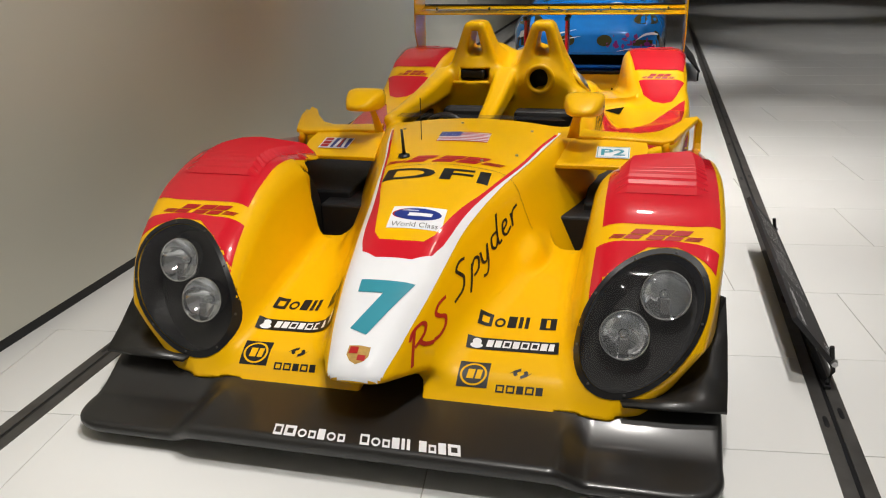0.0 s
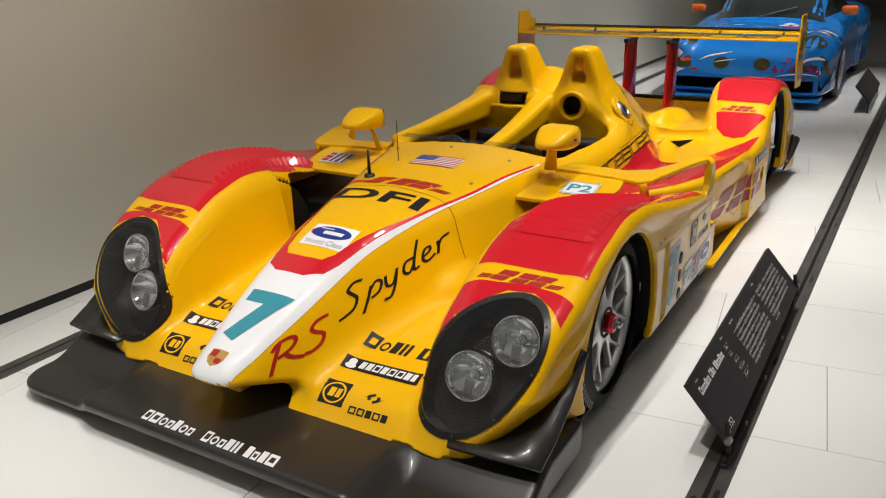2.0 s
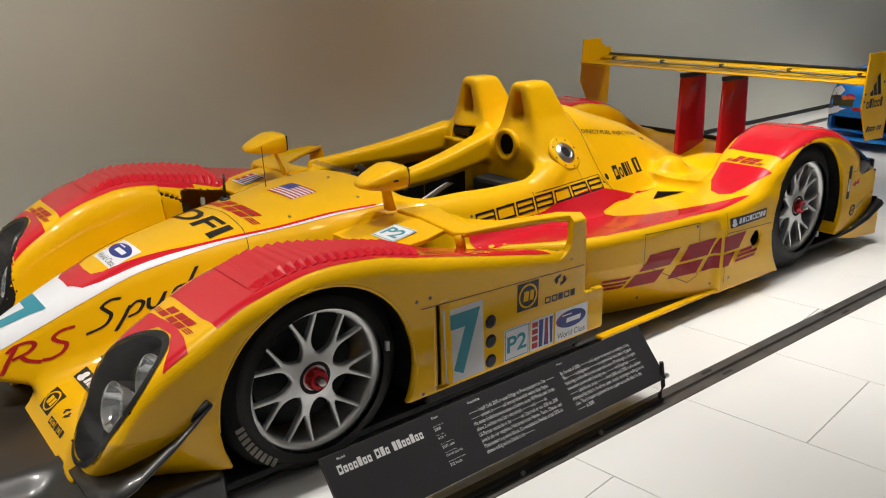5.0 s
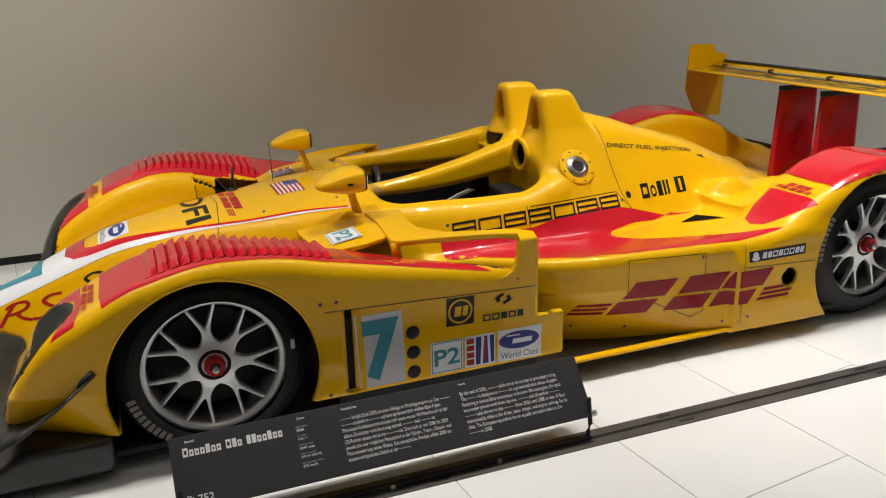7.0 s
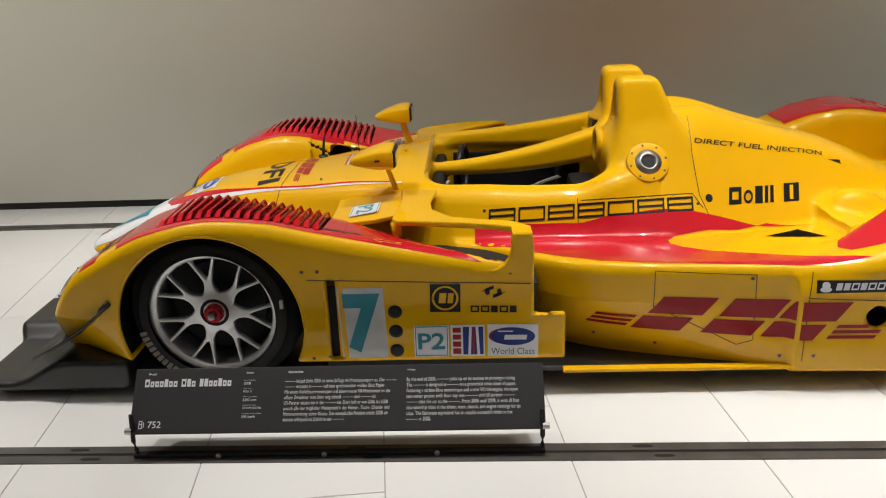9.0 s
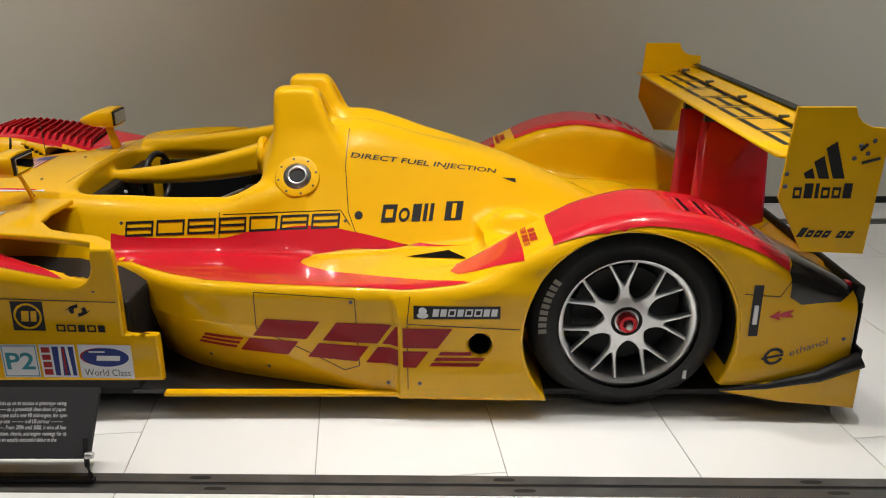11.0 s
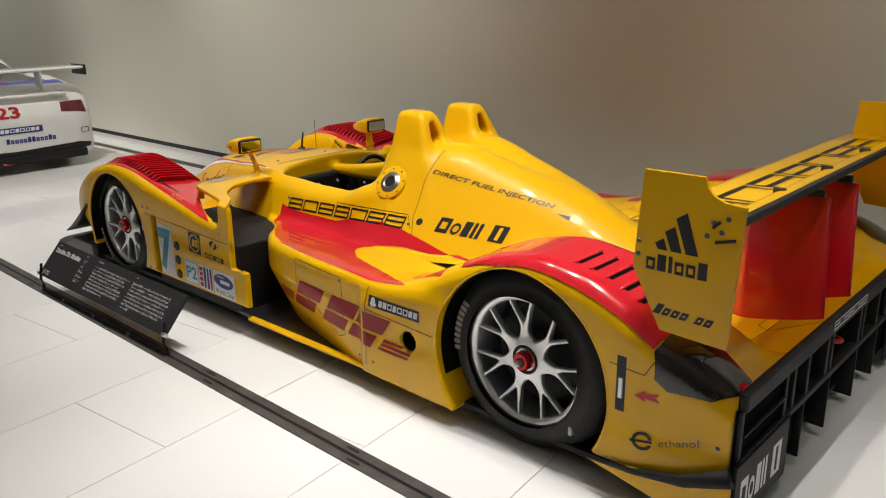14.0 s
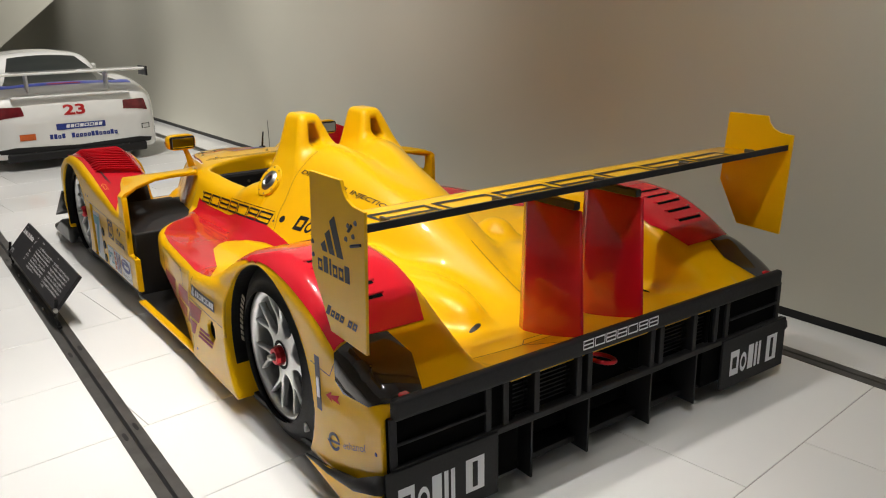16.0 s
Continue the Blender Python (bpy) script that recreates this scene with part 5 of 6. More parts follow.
    part("mirror_glass", box_bm(s * 0.475 - 0.064, s * 0.475 + 0.064, 0.652, 0.6595, 0.764, 0.820, 0.003), MIRROR, mirror)
    part("mirror_stalk", tube_bm([(s * 0.455, 0.60, 0.77), (s * 0.44, 0.62, 0.71), (s * 0.43, 0.64, 0.645)], [0.02, 0.022, 0.028], 12, True, 0.35), YELLOW, mirror, smooth=True)
    part("mirror_indicator", box_bm(s * 0.475 + s * 0.078 - 0.004, s * 0.475 + s * 0.078 + 0.004, 0.575, 0.605, 0.785, 0.793, 0.001), BLACK, mirror)
    # carbon dive plane on the front corner
    inner = [(0.690, -0.672, 0.182), (0.775, -0.640, 0.188), (0.830, -0.585, 0.212), (0.888, -0.515, 0.258), (0.936, -0.445, 0.318), (0.972, -0.368, 0.388)]
    outer = [(0.700, -0.702, 0.178), (0.84, -0.700, 0.180), (0.985, -0.690, 0.183), (0.990, -0.60, 0.226), (0.992, -0.49, 0.298), (0.988, -0.368, 0.392)]
    bm = bmesh.new()
    lo = [[bm.verts.new((s * x, y, z - dz)) for x, y, z in line] for dz in (0, 0.009) for line in (inner, outer)]
    a, b2, c2, d = lo
    for i in range(5):
        for p, q in ((a, b2), (b2, d), (d, c2), (c2, a)):
            bm.faces.new((p[i], p[i + 1], q[i + 1], q[i]))
    bm.faces.new((a[0], b2[0], d[0], c2[0]))
    bm.faces.new((a[5], c2[5], d[5], b2[5]))
    bmesh.ops.recalc_face_normals(bm, faces=bm.faces)
    part("dive_plane", bm, CARBON, car, "black woven carbon dive plane", True)
    part("dive_plane_lip", tube_bm([(s * (x + 0.004), y - 0.004, z + 0.004) for x, y, z in inner[1:]], [0.006, 0.008, 0.010, 0.012, 0.012], 8), DULL, car, smooth=True)

# class plate on the near winglet, club plate on the far one
for o, u, v, near in (((0.535, 0.475, 0.5995), (0.135, 0.0, 0.0), (0, 0.115, 0.0185), True), ((-0.665, 0.475, 0.5995), (0.135, 0, 0), (0, 0.115, 0.0185), False)):
    lay("class_card", shape(rect(0, 0, 1, 1)), o, u, v, WHITE, car, None, 1, 0.002)
    if near:
        lay("class_frame", shape(*frame_box(0.03, 0.04, 0.97, 0.96, 0.02, 0.03)), o, u, v, TEAL, car, None, 1, 0.003)
        lay("class_lettering", letters("P2", 0.02)[0], Vector(o) + Vector(u) * 0.14 + Vector(v) * 0.22, Vector(u) * 0.72, Vector(v) * 0.56, TEAL, car, None, 1, 0.003)
    else:
        lay("club_navy", shape(rect(0.4, 0.06, 0.97, 0.94)), o, u, v, BLUE, car, None, 1, 0.003)
        lay("club_stripe", shape(rect(0.5, 0.06, 0.6, 0.94, 0.05), rect(0.78, 0.06, 0.88, 0.94, -0.05)), o, u, v, WHITE, car, None, 1, 0.0036)
        lay("club_red", shape(rect(0.06, 0.08, 0.32, 0.3), rect(0.06, 0.36, 0.32, 0.62), rect(0.06, 0.7, 0.32, 0.92), rect(0.65, 0.06, 0.72, 0.94)), o, u, v, SCRIPT_RED, car, None, 1, 0.0042)

# aerials
part("stub_aerial", tube_bm([(-0.20, 0.235, 0.64), (-0.205, 0.24, 0.70), (-0.21, 0.245, 0.745)], [0.008, 0.006, 0.005], 8), BLACK, car, smooth=True)
part("aerial_foot", (lambda b: (b.transform(pose(-0.20, 0.235, 0.638, 0, -90, 0)), b)[1])(lathe_bm([(0.012, 0.0), (0.010, 0.02), (0.0, 0.024)], 20)), BLACK, car, smooth=True)
part("wire_aerial", tube_bm([(-0.175, 0.415, 0.655), (-0.175, 0.41, 0.84)], 0.0018, 6), BLACK, car)
part("aerial_foot", (lambda b: (b.transform(pose(-0.175, 0.415, 0.654, 0, -90, 0)), b)[1])(lathe_bm([(0.006, 0.0), (0.005, 0.02), (0.0, 0.023)], 20)), BLACK, car, smooth=True)
for x, y in ((-0.30, 0.60), (0.24, 0.30), (0.26, 0.60), (0.12, 0.20), (-0.05, 0.65)):
    part("bonnet_clip", box_bm(x - 0.006, x + 0.006, y - 0.004, y + 0.004, body_drop(x, y) - 0.002, body_drop(x, y) + 0.007, 0.001), STEEL, car)

ringlet = [(math.cos(a) * 0.016, 0.066 + math.sin(a) * 0.014) for a in np.linspace(0, 2 * math.pi, 13)]
part("intake_ring", (lambda b: (b.transform(pose(0.18, 1.497, 0.75, 0, 0, 90)), b)[1])(lathe_bm(ringlet, 40)), YELLOW, car, smooth=True)
part("intake_tube", (lambda b: (b.transform(pose(0.18, 1.490, 0.75, 0, 0, 90)), b)[1])(lathe_bm([(0.0, 0.056), (0.10, 0.054), (0.10, 0.0)], 40)), BLACK, car, smooth=True)
part("headrest_lip", box_bm(-0.285, -0.085, 1.485, 1.53, 0.715, 0.735, 0.008, 3), YELLOW, car, smooth=True)
part("headrest_slot", box_bm(-0.25, -0.115, 1.515, 1.56, 0.742, 0.792, 0.015, 3), BLACK, car)

# ---- cockpit ----
part("cockpit_floor", box_bm(-0.40, 0.40, 0.74, 1.55, 0.32, 0.345), BLACK, car)
part("cockpit_liner", box_bm(0.375, 0.393, 0.86, 1.42, 0.345, 0.60, 0.005), BLACK, car)
part("cockpit_liner", box_bm(-0.393, -0.375, 0.86, 1.42, 0.345, 0.60, 0.005), BLACK, car)
part("dashboard", box_bm(-0.36, 0.36, 0.775, 0.83, 0.42, 0.605, 0.02), DULL, car, "black dashboard with switches")
part("seat_back", box_bm(-0.32, -0.06, 1.36, 1.46, 0.35, 0.62, 0.04, 3), DULL, car)
part("passenger_cover", box_bm(0.06, 0.37, 1.38, 1.50, 0.35, 0.60, 0.02), DULL, car)
part("steering_wheel", (lambda b: (b.transform(pose(-0.19, 0.91, 0.555, 0, 0, 80)), b)[1])(lathe_bm([(math.cos(a) * 0.014, 0.115 + math.sin(a) * 0.014) for a in np.linspace(0, 2 * math.pi, 11)], 28)), BLACK, car, smooth=True)
for i in range(9):
    x = -0.33 + 0.07 * i
    b = lathe_bm([(0.0, 0.0), (0.012, 0.006), (0.0, 0.008)], 10)
    part("dash_switch", (lambda b: (b.transform(pose(x, 0.832, 0.50 + 0.05 * (i % 2), 0, 0, 90)), b)[1])(b), (ANODISED, STEEL, SILVER)[i % 3], car)
part("windscreen", slab("tmp_screen", [(-0.38, 0.755, 0.69), (0.38, 0.755, 0.69), (0.36, 0.775, 0.702), (-0.36, 0.775, 0.702)], 0.003, LENS, None, 0).data, None, car)
bpy.data.objects.remove(bpy.data.objects["tmp_screen"])
part("belt", tube_bm([(-0.10, 1.44, 0.56), (-0.09, 1.30, 0.52), (-0.10, 1.16, 0.46)], 0.025, 8, True, 0.15), SILVER, car, "pale grey shoulder belt")

# ---- rear wing ----
wing = thing("rear_wing", "", "")
wing.parent = car
wing["label"] = "wide yellow two-element rear wing on red pylons"


def aerofoil(y0, z0, y1, z1, thick, camber, n=12):
    """Section points from the leading edge round to the trailing edge and back."""
    top, bot = [], []
    for k in np.linspace(0, 1, n):
        t = thick * 2.6 * (0.2969 * math.sqrt(k) - 0.126 * k - 0.3516 * k * k + 0.2843 * k ** 3 - 0.1015 * k ** 4)
        cz = -camber * 4 * k * (1 - k)
        y, z = y0 + (y1 - y0) * k, z0 + (z1 - z0) * k + cz
        top.append((y, z + t))
        bot.append((y, z - t))
    return top + bot[::-1][1:-1]


def plane(name, section, half, material, parent):
    bm = bmesh.new()
    cols = [[bm.verts.new((x, y, z)) for y, z in section] for x in np.linspace(-half, half, 9)]
    for p, q in zip(cols, cols[1:]):
        for j in range(len(section)):
            bm.faces.new((p[j], p[(j + 1) % len(section)], q[(j + 1) % len(section)], q[j]))
    bm.faces.new(cols[0])
    bm.faces.new(cols[-1][::-1])
    bmesh.ops.recalc_face_normals(bm, faces=bm.faces)
    return part(name, bm, material, parent, smooth=True)


main = plane("main_plane", aerofoil(3.275, 0.934, 3.52, 0.944, 0.026, 0.006), 0.978, YELLOW, wing)
flap = plane("wing_flap", aerofoil(3.50, 0.953, 3.603, 0.975, 0.010, 0.003), 0.978, YELLOW, wing)
part("gurney_strip", box_bm(-0.978, 0.978, 3.600, 3.606, 0.962, 0.984, 0.001), DULL, wing, "black gurney strip")
lay("gurney_stripe", shape(rect(0, 0, 1, 1)), (-0.97, 3.575, 0.9765), (1.94, 0, 0), (0, 0.026, 0.006), BLACK, wing, None, 1, 0.001)
WTREE = tree_of(np.array([tuple(v.co) for v in main.data.vertices]), np.array([list(p.vertices) for p in main.data.polygons if len(p.vertices) == 4]))
lay("maker_mark", blocks("EOEEOEE", 0, 0.155), (0.84, 3.510, 0.97), (-1.68, 0, 0), (0, -0.15, 0), BLACK, wing, WTREE, 0.04, 0.0015)
for x in (-0.86, -0.45, 0.0, 0.45, 0.86):
    part("flap_bracket", box_bm(x - 0.006, x + 0.006, 3.49, 3.53, 0.945, 0.968, 0.003), RAIL, wing)
plate_outline = [(3.322, 1.09), (3.502, 1.09), (3.512, 1.062), (3.530, 1.042), (3.562, 1.028), (3.622, 1.023), (3.602, 0.613), (3.40, 0.622), (3.302, 0.80)]
for s in (1, -1):
    plate = part("end_plate", prism_bm(plate_outline, 0.010, Matrix(((0, 0, s, s * 0.980), (1, 0, 0, 0), (0, 1, 0, 0), (0, 0, 0, 1))), 0.002), YELLOW, wing)
    x = s * 0.9905
    sides = ((x, 3.345, 0.775), (0, 0.185, 0), (0, 0, 0.215)) if s > 0 else ((x, 3.53, 0.775), (0, -0.185, 0), (0, 0, 0.215))
    o, u, v = [Vector(a) for a in sides]
    lay("sport_mark", shape([(0.18, 0.42), (0.34, 0.42), (0.27, 0.58), (0.13, 0.50)], [(0.40, 0.42), (0.58, 0.42), (0.44, 0.76), (0.28, 0.67)], [(0.64, 0.42), (0.84, 0.42), (0.62, 0.97), (0.45, 0.87)]), o, u, v, BLACK, plate, None, 1, 0.0006)
    lay("sport_word", blocks("ubtuub"), o + v * 0.12, u, v * 0.23, BLACK, plate, None, 1, 0.0006)
    lay("tool_mark", blocks("buuu uu", 0.03, 0.3), Vector((x, 3.375 if s > 0 else 3.56, 0.672)), (0, s * 0.175, -0.004), (0, 0.012, 0.032), BLACK, plate, None, 1, 0.0006)
    for y, z in ((3.318, 0.84), (3.318, 0.88), (3.56, 0.945), (3.575, 0.985), (3.535, 0.97), (3.52, 0.93)):
        b = lathe_bm([(0.003, 0.0), (0.003, 0.006), (0.0, 0.008)], 10)
        b.transform(pose(x, y, z, 0, 0, 0 if s > 0 else 180))
        part("plate_bolt", b, RAIL, plate)
    for (y0, z0), (y1, z1) in (((3.535, 0.955), (3.555, 0.975)), ((3.545, 0.915), (3.60, 0.930))):
        part("plate_slot", tube_bm([(x, y0, z0), (x, y1, z1)], 0.005, 6), BLACK, plate)
    section = [(3.27, 0.0), (3.31, 0.010), (3.42, 0.013), (3.585, 0.004), (3.60, 0.0), (3.585, -0.004), (3.42, -0.013), (3.31, -0.010)]
    bm = bmesh.new()
    lo = [bm.verts.new((s * 0.15 + x, y + 0.01, float(DECK_T(y)) - 0.01)) for y, x in section]
    hi = [bm.verts.new((s * 0.15 + x, 3.30 + (y - 3.27) * 0.86, 0.885)) for y, x in section]
    for j in range(8):
        bm.faces.new((lo[j], lo[(j + 1) % 8], hi[(j + 1) % 8], hi[j]))
    bm.faces.new(hi)
    bmesh.ops.recalc_face_normals(bm, faces=bm.faces)
    part("pylon", bm, RED, wing, "red wing pylon", True)
    part("pylon_cap", box_bm(s * 0.15 - 0.014, s * 0.15 + 0.014, 3.31, 3.56, 0.885, 0.912, 0.004), BLACK, wing)

# ---- tail ----
part("tail_beam", box_bm(-0.945, 0.945, 3.632, 3.662, 0.415, 0.482, 0.012, 3), DULL, car, "black rear beam")
lay("maker_mark", blocks("EOEEOEE", 0, 0.155), (0.205, 3.662, 0.437), (-0.375, 0, 0), (0, 0, 0.034), WHITE, car, None, 1, 0.001)
part("tail_sill", box_bm(-0.955, 0.955, 3.625, 3.660, 0.248, 0.272, 0.004), DULL, car)
# near-black sheet that paints the deep shade behind the tail openings
part("tail_shade_sheet", box_bm(-0.90, 0.90, 3.53, 3.55, 0.12, 0.42), VOID, car)
for x in (-0.945, -0.60, -0.53, -0.40, -0.21, -0.16, 0.16, 0.21, 0.40, 0.53, 0.60, 0.945):
    part("tail_post", box_bm(x - 0.012, x + 0.012, 3.60, 3.655, 0.265, 0.425, 0.003), DULL, car)
for s in (1, -1):
    # flat near-black sheets cover the yellow and stand in for shaded depth
    part("outlet_shade_sheet", box_bm(min(s * 0.505, s * 0.962), max(s * 0.505, s * 0.962), 3.640, 3.645, 0.262, 0.425), VOID, car)
    part("under_tail_shade", box_bm(min(s * 0.47, s * 0.962), max(s * 0.47, s * 0.962), 3.639, 3.644, 0.09, 0.262), VOID, car)
    part("tunnel_shade_sheet", box_bm(min(s * 0.49, s * 0.502), max(s * 0.49, s * 0.502), 3.0, 3.638, 0.085, 0.40), VOID, car)
    part("tail_vane", box_bm(min(s * 0.61, s * 0.935), max(s * 0.61, s * 0.935), 3.649, 3.660, 0.338, 0.345, 0.001), DULL, car)
    for k in range(9):
        z = 0.285 + k * 0.015
        part("grille_bar", box_bm(min(s * 0.22, s * 0.52), max(s * 0.22, s * 0.52), 3.618, 3.622, z, z + 0.003), DULL, car)
    board = part("tail_board", box_bm(min(s * 0.57, s * 1.0), max(s * 0.57, s * 0.985), 3.655, 3.667, 0.05, 0.265, 0.003), DULL, car, "black tail board")
    o = Vector((0.945, 3.667, 0.10)) if s > 0 else Vector((-0.625, 3.667, 0.10))
    lay("oil_mark", blocks("wrbtt "), o, (-0.235, 0, 0), (0, 0, 0.105), WHITE, board, None, 1, 0.0008)
    lay("oil_mark_box", shape(*frame_box(0, 0, 1, 1, 0.36, 0.12)), o + Vector((-0.245, 0, -0.004)), (-0.072, 0, 0), (0, 0, 0.115), WHITE, board, None, 1, 0.0008)
    for x in (0.42, 0.16):
        part("diffuser_fin", prism_bm([(3.05, 0.10), (3.66, 0.26), (3.66, 0.045), (3.05, 0.06)], 0.008, Matrix(((0, 0, 1, s * x), (1, 0, 0, 0), (0, 1, 0, 0), (0, 0, 0, 1)))), DULL, car)
    # corner fin behind the rear wheel
    part("corner_fin", prism_bm([(3.19, 0.115), (3.66, 0.21), (3.66, 0.05), (3.40, 0.075)], 0.006, Matrix(((0, 0, s, s * 0.996), (1, 0, 0, 0), (0, 1, 0, 0), (0, 0, 0, 1)))), YELLOW, car)
    part("fin_strip", tube_bm([(s * 0.999, 3.19, 0.118), (s * 0.999, 3.35, 0.135), (s * 0.999, 3.52, 0.17), (s * 0.999, 3.655, 0.235)], [0.004, 0.012, 0.02, 0.03], 8, True, 1.0), DULL, car, smooth=True)
    # tail lamp
    n = Vector((s * 0.45, 0.55, 0.7)).normalized()
    pts = [Vector((s * x, y, z)) for x, y, z in ((0.978, 3.385, 0.545), (0.90, 3.395, 0.58), (0.80, 3.405, 0.575), (0.775, 3.50, 0.53), (0.825, 3.628, 0.472), (0.915, 3.628, 0.455), (0.975, 3.57, 0.440), (0.985, 3.44, 0.435), (0.985, 3.395, 0.46))]
    cen = sum(pts, Vector()) / len(pts)
    bm = bmesh.new()
    rings = []
    for k in (1.0, 0.92, 0.75, 0.5, 0.25, 0.02):
        row = []
        for i in range(len(pts)):
            for f in (0, 0.34, 0.67):
                p = pts[i].lerp(pts[(i + 1) % len(pts)], f)
                q = cen.lerp(p, k)
                hit, nor, _, _ = SKIN.ray_cast(q + n * 0.15, -n, 0.4)
                row.append(bm.verts.new((hit if hit else q) + n * (0.004 + 0.012 * (1 - k ** 4))))
        rings.append(row)
    for a, b in zip(rings, rings[1:]):
        for j in range(len(a)):
            bm.faces.new((a[j], a[(j + 1) % len(a)], b[(j + 1) % len(b)], b[j]))
    bmesh.ops.recalc_face_normals(bm, faces=bm.faces)
    part("tail_lamp", bm, plain("smoked_tail_lens" + str(s), (0.02, 0.016, 0.014), 0.08, coat=1.0, vary=0.2), car, "smoked dark tail lamp", True)
    lay("tail_lamp_cell", shape(rect(0, 0, 1, 1)), (s * 0.95, 3.425, 0.563), (-s * 0.12, 0.01, 0.002), (0, 0.030, -0.016), plain("amber_cell" + str(s), (0.16, 0.13, 0.10), 0.2), car, None, 1, 0.006 if s > 0 else -0.006)
    part("tail_corner", box_bm(min(s * 0.865, s * 0.903), max(s * 0.865, s * 0.903), 3.605, 3.638, 0.448, 0.478, 0.008), RED, car)
    # outlet slots on the rear fender
    for k in range(5):
        y = 3.045 + 0.058 * k
        x0, x1 = (0.74, 0.885)
        mark("fender_slot", shape(rect(0, 0, 1, 1)), (s * x0 if s > 0 else -x1, y, float(REAR_T(y))), (x1 - x0, 0, 0), (0, 0.013, -0.005), VOID, lift=0.0052)
        b = tube_bm([(s * xx, y - 0.004, body_drop(s * xx, y - 0.004) + 0.002) for xx in np.linspace(x0 - 0.01, x1 + 0.01, 7)], 0.006, 8)
        part("slot_lip", b, RED, car, smooth=True)
tow = part("tow_ring", lathe_bm([(math.cos(a) * 0.008, 0.047 + math.sin(a) * 0.008) for a in np.linspace(0, 2 * math.pi, 9)], 24), ANODISED, car, "red tow ring", True)
tow.matrix_basis = pose(0.05, 3.603, 0.345, 0, 80, 0)

# words on the splitter
SPLIT = tree_of(sp, sq)
lay("maker_mark", blocks("owrubru  orubtt bubw"), (-0.268, -0.967, 0.125), (0.55, 0, 0), (-0.012, 0.05, 0.0), WHITE, car, SPLIT, 0.03, 0.0015)

# tyre sidewall marks
MARK_TAN = plain("tyre_print", (0.22, 0.20, 0.17), 0.6)
for y0, z0, r, x, a0 in ((AXLE_F[0], 0.322, 0.28, 0.9365, 215), (AXLE_R[0], 0.340, 0.293, 0.9455, 168)):
    for k in range(9):
        a = radians(a0 - 20 + k * 4.6)
        bm = bmesh.new()
        w = radians(1.6)
        q = [(r - 0.014, a - w), (r - 0.014, a + w), (r + 0.014, a + w), (r + 0.014, a - w)]
        bm.faces.new([bm.verts.new((x + 0.0035, y0 + rr * math.cos(t), z0 + rr * math.sin(t))) for rr, t in q])
        part("sidewall_mark", bm, MARK_TAN, car)
for y, z in ((0.25, 0.36), (2.872 + 0.21, 0.340 - 0.19)):
    part("sidewall_tag", box_bm(0.934, 0.949, y - 0.006, y + 0.006, z - 0.016, z + 0.016), SILVER, car)


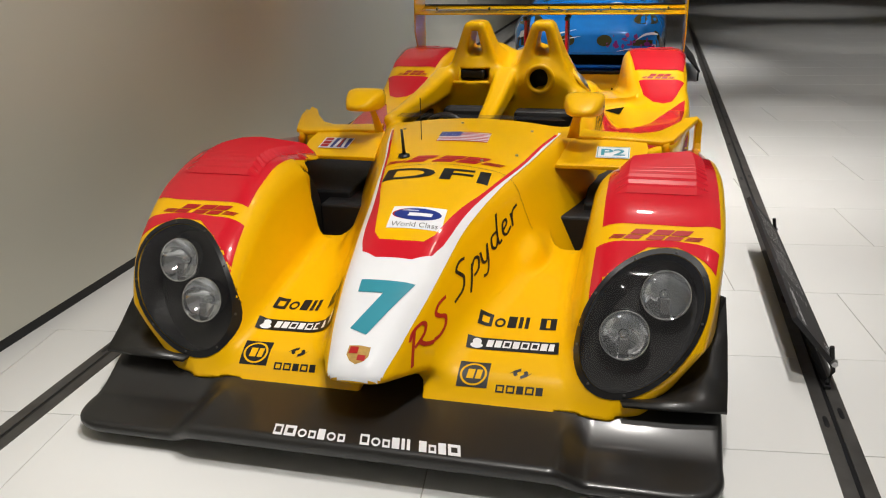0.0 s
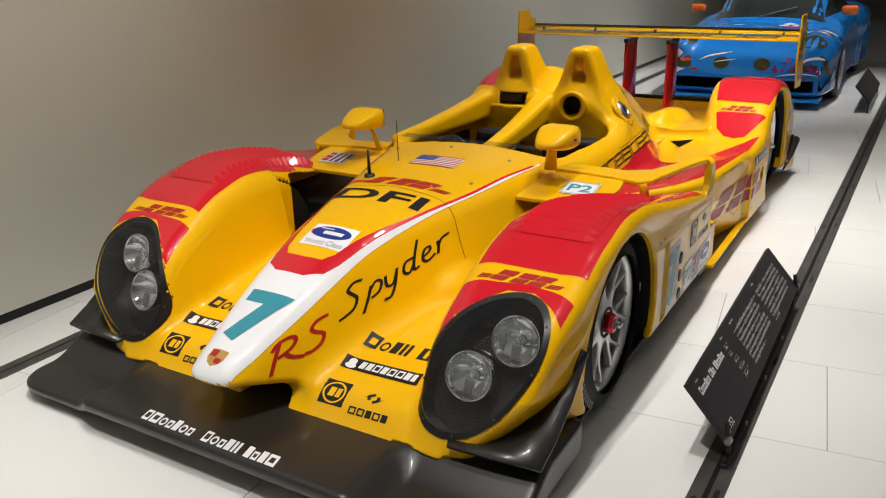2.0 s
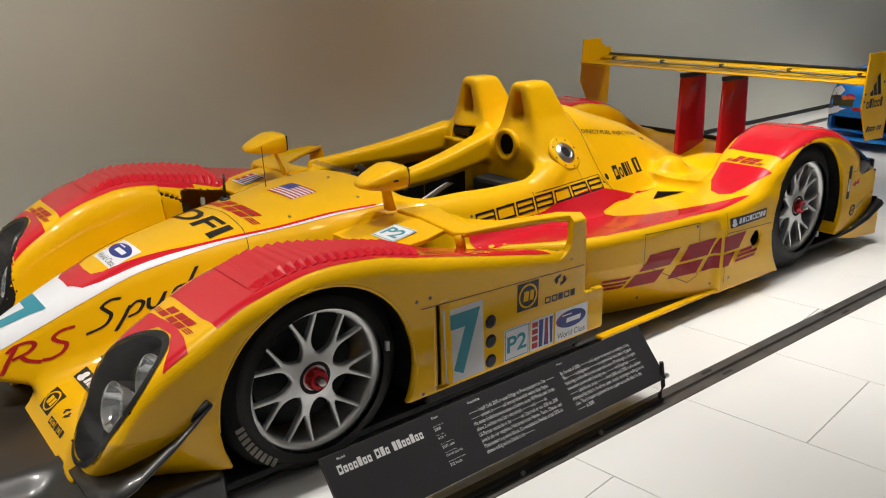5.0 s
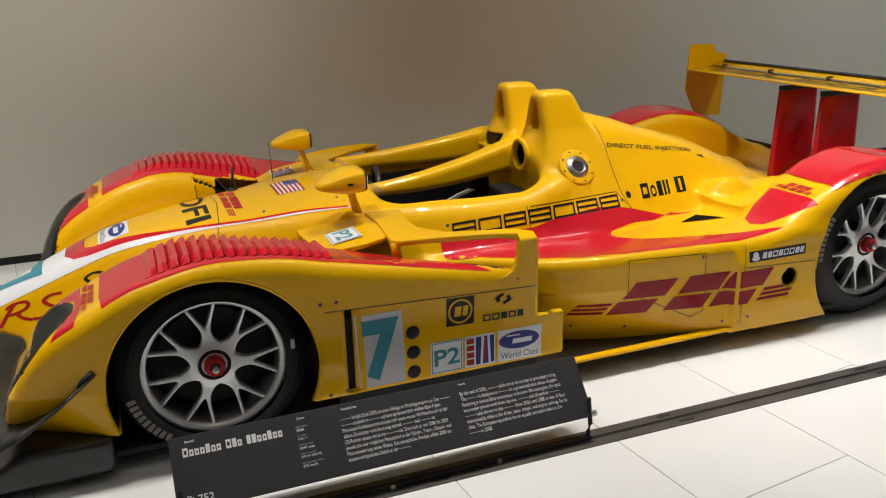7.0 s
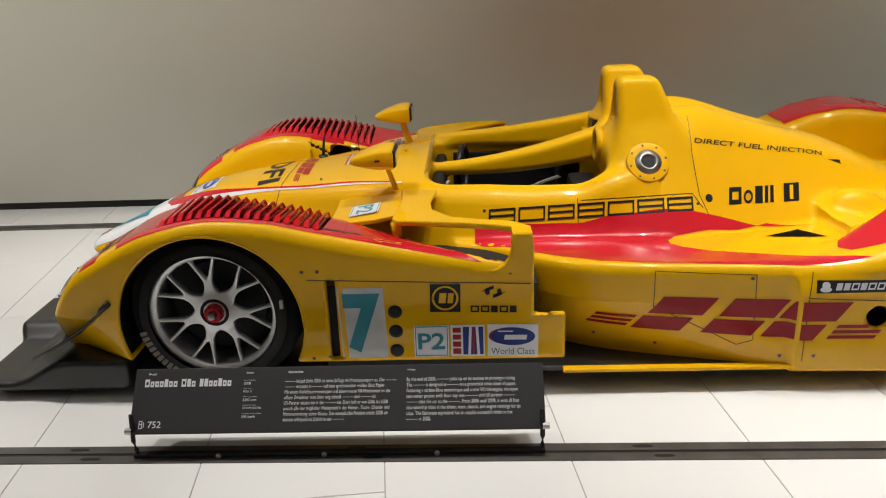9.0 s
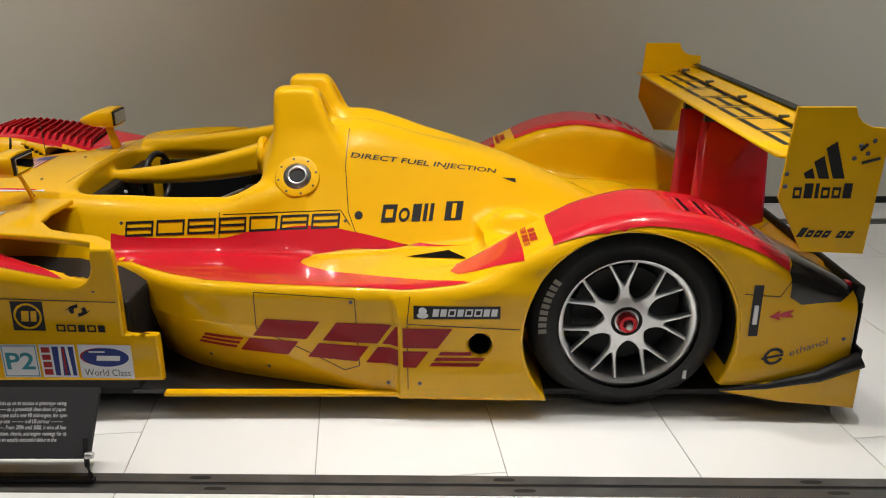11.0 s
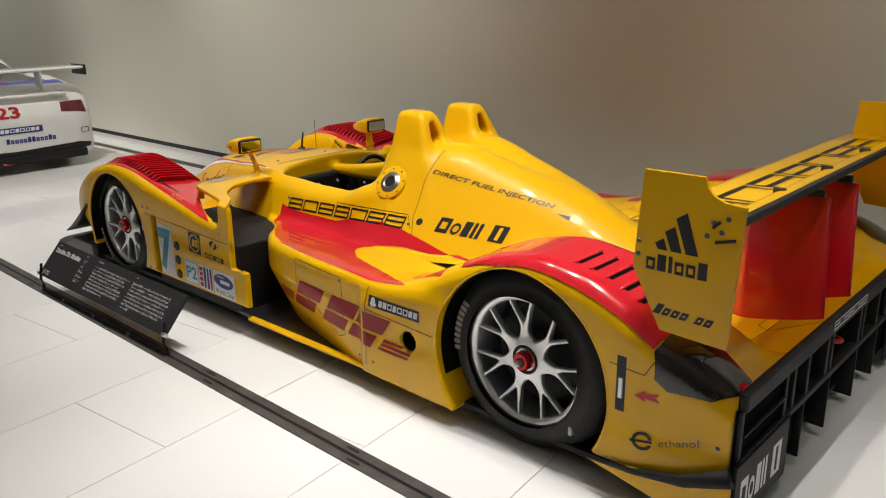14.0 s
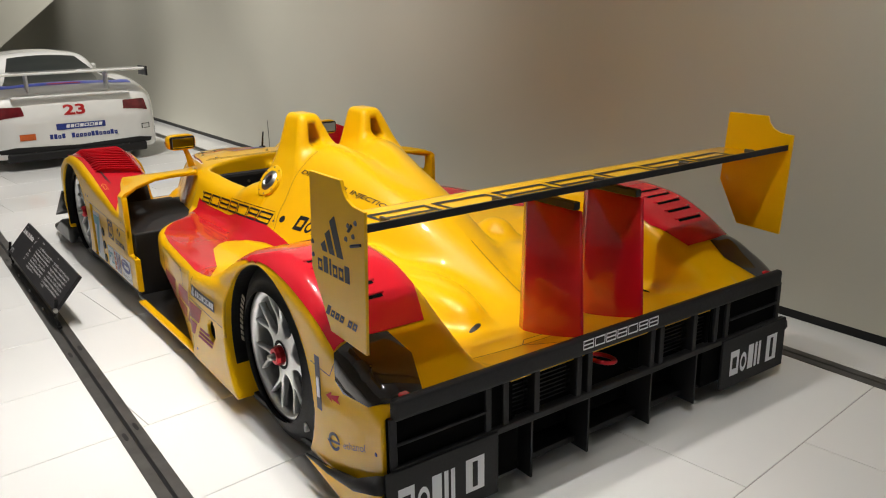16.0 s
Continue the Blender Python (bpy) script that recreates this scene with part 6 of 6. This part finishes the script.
# ---- information stand ----
def info_stand():
    stand = thing("info_stand", "long black sloping information panel standing on the floor rail", "information panel", at=(1.362, 0.5, 0))
    y0, y1 = -0.685, 0.672
    top, bot = Vector((-0.125, 0, 0.262)), Vector((0.016, 0, 0.100))
    up = (top - bot)
    m = Matrix(((0, up.x / up.length, 0, bot.x), (1, 0, 0, 0), (0, up.z / up.length, 0, bot.z), (0, 0, 0, 1)))
    out = Vector((up.z, 0, -up.x)).normalized()
    m.col[2] = (*out, 0)
    h = up.length
    bm = box_bm(y0, y1, 0, h, -0.018, 0.0, 0.002)
    bm.transform(m)
    panel = part("panel", bm, SIGN, stand, "black printed panel")
    for y in (y0 + 0.01, y1 - 0.01):
        part("bracket", tube_bm([(bot.x - 0.02, y, 0.16), (bot.x - 0.005, y, 0.07), (0.0, y, 0.03), (-0.0, y, 0.006)], 0.008, 8), DULL, stand)
        part("knob", (lambda b: (b.transform(pose(bot.x - 0.008, y, 0.105, 0, 0, 90 if y > 0 else -90)), b)[1])(lathe_bm([(0.022, 0.0), (0.022, 0.010), (0.0, 0.012)], 16)), STEEL, stand)
    part("foot_bar", box_bm(-0.012, 0.012, y0, y1, 0.004, 0.018, 0.004), DULL, stand)
    for y in (-0.4, -0.05, 0.32):
        part("foot_screw", (lambda b: (b.transform(pose(0.012, y, 0.011)), b)[1])(lathe_bm([(0.006, 0.0), (0.006, 0.008), (0.0, 0.009)], 12)), STEEL, stand)

    def place(text, y, z, height, bold=0.0, spacing=1.0):
        """Text on the panel: y from the panel's start, z from its foot, height of the whole text."""
        b, ratio = letters(text, bold, "LEFT", spacing)
        for w in b.verts:
            p = m @ Vector((y0 + y + w.co.x * height * ratio, z + w.co.y * height, 0.0006))
            w.co = p
        part("print", b, SILVER, panel)

    place("Modell", 0.045, h - 0.022, 0.007, 0.01)
    bars = blocks("ouuubuu obu bbuubuu", 0.0, 0.28)
    bars = shape(*[o for g in bars for o in g])
    for w in bars.verts:
        w.co = m @ Vector((y0 + 0.035 + w.co.x * 0.29, h - 0.062 + w.co.y * 0.026, 0.0006))
    part("print", bars, SILVER, panel)
    place("752", 0.060, 0.018, 0.022, 0.01)
    pump = shape(*frame_box(0, 0, 0.6, 1, 0.14, 0.1), rect(0.75, 0.1, 0.88, 0.8), rect(0.1, 0.5, 0.5, 0.6))
    for w in pump.verts:
        w.co = m @ Vector((y0 + 0.030 + w.co.x * 0.02, 0.016 + w.co.y * 0.026, 0.0006))
    part("print", pump, SILVER, panel)
    place("Daten", 0.375, h - 0.022, 0.007, 0.01)
    for k, (a, b) in enumerate((("Baujahr / Model Year", "2008"), ("Motor / Engine", "8-Zyl. V"), ("Hubraum / Displacement", "3397 ccm"), ("Leistung / Power Output", "370 kW (503 PS)"), ("H\u00f6chstgeschwindigkeit / Top Speed", "292 km/h"))):
        place(a, 0.368, h - 0.046 - k * 0.0275, 0.0042)
        place(b, 0.368, h - 0.058 - k * 0.0275, 0.0085, 0.008)
    place("Geschichte", 0.515, h - 0.022, 0.008, 0.01)
    place("History", 0.912, h - 0.022, 0.008, 0.01)
    bar = "\u2014\u2014\u2014"
    german = [bar + " kn\u00fcpft Ende 2005 an seine Erfolge im Prototypensport an. Der " + bar, bar + " entsteht in " + bar + " auf dem sprichw\u00f6rtlich wei\u00dfen Blatt Papier.", "Mit einem Kohlefasermonocoque und einem neuen V8-Mittelmotor ist der", "offene Zweisitzer vom Start weg schnell. " + bar + " und " + bar + " als", "US-Partner setzen ihn in der " + bar + " ein. Dort holt er von 2006 bis 2008", "jeweils alle vier m\u00f6glichen Meistertitel in der Fahrer-, Team-, Chassis- und", "Motorenwertung seiner Klasse. Das europ\u00e4ische Pendant erlebt 2008 ein", "ebenso erfolgreiches Deb\u00fct in der " + bar + "."]
    english = ["By the end of 2005, " + bar + " picks up on its success in prototype racing.", "The " + bar + " is designed at " + bar + " on a proverbial clean sheet of paper.", "Featuring a carbon-fibre monocoque and a new V8 mid-engine, the open", "two-seater proves swift from day one. " + bar + " and US partner " + bar, bar + " take the car to the " + bar + ". From 2006 until 2008, it wins all four", "championship titles in the driver, team, chassis, and engine rankings for its", "class. The European equivalent has an equally successful debut in the", bar + " in 2008."]
    for y, lines in ((0.505, german), (0.908, english)):
        b, ratio = letters("\n".join(lines))
        for w in b.verts:
            w.co = m @ Vector((y0 + y + w.co.x * 0.370, 0.030 + w.co.y * 0.142, 0.0006))
        part("print", b, SILVER, panel)
    # one print object per block keeps the panel light


info_stand()


def small_stand():
    """A like stand further up the hall."""
    stand = thing("info_stand", "black sloping information panel on the far floor rail", "information panel", at=(1.29, 6.95, 0))
    part("panel", slab("tmp_panel", [(0.02, -0.7, 0.10), (0.02, 0.7, 0.10), (-0.12, 0.7, 0.26), (-0.12, -0.7, 0.26)], 0.018, SIGN, None, 0.002).data, None, stand)
    bpy.data.objects.remove(bpy.data.objects["tmp_panel"])
    for y in (-0.68, 0.68):
        part("bracket", tube_bm([(0.0, y, 0.12), (0.0, y, 0.004)], 0.009, 8), DULL, stand)


small_stand()

# ---- the neighbouring cars ----
C_T = curve((0, 0.40), (0.06, 0.54), (0.2, 0.63), (0.6, 0.74), (1.2, 0.83), (1.7, 0.90), (3.2, 0.97), (3.9, 0.93), (4.25, 0.86), (4.42, 0.62))
C_W = curve((0, 0.66), (0.12, 0.80), (0.45, 0.87), (0.9, 0.90), (1.8, 0.87), (2.6, 0.88), (3.3, 0.965), (4.0, 0.95), (4.3, 0.87), (4.42, 0.72))
C_R = curve((1.25, 0.84), (1.55, 1.05), (1.9, 1.22), (2.3, 1.27), (2.7, 1.255), (3.2, 1.12), (3.7, 0.97), (4.0, 0.88))


def coupe_solid(x, y, z):
    ax = np.abs(x)
    t, w = C_T(y), C_W(y)
    b = smax(z - t + 0.10 * (ax / 0.9) ** 4, ax - w + 0.10 * np.clip(z - 0.55, 0, 1) ** 1.0, 0.12)
    b = smax(b, 0.13 - z, 0.06)
    b = smax(b, np.maximum(-y, y - 4.42), 0.10)
    lamp = np.sqrt(((ax - 0.66) / 0.17) ** 2 + ((y - 0.55) / 0.5) ** 2 + ((z - 0.60) / 0.17) ** 2) * 0.17 - 0.17
    b = smin(b, lamp, 0.10)
    hip = np.sqrt(((ax - 0.72) / 0.22) ** 2 + ((y - 3.4) / 0.75) ** 2 + ((z - 0.70) / 0.25) ** 2) * 0.22 - 0.22
    b = smin(b, hip, 0.10)
    g = smax(z - C_R(y) + 0.14 * (ax / 0.6) ** 2 * 0.5, (ax - 0.52 - 0.45 * (C_R(y) - z)) * 0.9, 0.10)
    g = np.maximum(np.maximum(g, 0.7 - z), np.maximum(1.2 - y, y - 4.0))
    g = smax(g, ax - 0.80, 0.05)
    b = smin(b, g, 0.06)
    for yc in (0.98, 3.34):
        b = np.maximum(b, -np.maximum(np.sqrt((y - yc) ** 2 + (z - 0.32) ** 2) - 0.36, 0.62 - ax))
    mouth = np.maximum(np.maximum(y - 0.12, ax - 0.72), np.abs(z - 0.24) - 0.06)
    return np.maximum(b, -mouth)


COUPE = skin(coupe_solid, (-1.0, -0.06, 0.08), (1.0, 4.5, 1.34), 0.028)
CTREE = tree_of(COUPE[0], COUPE[1])
BLUE_PAINT = plain("blue_metallic", (0.008, 0.19, 0.62), 0.25, metal=0.0, coat=1.0, vary=0.08)
WHITE_PAINT = plain("white_paint", (0.74, 0.74, 0.72), 0.25, coat=1.0, vary=0.02)
ORANGE = plain("orange_paint", (0.60, 0.12, 0.02), 0.3, coat=0.8)
PURPLE = plain("purple_vinyl", (0.20, 0.01, 0.16), 0.35)
TINT = plain("dark_glass", (0.02, 0.025, 0.025), 0.06, coat=1.0, vary=0.1)
LAMP_YELLOW = plain("film_yellow_lamp", (0.05, 0.045, 0.012), 0.15, coat=1.0)
LAMP_RED = plain("dark_red_lens", (0.12, 0.006, 0.01), 0.15, coat=1.0, vary=0.3, scale=14)


def coupe(name, label, paint, m, front):
    """A rear-engined coupe: shell, glass, wheels and lamps; front or rear dressed as far as it shows."""
    c = thing(name, label, "car")
    shell = skin_mesh("shell", *COUPE)
    part("shell", shell, paint, c)

    def put(nm, bm, o, u, v, mat, lift=0.002, label=""):
        return lay(nm, bm, o, u, v, mat, c, CTREE, 0.06, lift, label, 0.5)
    put("windscreen", shape([(0.04, 0), (0.96, 0), (0.84, 1), (0.5, 1.06), (0.16, 1)]), (-0.70, 1.27, 0.95), (1.40, 0, 0), (0, 0.60, 0.25), TINT)
    put("rear_window", shape([(0.02, 0), (0.98, 0), (0.80, 1), (0.20, 1)]), (0.64, 3.90, 0.98), (-1.28, 0, 0), (0, -0.97, 0.28), TINT)
    for s in (1, -1):
        put("side_window", shape([(0.02, 0), (0.95, 0), (0.70, 0.8), (0.45, 1.0), (0.28, 0.95)]), (s * 0.85, 1.45 if s > 0 else 3.45, 0.95), (0, s * 2.0, 0), (-s * 0.1, 0, 0.28), TINT)
        mir = part("door_mirror", box_bm(s * 0.86 - 0.09, s * 0.86 + 0.09, 1.50, 1.62, 0.90, 1.01, 0.04, 3), ORANGE if front else paint, c, smooth=True)
        for yc in (0.98, 3.34):
            b = lathe_bm([(0.0, 0.0), (0.0, 0.08), (-0.03, 0.09), (-0.04, 0.20), (0.0, 0.235), (0.0, 0.25), (-0.01, 0.31), (-0.04, 0.325), (-0.22, 0.325)], 40)
            b.transform(pose(s * 0.90, yc, 0.325, 0, 0, 0 if s > 0 else 180))
            part("wheel", b, RUBBER, c, smooth=True)
            b = lathe_bm([(0.004, 0.0), (0.004, 0.06), (-0.02, 0.12), (0.002, 0.225), (0.002, 0.236)], 40)
            b.transform(pose(s * 0.90, yc, 0.325, 0, 0, 0 if s > 0 else 180))
            part("wheel_rim", b, RIM, c, smooth=True)
            b = lathe_bm([(0.60, 0.04), (0.60, 0.355), (0.86, 0.355)], 32, arc=(-10, 190))
            b.transform(Matrix.Diagonal((s, 1, 1, 1)))
            b.transform(pose(0, yc, 0.32))
            part("arch_liner", b, BLACK, c)
    part("grille", box_bm(-0.70, 0.70, 0.10, 0.14, 0.17, 0.31), VOID, c)
    if front:
        for s in (1, -1):
            put("headlamp", shape(oval(0.5, 0.5, 0.5, 0.5)), (s * 0.66 - 0.13, 0.16, 0.60), (0.26, 0, 0), (0, 0.12, 0.20), LAMP_YELLOW, 0.004, "yellow film over an oval headlamp")
            put("fog_lamp", shape(oval(0.5, 0.5, 0.5, 0.5)), (s * 0.21 - 0.085, 0.02, 0.40), (0.17, 0, 0), (0, 0.02, 0.13), LAMP_YELLOW, 0.004)
            put("side_lamp", shape(rect(0, 0, 1, 1)), (s * 0.66 - 0.13, 0.06, 0.40), (0.26, 0, 0), (0, 0.01, 0.07), LAMP_YELLOW, 0.004)
        rnd = random.Random(5)

        def splash(x, y, z, w, h, mat, ragged=0.5, steep=0.8, n=11):
            """A torn-edged patch of coloured film, pressed on from ahead and above."""
            out = [(0.5 + 0.5 * rnd.uniform(ragged, 1) * math.cos(a), 0.5 + 0.5 * rnd.uniform(ragged, 1) * math.sin(a)) for a in np.linspace(0, 6.28, n, endpoint=False)]
            put("paint_splash", shape(out), (x, y, z), (w, 0, 0), (0, h * math.sqrt(1 - steep ** 2), h * steep), mat, 0.003 + 0.002 * rnd.random())
        for i in range(26):
            r0 = rnd.gauss(0, 0.11)
            splash(0.44 + r0, 0.02, 0.42 + rnd.gauss(0, 0.06), rnd.uniform(0.02, 0.09), rnd.uniform(0.02, 0.08), PURPLE)
        for x, z, w, h, mat in ((-0.86, 0.40, 0.22, 0.16, BLACK), (-0.80, 0.52, 0.20, 0.10, WHITE), (-0.84, 0.34, 0.26, 0.07, WHITE), (-0.66, 0.46, 0.16, 0.07, ORANGE), (-0.62, 0.50, 0.10, 0.05, PURPLE), (-0.56, 0.36, 0.14, 0.04, SCRIPT_RED), (0.70, 0.40, 0.24, 0.07, WHITE), (0.74, 0.52, 0.14, 0.12, LAMP_YELLOW)):
            splash(x, 0.02, z, w, h, mat)
        for i in range(16):
            splash(rnd.uniform(-0.75, -0.30), rnd.uniform(0.55, 1.0), 0.72, rnd.uniform(0.08, 0.24), rnd.uniform(0.05, 0.16), (WHITE, ORANGE, PURPLE, WHITE, TEAL)[i % 5], 0.4, 0.15)
        for i in range(14):
            splash(rnd.uniform(0.15, 0.7), rnd.uniform(0.5, 1.1), 0.75, rnd.uniform(0.08, 0.30), rnd.uniform(0.05, 0.16), (WHITE, PURPLE, BLACK, WHITE)[i % 4], 0.4, 0.15)
        for x0, w, z, h, mat in ((-0.45, 0.35, 0.50, 0.12, WHITE), (-0.30, 0.25, 0.47, 0.05, WHITE), (0.35, 0.45, 0.33, 0.06, WHITE), (0.55, 0.30, 0.47, 0.14, WHITE)):
            put("paint_sweep", shape([(0, 0), (0.3, 0.35), (0.7, 0.65), (1, 1), (0.66, 0.8), (0.28, 0.5)]), (x0, 0.02, z), (w, 0, 0), (0, 0.6 * h, 0.8 * h), mat, 0.006)
        put("roof_band", shape(rect(0, 0, 1, 1)), (-0.5, 1.95, 1.2), (1.0, 0, 0), (0, 0.12, 0.03), ORANGE, 0.003)
        put("lower_bumper", shape([(0.04, 0.0), (0.96, 0.0), (1.0, 0.75), (0.90, 1.0), (0.5, 0.88), (0.10, 1.0), (0.0, 0.75)]), (-0.84, -0.02, 0.13), (1.68, 0, 0), (0, 0.02, 0.22), VOID, 0.004)
        part("front_lip", box_bm(-0.82, 0.82, -0.05, 0.25, 0.085, 0.115, 0.01), BLUE_PAINT, c)
        part("wiper", tube_bm([(-0.1, 1.24, 0.88), (0.3, 1.42, 0.99)], 0.008, 6), BLACK, c)
    else:
        put("blue_band", shape(rect(0, 0, 1, 1)), (0.74, 4.06, 0.93), (-1.48, 0, 0), (0, -0.15, 0.02), plain("blue_band_paint", (0.02, 0.05, 0.40), 0.3, coat=1.0), 0.003)
        put("brake_light", shape(rect(0, 0, 1, 1)), (0.18, 4.03, 0.93), (-0.36, 0, 0), (0, -0.05, 0.01), DARK_RED, 0.006)
        for s in (1, -1):
            put("tail_lamp", shape([(0, 0.1), (1, 0), (0.92, 1), (0.05, 0.9)] if s < 0 else [(0, 0), (1, 0.1), (0.95, 0.9), (0.08, 1)]), (0.80 if s > 0 else -0.52, 4.38, 0.59), (-0.28, 0, 0), (0, -0.06, 0.12), LAMP_RED, 0.006, "dark red tail lamp")
        put("race_number", letters("23", 0.03)[0], (0.12, 4.40, 0.59), (-0.23, 0, 0), (0, -0.02, 0.12), SCRIPT_RED, 0.006)
        put("tyre_plate", shape(rect(0, 0, 1, 1)), (0.22, 4.42, 0.43), (-0.52, 0, 0), (0, 0, 0.07), BLUE, 0.004)
        put("tyre_mark", blocks("bboboobb", 0.02), (0.12, 4.42, 0.448), (-0.38, 0, 0), (0, 0, 0.038), WHITE, 0.006)
        put("sponsor_bars", blocks("bbub  buuuubbuuubu", 0, 0.3), (0.30, 4.42, 0.33), (-0.72, 0, 0), (0, 0, 0.055), BLUE, 0.004)
        put("class_mark", shape(rect(0, 0, 1, 1)), (0.60, 4.40, 0.34), (-0.16, 0, 0), (0, 0, 0.07), ORANGE, 0.004)
        put("bumper_mark", shape(*frame_box(0, 0, 1, 1, 0.1, 0.12)), (-0.68, 4.36, 0.36), (-0.10, -0.05, 0), (0, 0, 0.06), BLACK, 0.004)
        part("rear_lip", box_bm(-0.74, 0.74, 4.20, 4.43, 0.10, 0.20, 0.02), DULL, c)
        put("lower_bumper", shape([(0.03, 0.0), (0.97, 0.0), (1.0, 0.8), (0.9, 1.0), (0.5, 0.8), (0.1, 1.0), (0.0, 0.8)]), (0.82, 4.42, 0.13), (-1.64, 0, 0), (0, 0, 0.14), DULL, 0.004, "black lower bumper")
        part("spoiler_deck", box_bm(-0.62, 0.62, 4.16, 4.38, 0.795, 0.825, 0.012), paint, c, smooth=True)
        part("wing_plane", box_bm(-0.82, 0.82, 4.12, 4.40, 1.06, 1.09, 0.012), paint, c)
        for s in (1, -1):
            part("wing_end", box_bm(s * 0.83 - 0.008, s * 0.83 + 0.008, 4.10, 4.42, 0.99, 1.10, 0.003), BLACK, c)
            part("wing_stay", box_bm(s * 0.42 - 0.012, s * 0.42 + 0.012, 4.12, 4.26, 0.82, 1.065, 0.004), SILVER, c)
            part("exhaust", (lambda b: (b.transform(pose(s * 0.5, 4.36, 0.19, 0, 0, 90)), b)[1])(lathe_bm([(0.06, 0.035), (0.06, 0.045), (-0.1, 0.045)], 20)), STEEL, c, smooth=True)
        part("tow_hook", (lambda b: (b.transform(pose(0.1, 4.40, 0.12, 0, 80, 0)), b)[1])(lathe_bm([(math.cos(a) * 0.008, 0.05 + math.sin(a) * 0.008) for a in np.linspace(0, 2 * math.pi, 8)], 20)), ANODISED, c)
    c.matrix_world = m
    return c


coupe("blue_coupe", "blue racing coupe with splashed colours and orange mirrors", BLUE_PAINT, pose(0.10, 6.22, 0) @ Matrix.Diagonal((0.94, 0.94, 0.90, 1)), True)
coupe("white_coupe", "white racing coupe with a blue band and rear wing", WHITE_PAINT, pose(0.14, -7.81, 0) @ Matrix.Diagonal((0.93, 0.93, 0.89, 1)), False)


# ---- floor tiles ----
def tiles():
    turn = radians(6.3)
    size_v, size_u = 0.597, 1.20
    gap = 0.0016
    mesh = None
    rest = []
    floor = tagged(new("floor"), "glossy white rectangular floor tiles with thin grey joints", "floor", kind="structure")
    made = 0
    cu, su = math.cos(turn), math.sin(turn)
    for k in range(-32, 72):
        v0 = -0.105 + size_v * k
        off = (1.624 + 0.78 * k) % size_u
        for j in range(-10, 16):
            u0 = off + size_u * j
            mid_u, mid_v = u0 + size_u / 2, v0 + size_v / 2
            x, y = mid_u * cu - mid_v * su, mid_u * su + mid_v * cu
            if not (-2.3 < x < 9.2 and -19 < y < 41):
                continue
            if -1.9 < x < 3.4 and -4.5 < y < 8.0 and made < 290:
                if mesh is None:
                    bm = box_bm(gap - size_u / 2, size_u / 2 - gap, gap - size_v / 2, size_v / 2 - gap, -0.02, 0.0, 0.0012, 1)
                    t = part("tile", bm, TILE, floor)
                    mesh = t.data
                else:
                    t = part("tile", mesh, None, floor)
                t.matrix_basis = pose(x, y, 0, 0, 0, math.degrees(turn))
                made += 1
            else:
                rest.append((x, y))
    verts, faces = [], []
    hu, hv = size_u / 2 - gap, size_v / 2 - gap
    for x, y in rest:
        n = len(verts)
        for a, b in ((-hu, -hv), (hu, -hv), (hu, hv), (-hu, hv)):
            verts.append((x + a * cu - b * su, y + a * su + b * cu, 0.0))
        for a in range(4):
            verts.append((*verts[n + a][:2], -0.02))
        faces.append((n, n + 1, n + 2, n + 3))
        for a in range(4):
            b = (a + 1) % 4
            faces.append((n + a, n + 4 + a, n + 4 + b, n + b))
    me = bpy.data.meshes.new("far_tiles")
    me.from_pydata(verts, [], faces)
    far = part("far_tiles", me, TILE, floor)
    tagged(far, kind="stuff")


tiles()
